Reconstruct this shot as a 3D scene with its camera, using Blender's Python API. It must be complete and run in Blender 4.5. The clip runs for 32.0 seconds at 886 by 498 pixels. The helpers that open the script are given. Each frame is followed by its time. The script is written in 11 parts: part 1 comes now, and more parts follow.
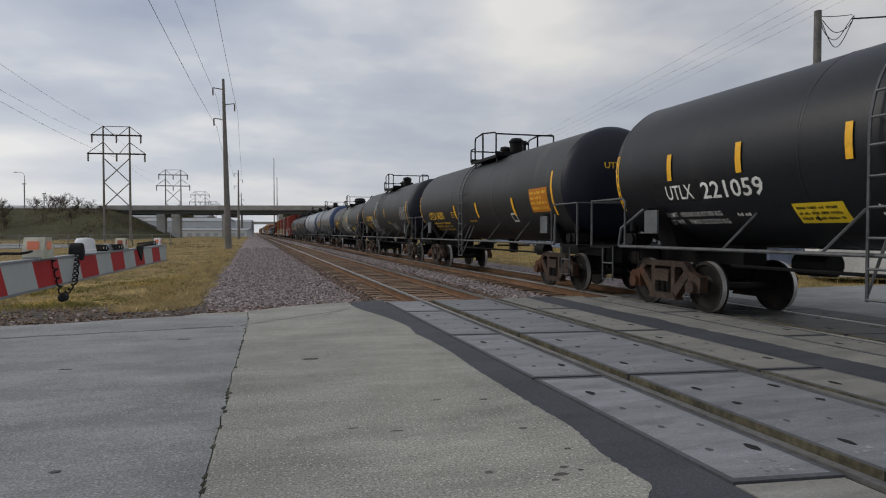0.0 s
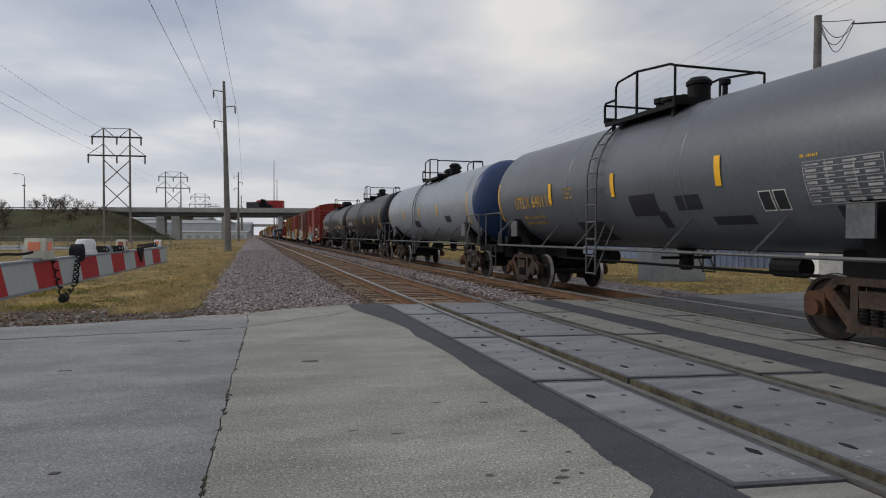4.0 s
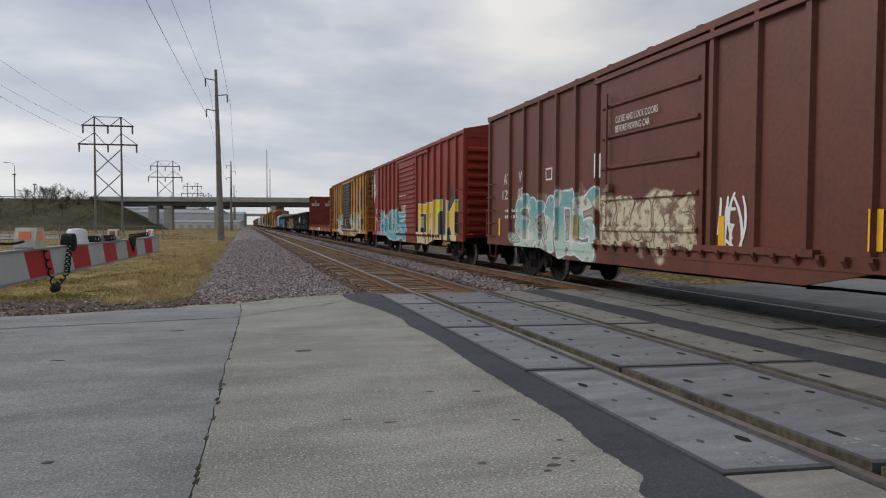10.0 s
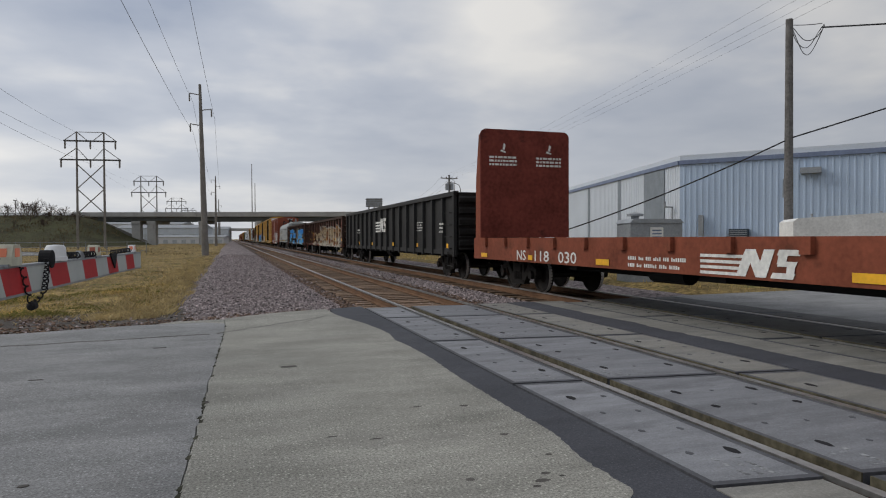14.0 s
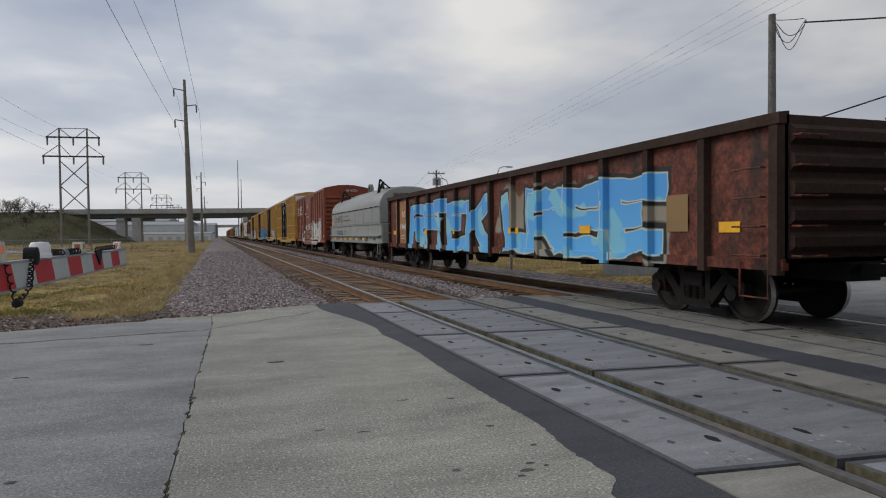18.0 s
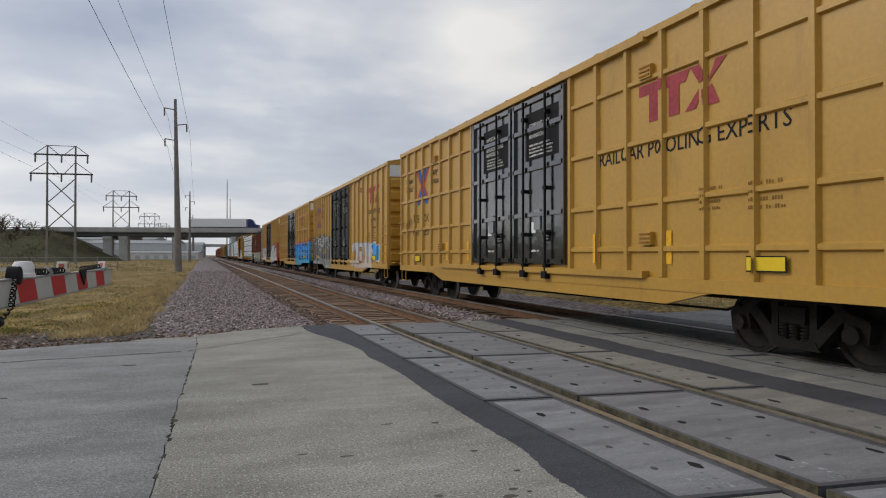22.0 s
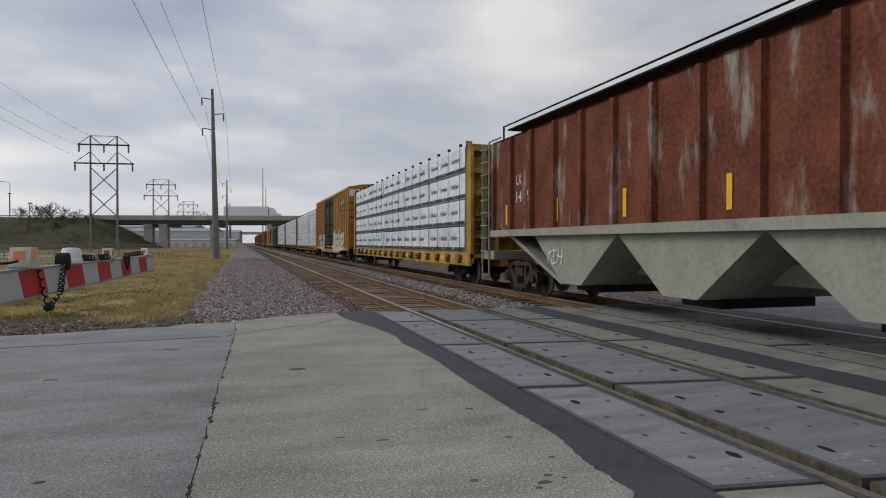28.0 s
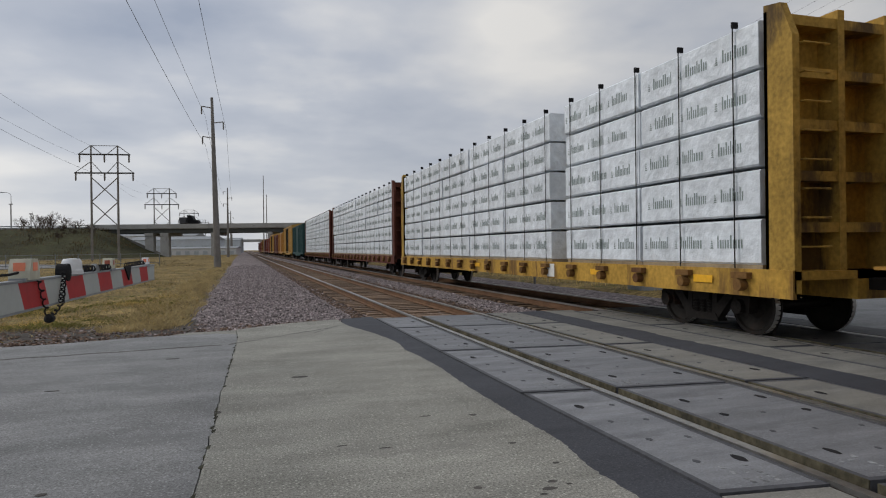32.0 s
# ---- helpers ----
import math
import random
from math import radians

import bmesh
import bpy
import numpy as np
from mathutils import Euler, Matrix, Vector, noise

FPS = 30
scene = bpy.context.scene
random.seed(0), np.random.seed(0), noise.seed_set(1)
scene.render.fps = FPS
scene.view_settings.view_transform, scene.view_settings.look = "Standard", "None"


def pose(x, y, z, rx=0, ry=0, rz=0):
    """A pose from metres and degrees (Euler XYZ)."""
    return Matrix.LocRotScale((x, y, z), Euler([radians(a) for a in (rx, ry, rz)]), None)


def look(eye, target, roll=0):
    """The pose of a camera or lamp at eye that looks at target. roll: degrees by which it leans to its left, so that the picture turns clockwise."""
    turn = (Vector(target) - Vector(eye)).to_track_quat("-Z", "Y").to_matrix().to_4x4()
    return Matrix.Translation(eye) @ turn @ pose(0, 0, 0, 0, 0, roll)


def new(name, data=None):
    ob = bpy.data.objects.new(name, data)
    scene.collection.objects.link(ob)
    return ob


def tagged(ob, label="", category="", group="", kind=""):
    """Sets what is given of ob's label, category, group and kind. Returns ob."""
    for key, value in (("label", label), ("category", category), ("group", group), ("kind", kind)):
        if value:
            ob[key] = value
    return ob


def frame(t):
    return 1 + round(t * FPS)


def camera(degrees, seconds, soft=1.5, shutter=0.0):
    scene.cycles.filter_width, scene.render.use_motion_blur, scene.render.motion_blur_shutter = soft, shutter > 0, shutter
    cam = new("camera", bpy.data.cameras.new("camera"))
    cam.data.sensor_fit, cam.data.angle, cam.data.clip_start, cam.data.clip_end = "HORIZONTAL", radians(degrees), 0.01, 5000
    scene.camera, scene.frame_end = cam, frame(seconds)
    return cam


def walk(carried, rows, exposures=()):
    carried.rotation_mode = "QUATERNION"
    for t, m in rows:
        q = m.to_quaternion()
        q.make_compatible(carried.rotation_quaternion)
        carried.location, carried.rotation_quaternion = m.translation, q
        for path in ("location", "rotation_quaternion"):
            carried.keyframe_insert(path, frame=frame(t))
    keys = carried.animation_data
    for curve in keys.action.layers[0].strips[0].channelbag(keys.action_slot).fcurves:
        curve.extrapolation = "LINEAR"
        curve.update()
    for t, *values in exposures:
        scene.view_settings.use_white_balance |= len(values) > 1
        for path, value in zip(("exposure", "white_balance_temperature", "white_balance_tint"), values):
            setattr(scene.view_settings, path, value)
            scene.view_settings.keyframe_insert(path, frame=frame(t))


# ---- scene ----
cam = camera(69.0, 32.0, 1.1)
# t, x, y, z, yaw, pitch, roll of the hand-held camera beside the crossing
ROWS = [
    (0, -0.000, 0.000, 1.440, -16.45, -1.48, -0.00),
    (0.5, -0.005, 0.005, 1.440, -16.74, -1.43, -0.23),
    (1, -0.005, 0.001, 1.438, -16.95, -1.10, -0.17),
    (1.5, -0.005, -0.012, 1.440, -16.96, -1.15, 0.06),
    (2, -0.015, -0.000, 1.432, -16.59, -1.28, 0.48),
    (2.5, -0.013, 0.004, 1.437, -16.45, -1.03, 0.32),
    (3, -0.011, -0.001, 1.438, -16.54, -1.23, 0.01),
    (3.5, -0.005, 0.019, 1.434, -16.64, -1.20, 0.06),
    (4, -0.009, 0.007, 1.435, -16.48, -1.20, 0.23),
    (4.5, -0.011, -0.000, 1.437, -16.40, -1.47, 0.08),
    (6.5, -0.008, 0.006, 1.430, -16.85, -1.31, -0.08),
    (7, -0.005, 0.002, 1.435, -16.47, -1.52, -0.07),
    (7.5, -0.010, -0.004, 1.434, -15.92, -1.46, 0.04),
    (8, -0.012, -0.033, 1.443, -15.79, -1.64, -0.44),
    (8.5, 0.001, 0.004, 1.431, -16.79, -1.85, -0.48),
    (9, -0.012, -0.015, 1.431, -16.85, -1.81, -0.28),
    (9.5, 0.001, 0.021, 1.428, -17.04, -2.11, 0.53),
    (10, -0.006, -0.003, 1.435, -17.05, -2.11, 0.27),
    (10.5, -0.005, 0.010, 1.432, -17.50, -2.16, 0.41),
    (11, -0.003, 0.010, 1.436, -17.59, -1.70, 0.17),
    (11.5, -0.005, 0.007, 1.433, -17.85, -1.29, 0.37),
    (12, -0.002, 0.003, 1.431, -17.72, -1.37, 0.46),
    (12.5, 0.001, -0.004, 1.436, -17.75, -1.61, 0.11),
    (13, -0.001, -0.008, 1.434, -17.68, -1.72, 0.06),
    (13.5, 0.010, -0.004, 1.440, -18.03, -1.54, -0.48),
    (14, 0.010, 0.032, 1.435, -18.26, -0.96, -0.24),
    (14.5, 0.000, 0.018, 1.434, -18.06, -0.44, 0.04),
    (16.5, 0.021, 0.000, 1.438, -19.72, -0.81, -0.79),
    (17, 0.013, -0.018, 1.436, -19.73, -0.87, -0.87),
    (17.5, 0.017, -0.018, 1.431, -19.85, -1.74, -0.86),
    (18, 0.012, -0.018, 1.430, -19.34, -1.39, -0.59),
    (18.5, 0.015, -0.001, 1.433, -19.01, -0.91, -1.02),
    (19, 0.019, -0.009, 1.435, -19.09, -1.64, -0.88),
    (19.5, 0.010, -0.044, 1.424, -18.88, -1.53, -1.07),
    (20, 0.058, -0.009, 1.430, -19.67, -1.47, -0.37),
    (20.5, 0.054, 0.016, 1.444, -19.80, -0.78, 0.00),
    (21, 0.032, -0.010, 1.438, -20.82, -0.37, -0.62),
    (21.5, 0.029, -0.001, 1.442, -21.19, 0.05, -0.12),
    (21.9, -0.000, -0.000, 1.440, -20.62, -0.31, -0.83),
    (22, 0.026, -0.049, 1.445, -20.32, 0.55, 0.04),
    (22.5, 0.014, -0.052, 1.447, -19.35, 0.48, 0.03),
    (23, 0.019, -0.011, 1.446, -19.02, -0.19, -0.25),
    (23.5, 0.008, -0.002, 1.440, -19.13, -0.52, 0.28),
    (24, 0.013, 0.002, 1.444, -19.05, -0.57, 0.09),
    (24.5, 0.028, -0.008, 1.435, -19.48, -0.38, 0.05),
    (25, 0.017, -0.005, 1.435, -19.63, -0.03, 0.18),
    (25.5, 0.018, 0.010, 1.436, -19.48, -0.09, 0.26),
    (26, 0.028, -0.004, 1.435, -19.10, -0.36, 0.06),
    (26.5, 0.016, -0.026, 1.435, -18.51, -0.61, 0.20),
    (28.5, 0.009, -0.056, 1.442, -16.82, -0.46, -0.07),
    (29, 0.021, -0.045, 1.444, -16.27, -0.35, -0.14),
    (29.5, 0.019, -0.062, 1.440, -16.36, -0.43, -0.19),
    (30, 0.016, -0.052, 1.445, -16.62, -0.24, -0.31),
    (30.5, 0.026, -0.035, 1.443, -16.22, -0.18, -0.24),
    (31, 0.021, -0.075, 1.458, -16.15, 0.18, -0.62),
    (31.5, 0.018, -0.052, 1.454, -16.86, -0.13, -0.70),
    (32, 0.015, -0.043, 1.446, -17.30, -0.11, -0.69),
]
walk(cam, [(t, pose(x, y, z, 0, 0, yaw) @ pose(0, 0, 0, 90 + pitch) @ pose(0, 0, 0, 0, 0, roll)) for t, x, y, z, yaw, pitch, roll in ROWS],
     exposures=[(0.0, 0.0), (5.0, 0.0), (7.0, 0.05), (10.0, 0.09), (12.0, 0.05), (14.0, 0.0), (20.5, 0.0), (22.0, 0.12), (24.0, 0.08), (26.0, 0.12), (28.5, -0.03), (32.0, -0.05)])

# ---- world and light ----
world = bpy.data.worlds.new("overcast_sky")
scene.world = world
world.use_nodes = True


def sky_nodes():
    nt = world.node_tree
    n, l = nt.nodes, nt.links
    n.clear()
    out, bg = n.new("ShaderNodeOutputWorld"), n.new("ShaderNodeBackground")
    sky = n.new("ShaderNodeTexSky")
    sky.sky_type, sky.sun_disc = "NISHITA", False
    sky.sun_elevation, sky.sun_rotation = radians(34), radians(-58)
    tc, sep = n.new("ShaderNodeTexCoord"), n.new("ShaderNodeSeparateXYZ")
    l.new(tc.outputs["Generated"], sep.inputs[0])
    zz = n.new("ShaderNodeMath"); zz.operation = "MAXIMUM"; zz.inputs[1].default_value = 0.0
    l.new(sep.outputs[2], zz.inputs[0])
    za = n.new("ShaderNodeMath"); za.operation = "ADD"; za.inputs[1].default_value = 0.16
    l.new(zz.outputs[0], za.inputs[0])
    dx, dy = n.new("ShaderNodeMath"), n.new("ShaderNodeMath")
    dx.operation = dy.operation = "DIVIDE"
    l.new(sep.outputs[0], dx.inputs[0]); l.new(za.outputs[0], dx.inputs[1])
    l.new(sep.outputs[1], dy.inputs[0]); l.new(za.outputs[0], dy.inputs[1])
    cmb = n.new("ShaderNodeCombineXYZ")
    l.new(dx.outputs[0], cmb.inputs[0]); l.new(dy.outputs[0], cmb.inputs[1])
    n1, n2 = n.new("ShaderNodeTexNoise"), n.new("ShaderNodeTexNoise")
    for nn, s, det in ((n1, 0.55, 5), (n2, 1.5, 6)):
        nn.inputs["Scale"].default_value, nn.inputs["Detail"].default_value, nn.inputs["Roughness"].default_value = s, det, 0.5
        l.new(cmb.outputs[0], nn.inputs["Vector"])
    add = n.new("ShaderNodeMath"); add.operation = "MULTIPLY_ADD"; add.inputs[1].default_value = 0.45
    l.new(n2.outputs[0], add.inputs[0]); l.new(n1.outputs[0], add.inputs[2])
    ramp = n.new("ShaderNodeValToRGB")
    e = ramp.color_ramp.elements
    e[0].position, e[0].color = 0.52, (0.42, 0.475, 0.59, 1)
    e[1].position, e[1].color = 0.88, (1.02, 1.0, 0.97, 1)
    m = e.new(0.69); m.color = (0.60, 0.64, 0.725, 1)
    # thinner and thicker places in the cloud sheet, round bearings over the far end of the line
    yy = n.new("ShaderNodeMath"); yy.operation = "MAXIMUM"; yy.inputs[1].default_value = 0.08
    l.new(sep.outputs[1], yy.inputs[0])
    tx, tz = n.new("ShaderNodeMath"), n.new("ShaderNodeMath")
    tx.operation = tz.operation = "DIVIDE"
    l.new(sep.outputs[0], tx.inputs[0]); l.new(yy.outputs[0], tx.inputs[1])
    l.new(zz.outputs[0], tz.inputs[0]); l.new(yy.outputs[0], tz.inputs[1])
    last = add.outputs[0]
    for u0, v0, ru, rv, amt in ((0.44, 0.38, 0.10, 0.05, 0.13), (-0.33, 0.115, 0.10, 0.03, 0.24), (-0.15, 0.06, 0.5, 0.03, 0.06), (0.0, 0.20, 0.22, 0.07, -0.10), (0.25, 0.19, 0.16, 0.05, -0.07), (-0.05, 0.34, 0.16, 0.07, -0.09), (0.62, 0.2, 0.2, 0.09, 0.05)):
        terms = []
        for src, c0, rad in ((tx, u0, ru), (tz, v0, rv)):
            a = n.new("ShaderNodeMath"); a.operation = "SUBTRACT"; a.inputs[1].default_value = c0
            l.new(src.outputs[0], a.inputs[0])
            b = n.new("ShaderNodeMath"); b.operation = "DIVIDE"; b.inputs[1].default_value = rad
            l.new(a.outputs[0], b.inputs[0])
            c = n.new("ShaderNodeMath"); c.operation = "MULTIPLY"
            l.new(b.outputs[0], c.inputs[0]); l.new(b.outputs[0], c.inputs[1])
            terms.append(c)
        q = n.new("ShaderNodeMath"); q.operation = "ADD"
        l.new(terms[0].outputs[0], q.inputs[0]); l.new(terms[1].outputs[0], q.inputs[1])
        w = n.new("ShaderNodeMath"); w.operation = "MULTIPLY_ADD"; w.inputs[1].default_value, w.inputs[2].default_value = 3.0, -1.5
        l.new(n2.outputs[0], w.inputs[0])
        q2 = n.new("ShaderNodeMath"); q2.operation = "ADD"
        l.new(q.outputs[0], q2.inputs[0]); l.new(w.outputs[0], q2.inputs[1])
        g = n.new("ShaderNodeMath"); g.operation = "MULTIPLY"; g.inputs[1].default_value = -1.0
        l.new(q2.outputs[0], g.inputs[0])
        ex = n.new("ShaderNodeMath"); ex.operation = "EXPONENT"
        l.new(g.outputs[0], ex.inputs[0])
        mn = n.new("ShaderNodeMath"); mn.operation = "MINIMUM"; mn.inputs[1].default_value = 1.3
        l.new(ex.outputs[0], mn.inputs[0])
        sm = n.new("ShaderNodeMath"); sm.operation = "MULTIPLY_ADD"; sm.inputs[1].default_value = amt
        l.new(mn.outputs[0], sm.inputs[0]); l.new(last, sm.inputs[2])
        last = sm.outputs[0]
    l.new(last, ramp.inputs[0])
    # cloud grows pale towards the horizon
    hz = n.new("ShaderNodeMapRange"); hz.inputs[1].default_value, hz.inputs[2].default_value = 0.0, 0.30
    hz.inputs[3].default_value, hz.inputs[4].default_value = 0.55, 0.0
    l.new(zz.outputs[0], hz.inputs[0])
    pale = n.new("ShaderNodeMix"); pale.data_type = "RGBA"; pale.inputs[7].default_value = (0.80, 0.82, 0.86, 1)
    l.new(hz.outputs[0], pale.inputs[0]); l.new(ramp.outputs[0], pale.inputs[6])
    mix = n.new("ShaderNodeMix"); mix.data_type = "RGBA"; mix.inputs[0].default_value = 0.06
    skm = n.new("ShaderNodeVectorMath"); skm.operation = "SCALE"; skm.inputs[3].default_value = 0.1
    l.new(sky.outputs[0], skm.inputs[0])
    l.new(pale.outputs[2], mix.inputs[6]); l.new(skm.outputs[0], mix.inputs[7])
    # the cloud is brighter on the sun's side
    dt = n.new("ShaderNodeVectorMath"); dt.operation = "DOT_PRODUCT"; dt.inputs[1].default_value = (-0.71, 0.43, 0.56)
    l.new(tc.outputs["Generated"], dt.inputs[0])
    gr = n.new("ShaderNodeMapRange"); gr.inputs[1].default_value, gr.inputs[2].default_value = -0.9, 0.6
    gr.inputs[3].default_value, gr.inputs[4].default_value = 0.50, 1.04
    l.new(dt.outputs["Value"], gr.inputs[0])
    gs = n.new("ShaderNodeVectorMath"); gs.operation = "SCALE"
    l.new(mix.outputs[2], gs.inputs[0]); l.new(gr.outputs[0], gs.inputs[3])
    l.new(gs.outputs[0], bg.inputs[0])
    bg.inputs[1].default_value = 0.83
    l.new(bg.outputs[0], out.inputs[0])


sky_nodes()
sun = new("sun", bpy.data.lights.new("sun", "SUN"))
sun.data.energy, sun.data.angle, sun.data.color = 1.15, radians(25), (1.0, 0.95, 0.88)
sun.matrix_world = look((-46, 28, 36), (0, 0, 0))

# ---- materials ----
MATS = {}


def mat(name, col, rough=0.7, metal=0.0, var=0.18, scale=1.5, fine=14.0, bump=0.0, dirt=None, dirt_amt=0.0, streak=0.0, emit=0.0, rand=0.0, spec=None, speck=0.0, speck_scale=110.0):
    """Painted or natural surface: base colour, broad and fine variation, an optional second colour in patches or in streaks that run down."""
    if name in MATS:
        return MATS[name]
    m = bpy.data.materials.new(name)
    m.use_nodes = True
    n, l = m.node_tree.nodes, m.node_tree.links
    b = n["Principled BSDF"]
    b.inputs["Roughness"].default_value, b.inputs["Metallic"].default_value = rough, metal
    b.inputs["Specular IOR Level"].default_value = spec if spec is not None else 0.15 if rough >= 0.6 else 0.35
    tc = n.new("ShaderNodeTexCoord")
    big, small = n.new("ShaderNodeTexNoise"), n.new("ShaderNodeTexNoise")
    big.inputs["Scale"].default_value, big.inputs["Detail"].default_value = scale, 4
    small.inputs["Scale"].default_value, small.inputs["Detail"].default_value = fine, 5
    l.new(tc.outputs["Object"], big.inputs["Vector"]); l.new(tc.outputs["Object"], small.inputs["Vector"])
    sm = n.new("ShaderNodeMath"); sm.operation = "ADD"
    l.new(big.outputs[0], sm.inputs[0]); l.new(small.outputs[0], sm.inputs[1])
    mr = n.new("ShaderNodeMapRange")
    mr.inputs[1].default_value, mr.inputs[2].default_value = 0.75, 1.25
    mr.clamp = False
    mr.inputs[3].default_value, mr.inputs[4].default_value = 1 - var, 1 + var
    l.new(sm.outputs[0], mr.inputs[0])
    sc = n.new("ShaderNodeVectorMath"); sc.operation = "SCALE"
    sc.inputs[0].default_value = col[:3]
    l.new(mr.outputs[0], sc.inputs[3])
    last = sc.outputs[0]
    if dirt is not None:
        dn = n.new("ShaderNodeTexNoise")
        dn.inputs["Scale"].default_value, dn.inputs["Detail"].default_value, dn.inputs["Roughness"].default_value = 1.1, 7, 0.65
        if streak:
            mp = n.new("ShaderNodeMapping"); mp.inputs["Scale"].default_value = (streak, streak, 0.35)
            l.new(tc.outputs["Object"], mp.inputs[0]); l.new(mp.outputs[0], dn.inputs["Vector"])
        else:
            l.new(tc.outputs["Object"], dn.inputs["Vector"])
        dr = n.new("ShaderNodeMapRange"); dr.interpolation_type = "SMOOTHSTEP"
        dr.inputs[1].default_value, dr.inputs[2].default_value = 0.66 - 0.3 * dirt_amt, 0.82 - 0.3 * dirt_amt
        dr.inputs[4].default_value = 0.85
        l.new(dn.outputs[0], dr.inputs[0])
        mx = n.new("ShaderNodeMix"); mx.data_type = "RGBA"
        l.new(dr.outputs[0], mx.inputs[0]); l.new(last, mx.inputs[6]); mx.inputs[7].default_value = (*dirt[:3], 1)
        last = mx.outputs[2]
    if speck:
        sn = n.new("ShaderNodeTexNoise")
        sn.inputs["Scale"].default_value, sn.inputs["Detail"].default_value, sn.inputs["Roughness"].default_value = speck_scale, 3, 0.8
        l.new(tc.outputs["Object"], sn.inputs["Vector"])
        sr = n.new("ShaderNodeMapRange"); sr.inputs[1].default_value, sr.inputs[2].default_value = 0.36, 0.64
        sr.inputs[3].default_value, sr.inputs[4].default_value = 1 - speck, 1 + speck
        s4 = n.new("ShaderNodeTexNoise")
        s4.inputs["Scale"].default_value, s4.inputs["Detail"].default_value, s4.inputs["Roughness"].default_value = speck_scale * 0.33, 2, 0.6
        l.new(tc.outputs["Object"], s4.inputs["Vector"])
        s5 = n.new("ShaderNodeMath"); s5.operation = "MULTIPLY_ADD"; s5.inputs[1].default_value = 0.7
        s6 = n.new("ShaderNodeMath"); s6.operation = "MULTIPLY_ADD"; s6.inputs[1].default_value, s6.inputs[2].default_value = 0.7, -0.2
        l.new(sn.outputs[0], s6.inputs[0])
        l.new(s4.outputs[0], s5.inputs[0]); l.new(s6.outputs[0], s5.inputs[2])
        l.new(s5.outputs[0], sr.inputs[0])
        grain = s5.outputs[0]
        s3 = n.new("ShaderNodeVectorMath"); s3.operation = "SCALE"
        l.new(last, s3.inputs[0]); l.new(sr.outputs[0], s3.inputs[3])
        last = s3.outputs[0]
    if rand:
        oi = n.new("ShaderNodeObjectInfo")
        rr = n.new("ShaderNodeMapRange"); rr.inputs[3].default_value, rr.inputs[4].default_value = 1 - rand, 1 + rand
        l.new(oi.outputs["Random"], rr.inputs[0])
        s2 = n.new("ShaderNodeVectorMath"); s2.operation = "SCALE"
        l.new(last, s2.inputs[0]); l.new(rr.outputs[0], s2.inputs[3])
        last = s2.outputs[0]
    l.new(last, b.inputs["Base Color"])
    if bump:
        bp = n.new("ShaderNodeBump"); bp.inputs["Strength"].default_value, bp.inputs["Distance"].default_value = 0.6, bump
        l.new(grain if speck else small.outputs[0], bp.inputs["Height"]); l.new(bp.outputs[0], b.inputs["Normal"])
    if emit:
        b.inputs["Emission Color"].default_value, b.inputs["Emission Strength"].default_value = (*col[:3], 1), emit
    MATS[name] = m
    return m


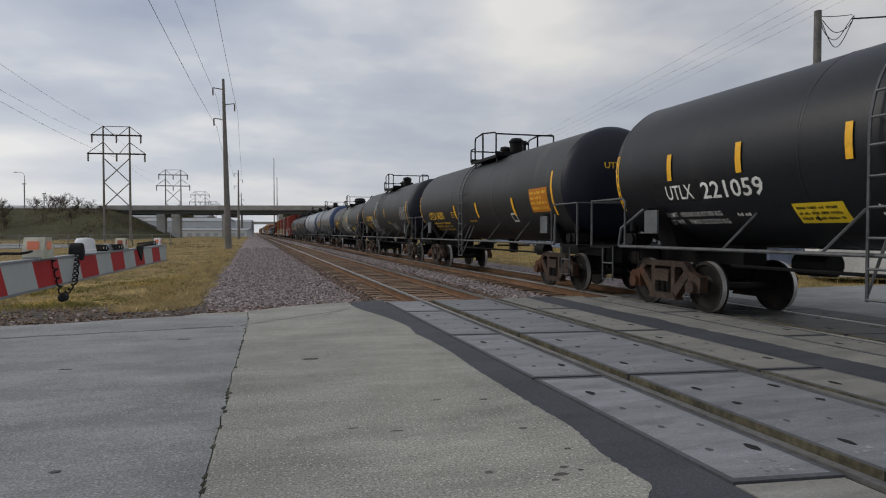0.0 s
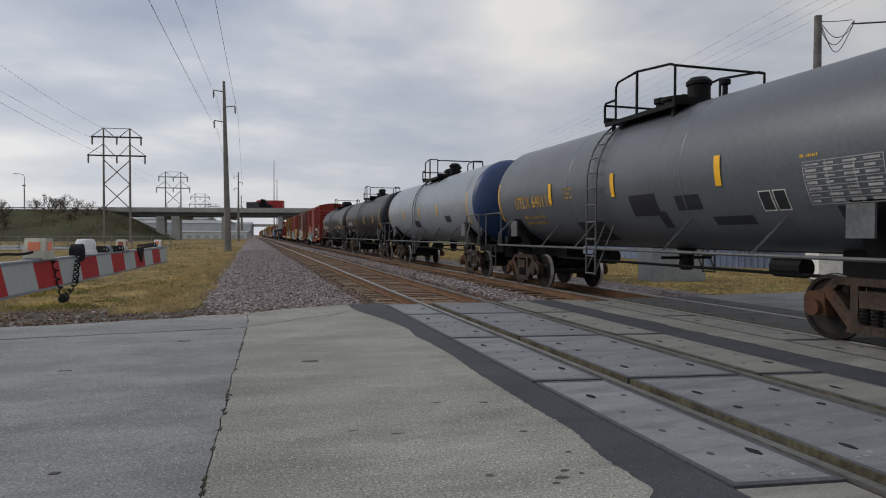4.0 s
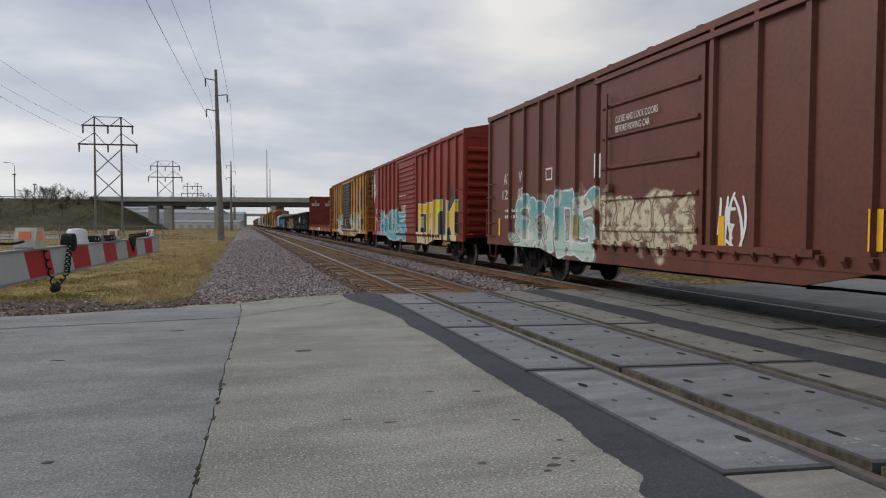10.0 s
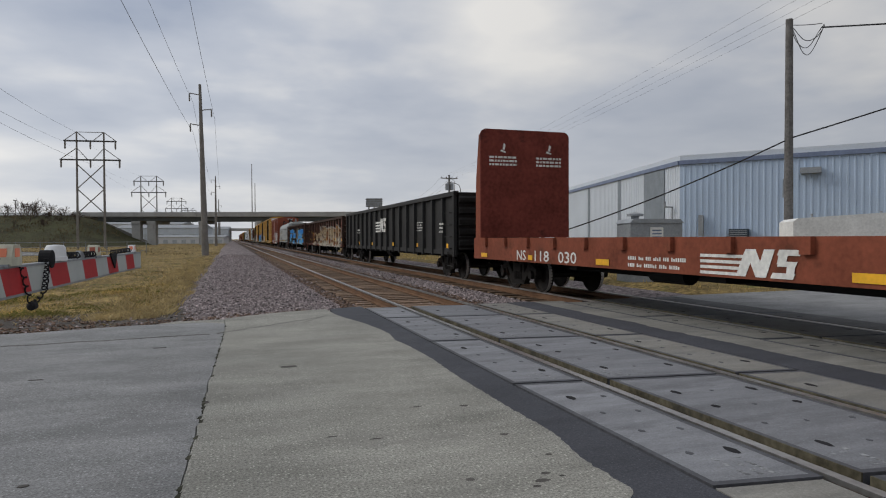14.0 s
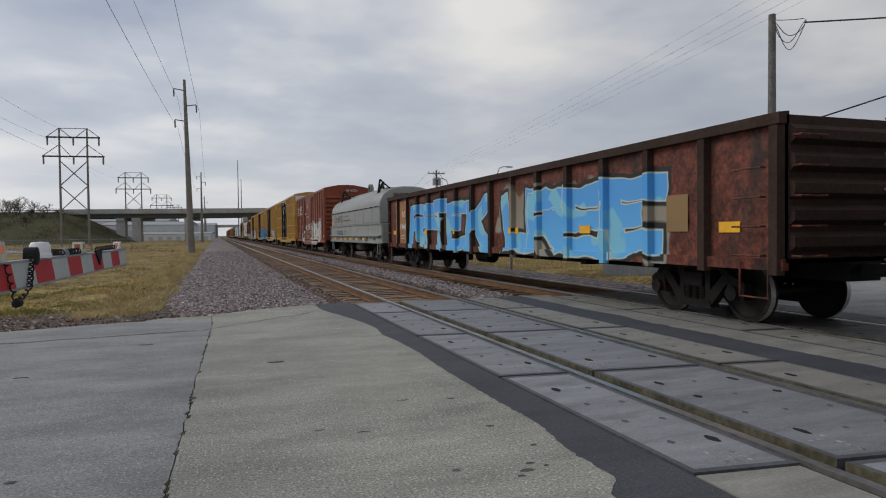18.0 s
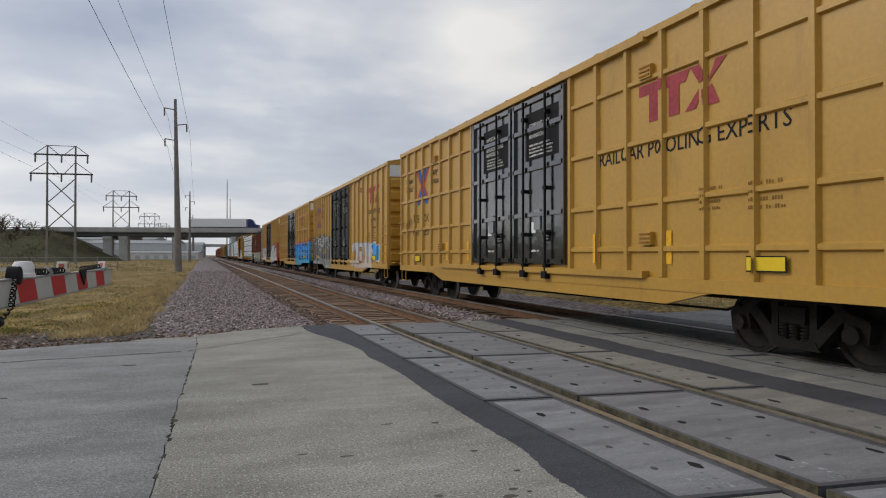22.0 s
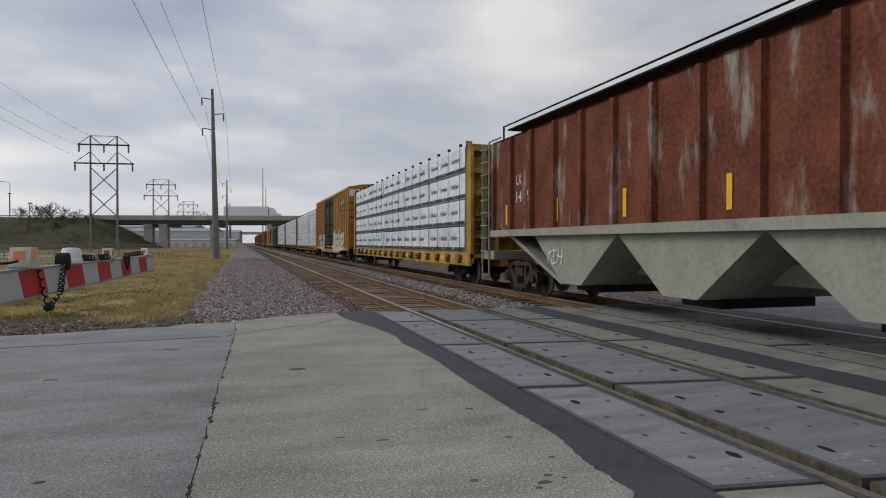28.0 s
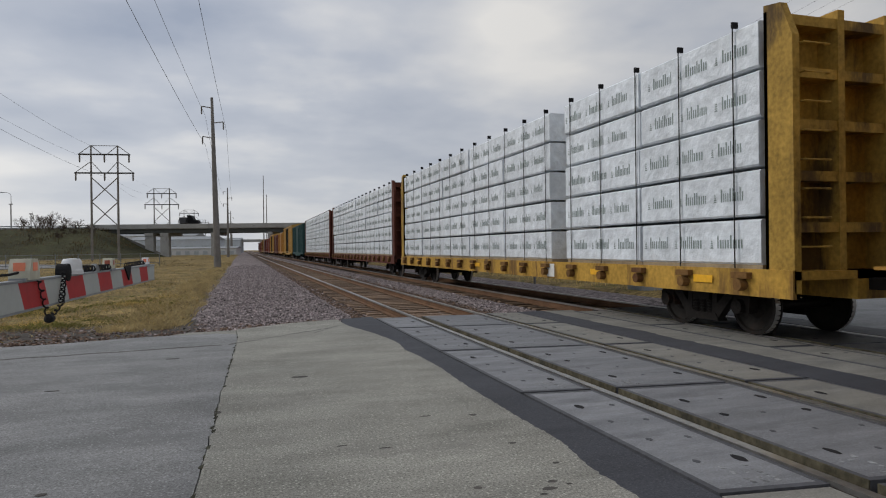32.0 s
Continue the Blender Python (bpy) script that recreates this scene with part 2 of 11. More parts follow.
def paving(name, col, rough=0.9, streak=0.16, broad=0.22, stone=0.5, pale=1.9, dark=None, dark_amt=0.0, rand=0.0, stone_scale=48.0):
    """Worn concrete or asphalt: broad stains, brushed streaks across the road, bare stones and pores in the face."""
    m = bpy.data.materials.new(name)
    m.use_nodes = True
    n, l = m.node_tree.nodes, m.node_tree.links
    b = n["Principled BSDF"]
    b.inputs["Roughness"].default_value, b.inputs["Specular IOR Level"].default_value = rough, 0.2
    tc = n.new("ShaderNodeTexCoord")

    def noise_of(scale, detail, stretch=None, rgh=0.6):
        q = n.new("ShaderNodeTexNoise")
        q.inputs["Scale"].default_value, q.inputs["Detail"].default_value, q.inputs["Roughness"].default_value = scale, detail, rgh
        v = tc.outputs["Object"]
        if stretch:
            mp = n.new("ShaderNodeMapping"); mp.inputs["Scale"].default_value = stretch
            l.new(v, mp.inputs[0])
            v = mp.outputs[0]
        l.new(v, q.inputs["Vector"])
        return q.outputs[0]

    def gain(sock, lo, hi, a, z):
        q = n.new("ShaderNodeMapRange")
        for i, v in enumerate((lo, hi, a, z)):
            q.inputs[1 + i].default_value = v
        l.new(sock, q.inputs[0])
        return q.outputs[0]

    def times(a, c):
        q = n.new("ShaderNodeMath"); q.operation = "MULTIPLY"
        l.new(a, q.inputs[0]); l.new(c, q.inputs[1])
        return q.outputs[0]

    f = gain(noise_of(0.9, 6, (0.8, 1.5, 1), 0.62), 0.3, 0.7, 1 - broad, 1 + broad)
    f = times(f, gain(noise_of(1.0, 6, (0.45, 3.6, 1)), 0.3, 0.7, 1 - streak, 1 + streak))
    f = times(f, gain(noise_of(1.0, 3, (4, 26, 1)), 0.3, 0.7, 1 - 0.22 * streak, 1 + 0.22 * streak))
    grit = noise_of(58, 3, None, 0.8)
    f = times(f, gain(grit, 0.34, 0.66, 1 - 0.55 * stone, 1 + 0.55 * stone))
    if rand:
        oi = n.new("ShaderNodeObjectInfo")
        f = times(f, gain(oi.outputs["Random"], 0, 1, 1 - rand, 1 + rand))
    sc = n.new("ShaderNodeVectorMath"); sc.operation = "SCALE"
    sc.inputs[0].default_value = col
    l.new(f, sc.inputs[3])
    last = sc.outputs[0]
    if dark:
        mx = n.new("ShaderNodeMix"); mx.data_type = "RGBA"; mx.inputs[7].default_value = (*dark, 1)
        l.new(gain(noise_of(0.9, 7, (0.8, 1.4, 1), 0.65), 0.62 - 0.25 * dark_amt, 0.80 - 0.25 * dark_amt, 0.0, 0.85), mx.inputs[0]); l.new(last, mx.inputs[6])
        last = mx.outputs[2]
    vo = n.new("ShaderNodeTexVoronoi"); vo.inputs["Scale"].default_value = stone_scale
    l.new(tc.outputs["Object"], vo.inputs["Vector"])
    sp = n.new("ShaderNodeSeparateXYZ")
    l.new(vo.outputs["Color"], sp.inputs[0])
    face = gain(vo.outputs["Distance"], 0.22, 0.42, 1.0, 0.0)
    for pick, colour, amount in ((gain(sp.outputs[0], 0.72, 0.80, 0, 1), tuple(min(0.8, c * pale) for c in col), stone), (gain(sp.outputs[1], 0.78, 0.86, 0, 1), tuple(c * 0.45 for c in col), 0.8 * stone)):
        mx = n.new("ShaderNodeMix"); mx.data_type = "RGBA"; mx.inputs[7].default_value = (*colour, 1)
        fac = n.new("ShaderNodeMath"); fac.operation = "MULTIPLY"; fac.inputs[1].default_value = amount
        l.new(times(pick, face), fac.inputs[0])
        l.new(fac.outputs[0], mx.inputs[0]); l.new(last, mx.inputs[6])
        last = mx.outputs[2]
    l.new(last, b.inputs["Base Color"])
    bp = n.new("ShaderNodeBump"); bp.inputs["Strength"].default_value, bp.inputs["Distance"].default_value = 0.5, 0.006
    l.new(grit, bp.inputs["Height"]); l.new(bp.outputs[0], b.inputs["Normal"])
    MATS[name] = m
    return m


RUST = (0.10, 0.045, 0.025)
GRIME = (0.035, 0.03, 0.027)
CONC = paving("road_concrete", (0.268, 0.265, 0.238), pale=2.0, stone_scale=50.0, stone=0.9, streak=0.10, broad=0.24, dark=(0.215, 0.212, 0.195), dark_amt=0.35)
CONC2 = paving("road_concrete_dark", (0.222, 0.226, 0.229), pale=2.0, stone_scale=50.0, stone=0.7, streak=0.10, broad=0.24, dark=(0.165, 0.168, 0.172), dark_amt=0.4)
PATCH = paving("asphalt_patch", (0.060, 0.063, 0.074), 0.75, streak=0.12, broad=0.2, stone=0.5, pale=2.4, stone_scale=60.0)
PANEL = paving("panel_concrete", (0.205, 0.212, 0.228), 0.6, streak=0.3, broad=0.2, stone=0.3, dark=(0.12, 0.122, 0.132), dark_amt=0.55, rand=0.12)
# oil-stained slabs, darkened further: the shade under the train is in the colour
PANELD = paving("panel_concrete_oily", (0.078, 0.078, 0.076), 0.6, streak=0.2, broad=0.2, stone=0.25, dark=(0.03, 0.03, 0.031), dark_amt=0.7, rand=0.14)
PANELW = paving("panel_concrete_pale", (0.235, 0.23, 0.21), 0.65, streak=0.2, broad=0.2, stone=0.3, dark=(0.15, 0.15, 0.15), dark_amt=0.6, rand=0.12)
FRAMEM = mat("panel_frame", (0.085, 0.088, 0.098), 0.6, var=0.25, scale=3, fine=20)
FACEM = mat("flangeway_face", (0.10, 0.09, 0.062), 0.8, var=0.45, scale=2.5, fine=18, dirt=(0.04, 0.04, 0.036), dirt_amt=0.6)
RUBBER = mat("rubber", (0.02, 0.02, 0.022), 0.8)
NEARHEAD = mat("dull_rail_steel", (0.36, 0.355, 0.345), 0.30, 0.75, var=0.25, dirt=(0.16, 0.12, 0.09), dirt_amt=0.15)
RAILHEAD = mat("rail_steel", (0.42, 0.40, 0.38), 0.38, 0.9, var=0.15)
RAILWEB = mat("rusty_rail", (0.15, 0.085, 0.050), 0.85, var=0.3, fine=30, dirt=(0.20, 0.12, 0.07), dirt_amt=0.25)
TIE = mat("creosoted_tie", (0.185, 0.13, 0.092), 0.9, var=0.4, scale=3, fine=25, bump=0.004, rand=0.35)
BALLAST = mat("ballast_ground", (0.19, 0.162, 0.162), 0.95, var=0.35, scale=1.2, fine=12, bump=0.05, speck=0.8, speck_scale=22)
STONE = mat("ballast_stone", (0.29, 0.25, 0.25), 0.9, var=0.95, scale=11, fine=17, speck=0.3, speck_scale=40)
OILY = mat("oily_ballast", (0.075, 0.055, 0.045), 0.9, var=0.4, scale=1.2, fine=12, bump=0.05, speck=0.7, speck_scale=22)
OILYSTONE = mat("rust_stained_stone", (0.165, 0.115, 0.088), 0.9, var=0.9, scale=11, fine=17)
STRAW = mat("straw", (0.47, 0.375, 0.20), 0.9, var=0.45, scale=2, fine=20)
WEED = mat("low_weed", (0.12, 0.135, 0.04), 0.9, var=0.5, scale=2, fine=20)
DIRT = mat("bare_dirt", (0.088, 0.078, 0.07), 0.95, var=0.4, scale=1.5, fine=12, bump=0.03, speck=0.6, speck_scale=30)
GRASS = mat("dry_grass_ground", (0.215, 0.155, 0.062), 0.95, var=0.55, scale=0.5, fine=9, bump=0.05, dirt=(0.095, 0.105, 0.03), dirt_amt=0.42, speck=0.55, speck_scale=14)
BLADEG = mat("green_grass_blade", (0.19, 0.185, 0.055), 0.9, var=0.5, scale=0.8, fine=16)
BLADET = mat("tan_grass_blade", (0.40, 0.325, 0.19), 0.9, var=0.5, scale=0.8, fine=16)
BLADE = mat("dry_grass_blade", (0.45, 0.335, 0.13), 0.9, var=0.75, scale=0.8, fine=16, dirt=(0.17, 0.19, 0.045), dirt_amt=0.5)
BLACK = mat("black_steel", (0.007, 0.007, 0.008), 0.6, var=0.3, spec=0.15)
TRUCKM = mat("truck_cast_steel", (0.055, 0.04, 0.032), 0.85, var=0.35, scale=4, fine=18, dirt=RUST, dirt_amt=0.55)
TRUCKD = mat("truck_dark_steel", (0.015, 0.013, 0.012), 0.8, var=0.35, scale=4, fine=18, dirt=RUST, dirt_amt=0.15)
WHEELM = mat("wheel_steel", (0.026, 0.023, 0.021), 0.6, 0.3, var=0.25, scale=5, dirt=(0.06, 0.035, 0.022), dirt_amt=0.25)
TREAD = mat("wheel_tread", (0.62, 0.60, 0.58), 0.35, 0.45, var=0.1)
YELLOWREF = mat("yellow_reflector", (0.80, 0.42, 0.02), 0.5, var=0.12)
WHITEP = mat("white_paint", (0.72, 0.72, 0.70), 0.7, var=0.12)
STEELG = mat("galvanised_steel", (0.30, 0.32, 0.34), 0.55, 0.5, var=0.15)
POLEM = mat("weathered_pole", (0.20, 0.19, 0.18), 0.8, var=0.2)
BRIDGE = mat("bridge_concrete", (0.36, 0.36, 0.35), 0.9, var=0.15, scale=0.3, fine=5, dirt=(0.2, 0.19, 0.18), dirt_amt=0.3, streak=0.6)
BRIDGEB = mat("bridge_steel_green", (0.085, 0.09, 0.085), 0.8, var=0.15)


# ---- mesh building ----
class Geo:
    def __init__(self):
        self.v, self.f = [], []

    def box(self, x0, x1, y0, y1, z0, z1):
        k = len(self.v)
        self.v += [(x, y, z) for x in (x0, x1) for y in (y0, y1) for z in (z0, z1)]
        self.f += [tuple(k + i for i in q) for q in ((0, 1, 3, 2), (4, 6, 7, 5), (0, 4, 5, 1), (2, 3, 7, 6), (0, 2, 6, 4), (1, 5, 7, 3))]
        return self

    def cyl(self, p, q, r, seg=10, r2=None, cap=True):
        p, q = Vector(p), Vector(q)
        d = (q - p).normalized()
        a = d.orthogonal().normalized()
        b = d.cross(a)
        r2 = r if r2 is None else r2
        k = len(self.v)
        for c, rr in ((p, r), (q, r2)):
            for i in range(seg):
                w = 2 * math.pi * i / seg
                self.v.append(tuple(c + (a * math.cos(w) + b * math.sin(w)) * rr))
        self.f += [(k + i, k + (i + 1) % seg, k + seg + (i + 1) % seg, k + seg + i) for i in range(seg)]
        if cap:
            self.f += [tuple(k + i for i in reversed(range(seg))), tuple(k + seg + i for i in range(seg))]
        return self

    def pipe(self, pts, r, seg=6):
        """A round bar bent through the points."""
        pts = [Vector(p) for p in pts]
        k, n = len(self.v), len(pts)
        a = None
        for i, p in enumerate(pts):
            d = (pts[min(i + 1, n - 1)] - p).normalized() + (p - pts[max(i - 1, 0)]).normalized()
            d = d.normalized() if d.length > 1e-6 else Vector((0, 0, 1))
            a = d.orthogonal().normalized() if a is None else (a - d * a.dot(d)).normalized() if (a - d * a.dot(d)).length > 1e-4 else d.orthogonal().normalized()
            b = d.cross(a)
            self.v += [tuple(p + (a * math.cos(2 * math.pi * j / seg) + b * math.sin(2 * math.pi * j / seg)) * r) for j in range(seg)]
        for i in range(n - 1):
            self.f += [(k + i * seg + j, k + i * seg + (j + 1) % seg, k + (i + 1) * seg + (j + 1) % seg, k + (i + 1) * seg + j) for j in range(seg)]
        self.f += [tuple(k + j for j in reversed(range(seg))), tuple(k + (n - 1) * seg + j for j in range(seg))]
        return self

    def prism(self, poly, axis, a, b):
        """A polygon in the plane across axis (x: y,z; y: x,z; z: x,y), extruded from a to b."""
        k, m = len(self.v), len(poly)
        for c in (a, b):
            for s, t in poly:
                self.v.append({"x": (c, s, t), "y": (s, c, t), "z": (s, t, c)}[axis])
        self.f += [tuple(k + i for i in range(m)), tuple(k + m + i for i in reversed(range(m)))]
        self.f += [(k + i, k + m + i, k + m + (i + 1) % m, k + (i + 1) % m) for i in range(m)]
        return self

    def lathe(self, prof, axis="y", seg=32, centre=(0, 0, 0)):
        """Rings from a profile of (along, radius)."""
        k = len(self.v)
        for s, r in prof:
            for i in range(seg):
                w = 2 * math.pi * i / seg
                c, d = r * math.cos(w), r * math.sin(w)
                p = {"y": (c, s, d), "x": (s, c, d), "z": (c, d, s)}[axis]
                self.v.append(tuple(p[j] + centre[j] for j in range(3)))
        for j in range(len(prof) - 1):
            for i in range(seg):
                a, b = k + j * seg + i, k + j * seg + (i + 1) % seg
                self.f.append((a, b, b + seg, a + seg))
        self.f += [tuple(k + i for i in range(seg)), tuple(k + (len(prof) - 1) * seg + i for i in reversed(range(seg)))]
        return self

    def quad(self, *p):
        k = len(self.v)
        self.v += [tuple(q) for q in p]
        self.f.append(tuple(range(k, k + len(p))))
        return self


def mesh_of(name, g, material, smooth=False):
    me = bpy.data.meshes.new(name)
    me.from_pydata(g.v, [], g.f)
    bm = bmesh.new()
    bm.from_mesh(me)
    bmesh.ops.recalc_face_normals(bm, faces=bm.faces)
    bm.to_mesh(me)
    bm.free()
    me.materials.append(material)
    if smooth:
        me.polygons.foreach_set("use_smooth", [True] * len(me.polygons))
        me.set_sharp_from_angle(angle=radians(40))
    return me


PIECES = {"door_rib", "locking_bar", "grab_iron", "roof_rib", "end_rib", "door_track", "end_wall"}
FAR = [False]


def islands(g):
    """The separate closed shapes of a mesh."""
    up = list(range(len(g.v)))

    def root(i):
        while up[i] != i:
            up[i] = up[up[i]]
            i = up[i]
        return i
    for f in g.f:
        for q in f[1:]:
            up[root(q)] = root(f[0])
    out = {}
    for f in g.f:
        out.setdefault(root(f[0]), []).append(f)
    res = []
    for fs in out.values():
        ids = sorted({i for f in fs for i in f})
        at = {i: k for k, i in enumerate(ids)}
        q = Geo()
        q.v, q.f = [g.v[i] for i in ids], [tuple(at[i] for i in f) for f in fs]
        res.append(q)
    return res


def part(name, g, material, parent, label="", at=None, smooth=False):
    """One mesh object under a thing or a part; g is a Geo or a mesh that is shared."""
    if name in PIECES and not FAR[0] and isinstance(g, Geo):
        for q in islands(g)[1:]:
            ob = new(name, mesh_of(name, q, material, smooth))
            ob.parent = parent
            tagged(ob, label)
        g = islands(g)[0]
    me = mesh_of(name, g, material, smooth) if isinstance(g, Geo) else g
    ob = new(name, me)
    ob.parent = parent
    if at is not None:
        ob.matrix_basis = at if isinstance(at, Matrix) else Matrix.Translation(at)
    return tagged(ob, label)


def thing(name, label, category, at=None, group="", kind=""):
    ob = new(name)
    ob.empty_display_size = 0.2
    if at is not None:
        ob.matrix_basis = at if isinstance(at, Matrix) else Matrix.Translation(at)
    return tagged(ob, label, category, group, kind)


def solid(name, g, material, label, category, kind="", at=None, smooth=False, group=""):
    ob = new(name, mesh_of(name, g, material, smooth))
    if at is not None:
        ob.matrix_basis = at if isinstance(at, Matrix) else Matrix.Translation(at)
    return tagged(ob, label, category, group, kind)


# ---- ground and tracks ----
RAILS_NEAR, RAILS_TRAIN = (3.45, 4.965), (7.85, 9.35)
TRAIN_X = 8.6
ROAD_Y0, ROAD_Y1 = -9.0, 12.9


def hill(x, y):
    """Height of the open ground: flat, falling away a little beside the ballast."""
    if -1.6 < x < 13.4:
        return -0.42
    return -0.20 + 0.07 * noise.noise((x * 0.13, y * 0.13, 0))


def bank_height(u, d, top):
    """Height of the highway bank: u metres along the bridge's line, d metres out from its edge."""
    k = max(0.0, min(1.0, 1 - d / 46.0))
    return -0.3 + (top + 0.3) * (k * k * (3 - 2 * k)) ** 0.9 + 0.35 * noise.noise((u * 0.11, d * 0.11, 5)) * (0.2 + k)


def ground():
    g = Geo()
    xs = [-3000, -1200, -500, -250, -150, -100, -70, -50, -38, -30, -24, -20, -16, -13, -10, -8, -6, -4.5, -3, -2.2, -1.6, -1.0, 6, 12.8, 13.5, 16, 20, 26, 34, 45, 60, 90, 150, 300, 600, 1500, 3000]
    ys = [-800, -300, -100, -40, -20, -9.5, 0, 6, 12.0] + list(range(14, 90, 3)) + [95, 105, 120, 140, 160, 180, 200, 230, 260, 320, 450, 800, 1600, 4000]
    for y in ys:
        for x in xs:
            g.v.append((x, y, hill(x, y) if y > 13 else -0.42))
    m = len(xs)
    for j in range(len(ys) - 1):
        for i in range(m - 1):
            a = j * m + i
            g.f.append((a, a + 1, a + m + 1, a + m))
    return solid("ground", g, GRASS, "dry yellow-brown grass field beside the railway", "ground", "structure", smooth=True)


ground()
BANKM = mat("bank_scrub", (0.048, 0.05, 0.023), 0.95, var=0.5, scale=0.12, fine=1.2, dirt=(0.062, 0.046, 0.03), dirt_amt=0.5)


def bank(u0, u1, name, toe=0.0, green=False):
    """Sloped earth bank along the bridge's line, from u0 to u1, that falls towards the viewer and round its end."""
    g = Geo()
    us = np.linspace(u0, u1, 40)
    ds = [0, 3, 7, 11, 15, 20, 25, 30, 36, 42, 48]
    for d in ds:
        for u in us:
            end = (u1 - u) if toe > 0 else (u - u0)
            e = max(0.0, 1 - max(0.0, end) / 20.0) * 46
            x, y = -6.0 + u * 0.9645 + (-6 - d) * 0.264, 206.0 - u * 0.264 + (-6 - d) * 0.9645
            g.v.append((x, y, bank_height(u, max(d, e), 8.3)))
    m = len(us)
    for j in range(len(ds) - 1):
        for i in range(m - 1):
            a = j * m + i
            g.f.append((a, a + 1, a + m + 1, a + m))
    solid(name, g, mat("bank_green", (0.075, 0.10, 0.035), 0.95, var=0.3, scale=0.1, fine=1.5) if green else BANKM, "scrubby dark green highway embankment" if not green else "grassy green highway embankment", "embankment", "structure", smooth=True)


bank(-290, -14, "embankment", 1.0)
bank(62, 240, "embankment", 0.0, True)


STRIP = ((-9.0, 2.16), (2.7, 1.98), (3.0, 2.02), (3.15, 2.17), (3.7, 2.18), (4.3, 2.26), (5.3, 2.25), (6.2, 2.22), (6.6, 2.25), (7.3, 2.29), (8.3, 2.26), (8.9, 2.21), (9.5, 2.27), (10.2, 2.24), (10.8, 2.17), (11.3, 2.05), (11.8, 1.93), (12.4, 1.88), (13.3, 1.95))
SEAM = ((-9.0, -0.50), (3.5, -0.295), (4.1, -0.275), (4.9, -0.255), (5.9, -0.222), (7.0, -0.205), (8.5, -0.148), (10.0, -0.105), (11.6, -0.07))


def along_line(knots, y):
    return float(np.interp(y, [k[0] for k in knots], [k[1] for k in knots]))


def ragged(x, y0, y1, amp, step, seed):
    """A broken edge along the track: the mean line, or one given by knots, with wobble at three scales."""
    ys = np.arange(y0, 0.5, step).tolist() + np.arange(0.5, y1, 0.045).tolist()
    return [((x if isinstance(x, float) else along_line(x, y)) + amp * noise.noise((y * 0.9, seed, 0)) + 0.35 * amp * noise.noise((y * 4, seed, 5)) + 0.025 * noise.noise((y * 17, seed, 9)), y) for y in ys]


def seam_x(y):
    return along_line(SEAM, y) + 0.02 * noise.noise((y * 1.7, 3, 0)) + 0.022 * noise.noise((y * 7.3, 5, 0))


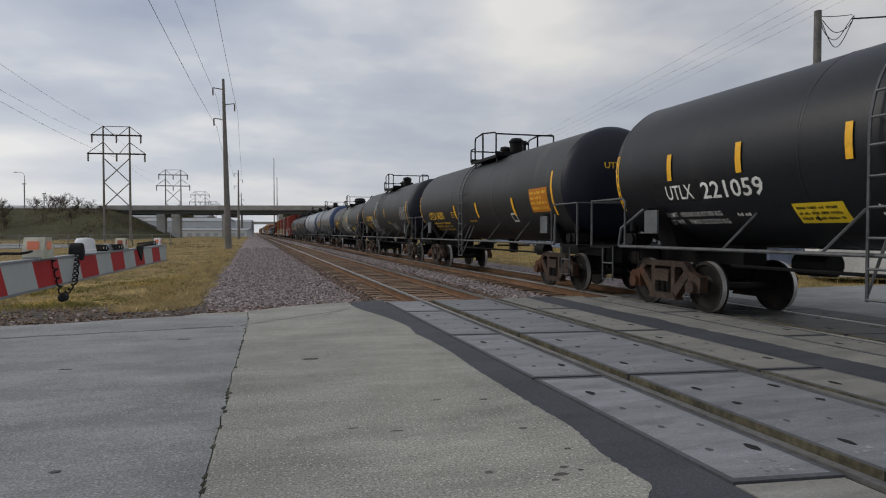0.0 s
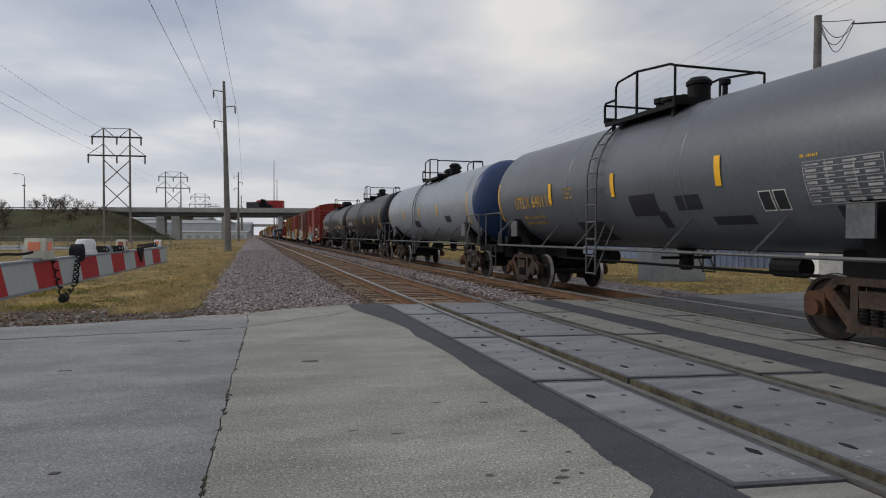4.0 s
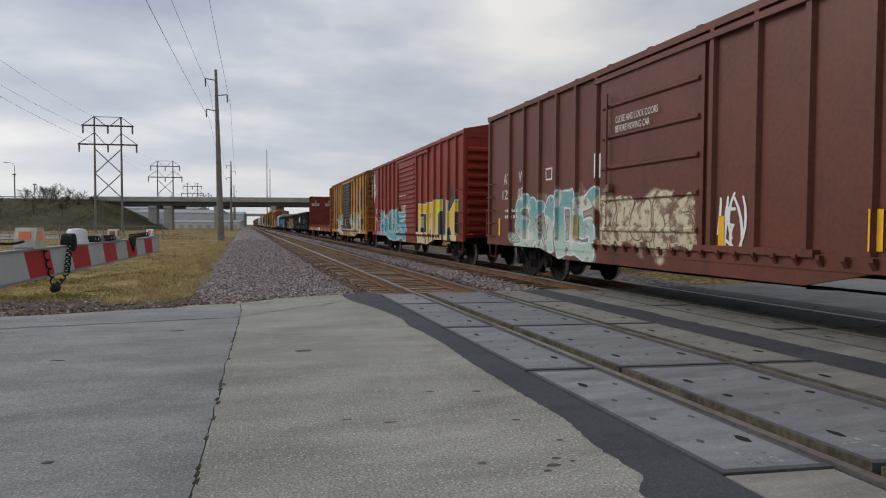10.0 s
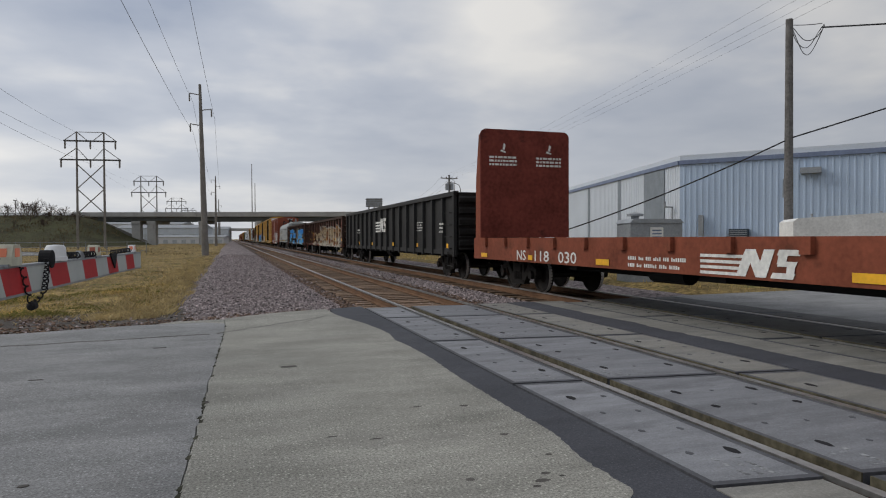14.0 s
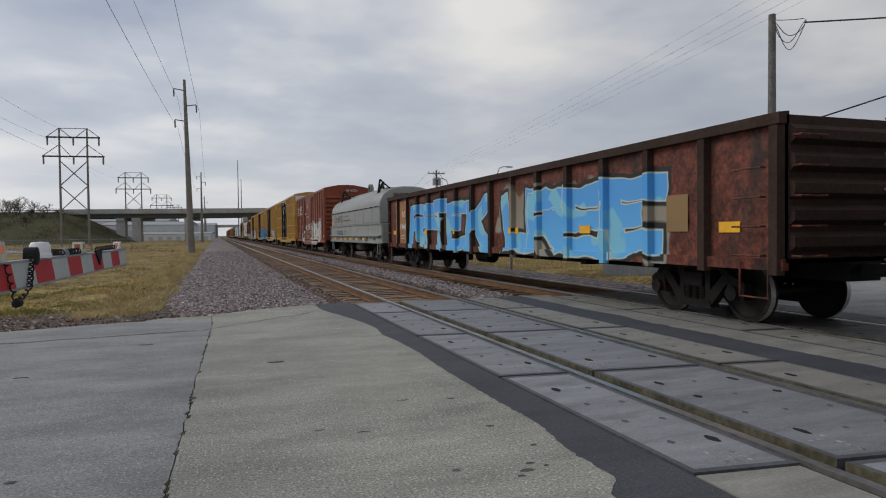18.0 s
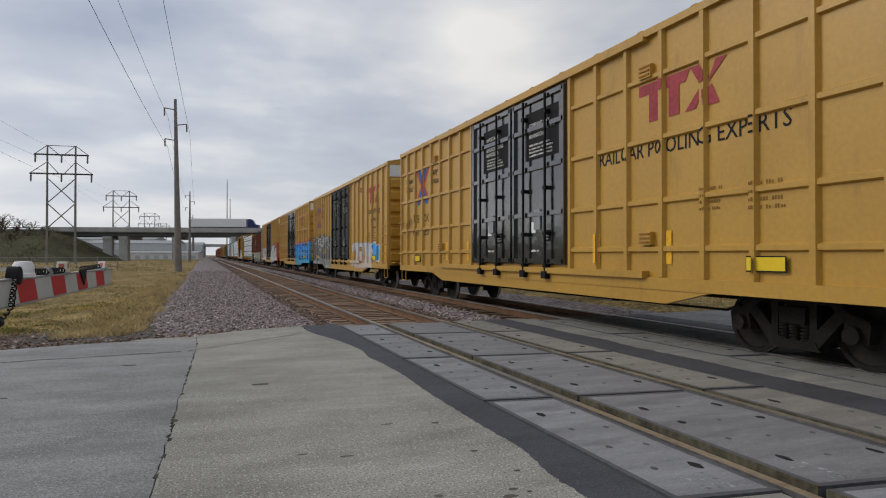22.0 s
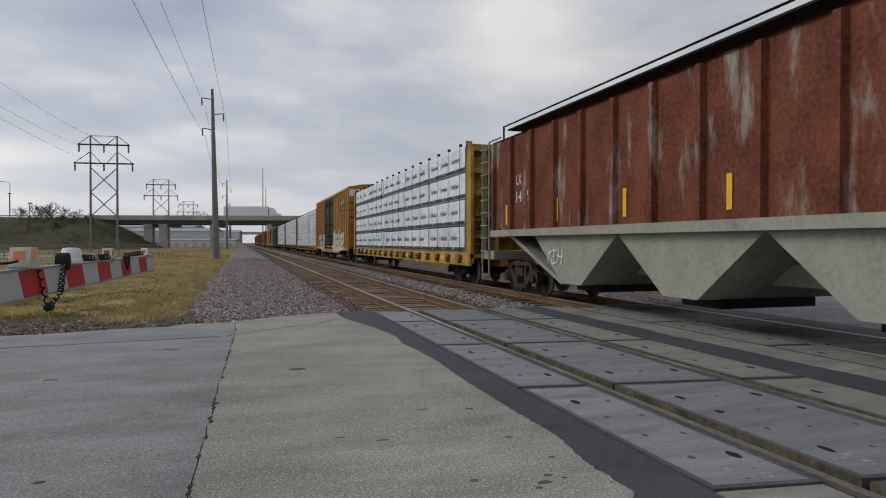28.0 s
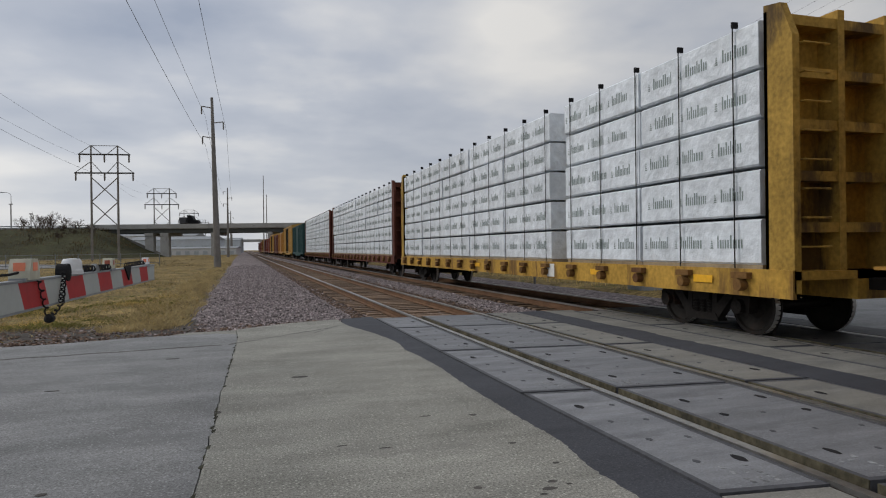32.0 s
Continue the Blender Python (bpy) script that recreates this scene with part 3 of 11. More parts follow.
def road():
    # concrete slabs left of the track, split by a long joint
    seam = [(seam_x(y), y) for y in np.arange(ROAD_Y0, 11.6, 0.09)]
    edge = ragged(STRIP, ROAD_Y0, 12.6, 0.03, 0.18, 9)
    r = Geo().prism([*[(x + 0.004, y) for x, y in seam], (-0.08, 11.55), (-0.1, 12.3), (0.68, 12.85), (1.2, 13.1), (1.85, 13.25), *reversed(edge)], "z", -0.30, 0.0)
    slab = solid("road_slab", r, CONC, "worn grey concrete road slab with a cracked joint", "road", "structure")
    l = Geo().prism([*[(x - 0.005, y) for x, y in seam], (-0.1, 11.62), (-0.46, 11.9), (-1.38, 11.88), (-1.8, 11.82), (-2.2, 11.69), (-3.0, 11.47), (-3.74, 11.41), (-6, 11.3), (-12, 11.0), (-60, 9.6), (-60, ROAD_Y0)], "z", -0.30, -0.004)
    solid("road_slab", l, CONC2, "darker grey asphalt-covered road lane with fine cracks", "road", "structure")
    far = Geo().prism([(-0.1, 11.64), (-0.1, 12.3), (-0.9, 12.25), (-1.2, 12.0), (-0.46, 11.92)], "z", -0.30, -0.012)
    solid("road_shoulder", far, CONC, "crumbling concrete road shoulder", "road", "structure")
    crack = Geo()
    rnd = random.Random(3)
    for y in np.arange(3.0, 11.5, 0.11):
        if rnd.random() < 0.5:
            x = seam_x(y)
            w = rnd.uniform(0.008, 0.022)
            crack.prism([(x - w, y), (x - w * 0.3, y + 0.05), (x + w, y + 0.07), (x + w * 0.6, y - 0.03)], "z", -0.02, 0.0012)
    solid("joint_filler", crack, mat("crack_weeds", (0.05, 0.05, 0.035), 0.95, var=0.4), "dark weedy filler in the slab joint", "road joint", "stuff")
    for x, y, a, b in ((0.62, 7.43, 0.10, 0.05), (1.9, 5.2, 0.035, 0.025), (1.35, 3.6, 0.03, 0.02), (1.75, 3.45, 0.05, 0.022), (1.82, 3.55, 0.03, 0.018), (1.68, 3.38, 0.025, 0.015), (1.9, 3.48, 0.02, 0.012), (2.0, 3.85, 0.025, 0.015), (1.5, 5.3, 0.05, 0.012), (-1.15, 4.35, 0.03, 0.02), (1.9, 4.35, 0.03, 0.02), (1.0, 4.55, 0.05, 0.012), (0.7, 4.7, 0.04, 0.012), (-0.9, 9.3, 0.08, 0.02), (-1.9, 7.6, 0.07, 0.015), (-0.21, 6.05, 0.03, 0.05)):
        o = [(x + a * math.cos(i * math.pi / 7) * (1 + 0.5 * noise.noise((i * 1.3, x, y))), y + b * math.sin(i * math.pi / 7) * (1 + 0.5 * noise.noise((i * 1.7, y, x)))) for i in range(14)]
        solid("pavement_pit", Geo().prism(o, "z", -0.02, 0.0009), mat("pit_dark", (0.085, 0.08, 0.075), 0.95, var=0.3), "small dark pit worn into the concrete", "pavement pit", "structure")
    for seed, (x0, y0, x1, y1, w) in enumerate(((1.55, 11.9, -0.2, 10.4, 0.06), (1.2, 11.3, 1.75, 12.2, 0.05), (-0.3, 10.4, -5.0, 9.9, 0.05))):
        pts = [(x0 + (x1 - x0) * i / 24, y0 + (y1 - y0) * i / 24 + 0.10 * noise.noise((i * 0.5, seed, 2))) for i in range(25)]
        o = [(x, y - w * (0.5 + 0.5 * noise.noise((i * 0.9, 1, seed)))) for i, (x, y) in enumerate(pts)] + [(x, y + w * (0.6 + 0.5 * noise.noise((i * 0.8, 6, seed)))) for i, (x, y) in reversed(list(enumerate(pts)))]
        solid("road_stain", Geo().prism(o, "z", -0.02, 0.0011), mat("stain_grey", (0.15, 0.148, 0.14), 0.95, var=0.35, scale=2, fine=14, speck=0.35, speck_scale=95), "darker worn crack line across the road", "road stain", "structure")
    # black patch along the first track
    left = ragged(STRIP, ROAD_Y0, 13.3, 0.03, 0.18, 9)
    solid("asphalt_strip", Geo().prism([*[(x, y) for x, y in left], (2.62, 13.55), (2.62, ROAD_Y0)], "z", -0.30, -0.003), PATCH, "black asphalt strip beside the track panels", "road", "structure")
    mid = ragged(6.45, ROAD_Y0, 13.2, 0.13, 0.2, 21)
    solid("asphalt_strip", Geo().prism([(5.86, ROAD_Y0), (5.86, 13.2), *reversed(mid)], "z", -0.30, -0.004), PATCH, "black asphalt strip between the two tracks", "road", "structure")
    solid("road_infill", Geo().prism([*[(x, y) for x, y in mid], (7.16, 13.1), (7.16, ROAD_Y0)], "z", -0.30, -0.008), PANELW, "dirty concrete infill between the two tracks", "road", "structure")
    solid("road_slab", Geo().prism([(10.25, ROAD_Y0), (10.25, 13.3), (16, 13.6), (60, 14.5), (60, ROAD_Y0)], "z", -0.30, -0.006), CONC2, "grey concrete road beyond the tracks", "road", "structure")


road()


def track(xs, y0, y1, name, head, half):
    t = thing(name, "rusty steel rails of a main line with bright worn heads", "track", kind="structure")
    for x in xs:
        web = Geo()
        web.prism([(x - 0.07, -0.175), (x + 0.07, -0.175), (x + 0.07, -0.16), (x + 0.012, -0.135), (x + 0.012, -0.05), (x + 0.036, -0.035), (x + 0.036, -0.004),
                   (x - 0.036, -0.004), (x - 0.036, -0.035), (x - 0.012, -0.05), (x - 0.012, -0.135), (x - 0.07, -0.16)], "y", y0, y1)
        rail = part("rail", web, RAILWEB, t)
        part("railhead", Geo().box(x - half, x + half, y0, y1, -0.032, 0.002), head, rail)
    return t


near_track = track(RAILS_NEAR, -250, 900, "near_track", NEARHEAD, 0.0385)
far_track = track(RAILS_TRAIN, -250, 900, "train_track", RAILHEAD, 0.0385)


def crossing_panels():
    """Concrete crossing panels either side of and between the rails, laid a little askew, with lifting slots and bolt recesses in dark steel frames."""
    skew = -0.13
    rnd = random.Random(31)
    stencilm = mat("panel_stencil", (0.30, 0.31, 0.32), 0.8, var=0.5, fine=30)
    for track_no, (rl, rr) in enumerate((RAILS_NEAR, RAILS_TRAIN)):
        y_first = 5.84 if track_no == 0 else 7.24
        for row in range(-6, 3):
            for kind, x0, x1 in (("side", rl - 0.80, rl - 0.075), ("gauge", rl + 0.20, rr - 0.10), ("side", rr + 0.13, rr + 0.86)):
                y = y_first + 2.79 * row + skew * (x0 - (2.65 if track_no == 0 else 7.05))
                if y < -9.3 or (track_no == 0 and row < -1 and x0 < 3):
                    continue
                ln = min(2.76, 13.2 - y)
                if ln < 0.4:
                    continue
                outer = kind == "side" and x0 > rr
                p = thing("crossing_panel", "grey precast concrete crossing panel with lifting slots", "panel", (x0, y, 0), group="crossing panels", kind="structure")
                w = x1 - x0

                def lean(a, b, c, d):
                    return [(a, c + skew * a), (b, c + skew * b), (b, d + skew * b), (a, d + skew * a)]
                e = 0.045
                # the train track's slabs take the colour with the cars' shade in it
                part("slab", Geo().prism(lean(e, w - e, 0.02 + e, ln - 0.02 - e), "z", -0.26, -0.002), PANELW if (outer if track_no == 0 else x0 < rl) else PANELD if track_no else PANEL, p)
                for a, b, c, d in ((0, w, 0.012, 0.02 + e), (0, w, ln - 0.02 - e, ln - 0.012), (w - e, w, 0.02 + e, ln - 0.02 - e), (0, e, 0.02 + e, ln - 0.02 - e)):
                    part("frame_bar", Geo().prism(lean(a, b, c, d), "z", -0.2, -0.001), FRAMEM, p)
                if kind == "gauge" or outer:
                    part("flangeway_face", Geo().prism(lean(-0.012, 0, 0.014, ln - 0.014), "z", -0.2, -0.001), FACEM, p, "tan rust-stained steel face towards the rail")
                holes = []
                st = [f * ln for f in (0.20, 0.39, 0.58, 0.77)] if ln > 2 else [0.5 * ln]
                for j, hy in enumerate(st):
                    for i, hx in enumerate((0.34 * w, 0.77 * w) if kind == "side" else (0.22 * w, 0.86 * w)):
                        if kind == "side":
                            holes.append((hx, hy, 0.036, 0.075) if (j, i) in ((3, 0), (0, 1)) else (hx, hy, 0.024, 0.034))
                        else:
                            holes.append((hx, hy, 0.032, 0.075) if j in (0, 3) else (hx, hy, 0.035, 0.05) if j == 2 else (hx, hy, 0.022, 0.03))
                    if kind == "gauge":
                        holes.append((0.52 * w, hy, 0.018, 0.025))
                for k, (hx, hy, a, b) in enumerate(holes):
                    if a < 0.03 and rnd.random() < 0.25:
                        continue
                    o = [(hx + a * math.cos(i * math.pi / 5) * rnd.uniform(0.8, 1.15), hy + skew * hx + b * math.sin(i * math.pi / 5) * rnd.uniform(0.85, 1.1)) for i in range(10)]
                    part("slot", Geo().prism(o, "z", -0.02, 0.0005), RUBBER if a > 0.03 else FRAMEM, p)
                if track_no == 0 and not outer and ln > 2:
                    g = Geo()
                    for q in range(3):
                        xx = w * (0.42 if kind == "side" else 0.10) + 0.085 * q
                        yy = 0.12
                        while yy < 0.42:
                            d = rnd.uniform(0.02, 0.06)
                            if rnd.random() < 0.65:
                                g.prism(lean(xx, xx + 0.03, yy, yy + d), "z", -0.01, 0.0006)
                            yy += d + 0.018
                    part("stencil", g, stencilm, p, "worn white stencilled marks")
    solid("road_infill", Geo().prism([(2.64, -9.2), (RAILS_NEAR[0] - 0.11, -9.2), (RAILS_NEAR[0] - 0.11, 2.94), (2.64, 3.03)], "z", -0.3, -0.006), PANELW, "pale concrete infill at the panels' end", "road", "structure")
    solid("road_infill", Geo().box(10.22, 10.26, -9.2, 13.2, -0.3, -0.02), CONC2, "narrow concrete joint beside the far panels", "road", "structure")
    for rl, rr in (RAILS_NEAR, RAILS_TRAIN):
        for x0, x1, z in ((rl - 0.075, rl - 0.03, -0.035), (rl + 0.03, rl + 0.19, -0.095), (rr - 0.10, rr - 0.03, -0.07), (rr + 0.03, rr + 0.12, -0.05)):
            solid("flangeway_filler", Geo().box(x0, x1, -9.2, 13.25, -0.2, z), RUBBER, "black rubber flangeway filler along the rail", "rubber strip", "structure")


def bed(x, y):
    """Height of the ballast: shoulders, level between the rails, sunk where it meets the road."""
    f = max(0.0, min(1.0, (y - 12.7) / 0.8))
    pts = ((-1.6, -0.30), (-0.95, -0.19), (0.0, -0.10), (1.5, -0.11), (2.35, -0.19), (2.6, -0.225), (6.0, -0.225), (6.3, -0.13), (6.8, -0.13), (7.1, -0.225), (10.1, -0.225), (11.6, -0.17), (13.4, -0.32))
    z = pts[0][1]
    for (xa, za), (xb, zb) in zip(pts, pts[1:]):
        if xa <= x <= xb:
            z = za + (zb - za) * (x - xa) / (xb - xa)
    return z * f + (1 - f) * min(z, -0.13)


def ballast():
    g = Geo()
    xs = [-1.6, -1.2, -0.95, -0.4, 0.0, 0.7, 1.5, 2.0, 2.35, 2.6, 4.3, 6.0, 6.3, 6.8, 7.1, 8.6, 10.1, 11.6, 13.4]
    ys = list(np.arange(12.5, 40, 0.8)) + list(np.arange(40, 200, 6)) + [200, 260, 400, 900]
    for y in ys:
        for x in xs:
            e = 0.18 * noise.noise((y * 0.8, x, 2)) if x < 0.1 else 0
            g.v.append((x + e, y, bed(x, y) + 0.02 * noise.noise((x * 2, y * 2, 3))))
    m = len(xs)
    for j in range(len(ys) - 1):
        for i in range(m - 1):
            a = j * m + i
            g.f.append((a, a + 1, a + m + 1, a + m))
    bb = solid("ballast_bed", g, BALLAST, "grey-purple crushed stone ballast bed under the tracks", "ballast", "structure", smooth=True)
    bb.data.materials.append(OILY)
    for p in bb.data.polygons:
        if any(2.55 < p.center.x - d < 6.05 for d in (0.0, 4.28)):
            p.material_index = 1
    g2 = Geo().box(-1.3, 13.2, -250, -9.2, -0.4, -0.17)
    solid("ballast_bed", g2, BALLAST, "grey crushed stone ballast bed behind the crossing", "ballast", "structure")
    # loose stones, thick near the crossing
    rnd = random.Random(5)
    base = []
    for k in range(6):
        pts = [Vector((rnd.uniform(-1, 1), rnd.uniform(-1, 1), rnd.uniform(-0.8, 0.8))).normalized() * rnd.uniform(0.7, 1.1) for _ in range(9)]
        bm = bmesh.new()
        for p in pts:
            bm.verts.new(p)
        bmesh.ops.convex_hull(bm, input=bm.verts)
        bm.verts.ensure_lookup_table()
        vs = [v for v in bm.verts if v.link_faces]
        idx = {v: i for i, v in enumerate(vs)}
        base.append(([tuple(v.co) for v in vs], [tuple(idx[v] for v in f.verts) for f in bm.faces]))
        bm.free()
    V, F = [], []
    V2, F2 = [], []
    for i in range(60000):
        u = rnd.random()
        roadside = i % 7 == 0
        if roadside:
            x = rnd.uniform(-12, 2.0)
            y = 11.5 + 3.6 * rnd.random() ** 1.1 if x < -0.7 else 12.75 + 0.2 * x + 1.0 * rnd.random() ** 2
            y += 0.35 * noise.noise((x * 0.7, 0, 1))
            if noise.noise((x * 1.3, y * 1.3, 4)) < -0.1 and rnd.random() < 0.8:
                continue
        else:
            y = 12.75 + 55 * u ** 2.1
            x = rnd.uniform(-1.25, 7.3)
        if abs(x - RAILS_NEAR[0]) < 0.09 or abs(x - RAILS_NEAR[1]) < 0.09:
            continue
        if 2.95 < x < 5.65 and not roadside and abs((y - 13.3 + 0.255) % 0.51 - 0.255) < 0.125 and rnd.random() < 0.85:
            continue
        edge = -0.95 + 0.25 * noise.noise((y * 0.8, 0, 2)) + (0.35 * rnd.random() - 0.1)
        if not roadside and x < edge and rnd.random() < 0.85:
            continue
        s = rnd.uniform(0.018, 0.042) * (1 + 0.4 * u)
        z = bed(x, y) + rnd.uniform(-0.005, 0.018)
        if roadside:
            z, s = (-0.125 - 0.018 * (y - 11.5) if x < -0.7 else bed(x, y)) + 0.02 * rnd.random(), rnd.uniform(0.012, 0.055)
        vv, ff = base[i % 6]
        TV, TF = (V2, F2) if (roadside or 2.5 < x < 6.1) and rnd.random() < 0.8 else (V, F)
        k = len(TV)
        c, d = math.cos(i * 1.7) * s, math.sin(i * 1.7) * s
        TV += [(x + a * c - b * d, y + a * d + b * c, z + e * s * 0.9) for a, b, e in vv]
        TF += [tuple(k + q for q in f) for f in ff]
    me = bpy.data.meshes.new("oily_stones")
    me.from_pydata(V2, [], F2)
    me.materials.append(OILYSTONE)
    tagged(new("oily_stones", me), "rust-stained brown ballast stones between the rails", "ballast", kind="stuff")
    me = bpy.data.meshes.new("ballast_stones")
    me.from_pydata(V, [], F)
    me.materials.append(STONE)
    tagged(new("ballast_stones", me), "loose grey and purple crushed ballast stones", "ballast", kind="stuff")


def roadside_dirt():
    g = Geo()
    xs, ys = np.arange(-40, -0.4, 0.8), (10.4, 11.5, 12.6, 14.0, 16.6)
    for j, y in enumerate(ys):
        for x in xs:
            g.v.append((x, y + (0.3 * noise.noise((x * 0.5, 2, 2)) if j > 1 else 0), (-0.10, -0.10, -0.14, -0.16, -0.20)[j] + 0.03 * noise.noise((x, y * 2, 1))))
    m = len(xs)
    for j in range(len(ys) - 1):
        for i in range(m - 1):
            a = j * m + i
            g.f.append((a, a + 1, a + m + 1, a + m))
    solid("roadside_dirt", g, DIRT, "dark crumbled dirt along the road's edge", "dirt", "structure", smooth=True)


roadside_dirt()


def grass():
    """Dry blades, thick near the road and thinner far off."""
    rnd = random.Random(11)
    V, F, slot = [], [], []
    for i in range(170000):
        u = rnd.random()
        y = 13.0 + 75 * u ** 2.3
        x = -1.0 - (2.5 + y * 0.75) * rnd.random() ** 1.15
        if y < 14.9 - 0.12 * (-x - 3) + 0.9 * noise.noise((x * 0.8, 5, 1)) and rnd.random() < 0.96:
            continue
        if x > -1.25 + 0.35 * noise.noise((y * 0.6, 0, 8)) or (y < 13.7 and noise.noise((x * 0.9, y, 3)) < 0.12):
            continue
        den = noise.noise((x * 0.5, y * 0.4, 6))
        if den < -0.28 and rnd.random() < 0.8:
            continue
        tall = 0.6 if noise.noise((x * 0.25, y * 0.18, 9)) < 0 else 1.0
        if -2.6 < x:
            tall = 1.15
        h = rnd.uniform(0.04, 0.12) * tall * (1 + 0.3 * u)
        if y > 24 and noise.noise((x * 0.3, y * 0.2, 2)) < 0.15 and rnd.random() < 0.7:
            continue
        w = rnd.uniform(0.003, 0.007) * (1 + 2.4 * u)
        a = rnd.uniform(0, 6.28)
        lx, ly = rnd.gauss(0, 0.6) * h, rnd.gauss(0, 0.6) * h
        k = len(V)
        V += [(x - w * math.cos(a), y - w * math.sin(a), -0.23), (x + w * math.cos(a), y + w * math.sin(a), -0.23), (x + lx * 0.5, y + ly * 0.5, -0.22 + h * 0.7), (x + lx, y + ly, -0.22 + h)]
        F += [(k, k + 1, k + 2), (k + 1, k + 3, k + 2)]
        tint = noise.noise((x * 0.42, y * 0.30, 12)) + 0.4 * noise.noise((x * 1.6, y * 1.1, 4))
        pick = rnd.random()
        if x > -2.0 or y > 26 or y < 15.4:
            kind = 2 if pick < 0.7 else 0
        else:
            kind = 1 if tint > 0.04 and pick < 0.75 else 2 if tint < -0.2 and pick < 0.7 else 0
        slot += [kind, kind]
    me = bpy.data.meshes.new("dry_grass")
    me.from_pydata(V, [], F)
    for m in (BLADE, BLADEG, BLADET):
        me.materials.append(m)
    me.polygons.foreach_set("material_index", slot)
    tagged(new("dry_grass", me), "dry yellow-brown grass with green patches", "grass", kind="stuff")
    V, F = [], []
    for i in range(9000):
        x, y = rnd.uniform(13.6, 30), rnd.uniform(14.5, 70)
        h, w = rnd.uniform(0.08, 0.22), rnd.uniform(0.01, 0.02)
        k = len(V)
        V += [(x - w, y, -0.25), (x + w, y, -0.25), (x + rnd.gauss(0, 0.3) * h, y, -0.2 + h)]
        F += [(k, k + 1, k + 2)]
    me = bpy.data.meshes.new("dry_grass_far")
    me.from_pydata(V, [], F)
    me.materials.append(BLADE)
    tagged(new("dry_grass_far", me), "pale dry grass beyond the tracks", "grass", kind="stuff")


def clumps():
    """Taller straw tufts and dark low weeds scattered over the verge."""
    rnd = random.Random(77)
    for name, m, count, h0, h1, label in (("straw_tufts", STRAW, 230, 0.08, 0.21, "pale straw tufts standing in the verge"), ("low_weeds", WEED, 420, 0.03, 0.08, "dark green low weeds in the verge")):
        V, F = [], []
        for i in range(count):
            y = 14.2 + 45 * rnd.random() ** 1.9
            x = -1.35 - (1.3 if name == "straw_tufts" else 1.5 + y * 0.6) * rnd.random() ** 1.2
            for b in range(34):
                h, w, a = rnd.uniform(h0, h1), rnd.uniform(0.003, 0.005) * (1 + y / 40), rnd.uniform(0, 6.28)
                px, py = x + rnd.gauss(0, 0.12), y + rnd.gauss(0, 0.12)
                lx, ly = rnd.gauss(0, 0.45) * h, rnd.gauss(0, 0.45) * h
                k = len(V)
                V += [(px - w * math.cos(a), py - w * math.sin(a), -0.22), (px + w * math.cos(a), py + w * math.sin(a), -0.22), (px + lx * 0.4, py + ly * 0.4, -0.22 + h * 0.7), (px + lx, py + ly, -0.22 + h)]
                F += [(k, k + 1, k + 2), (k + 1, k + 3, k + 2)]
        me = bpy.data.meshes.new(name)
        me.from_pydata(V, [], F)
        me.materials.append(m)
        tagged(new(name, me), label, "grass", kind="stuff")


grass()
clumps()
ballast()


def ties():
    me = mesh_of("tie", Geo().prism([(-1.30, -0.33), (1.30, -0.33), (1.30, -0.19), (1.285, -0.178), (-1.285, -0.178), (-1.30, -0.19)], "y", -0.11, 0.11), TIE)
    plate = mesh_of("tie_plate", Geo().box(-0.10, 0.10, -0.09, 0.09, -0.178, -0.166), RAILWEB)
    for tr, (rl, rr), n in ((near_track, RAILS_NEAR, 140), (far_track, RAILS_TRAIN, 60)):
        rnd = random.Random(int(rl * 10))
        for i in range(n):
            y = 13.3 + i * 0.51
            tie = part("tie", me, TIE, tr, at=Matrix.Translation(((rl + rr) / 2 + rnd.uniform(-0.06, 0.06), y + rnd.uniform(-0.03, 0.03), rnd.uniform(-0.012, 0.005))) @ pose(0, 0, 0, 0, 0, rnd.uniform(-1.2, 1.2)))
            if i < 24:
                for x in (rl, rr):
                    part("tie_plate", plate, RAILWEB, tr, at=(x, y, 0))


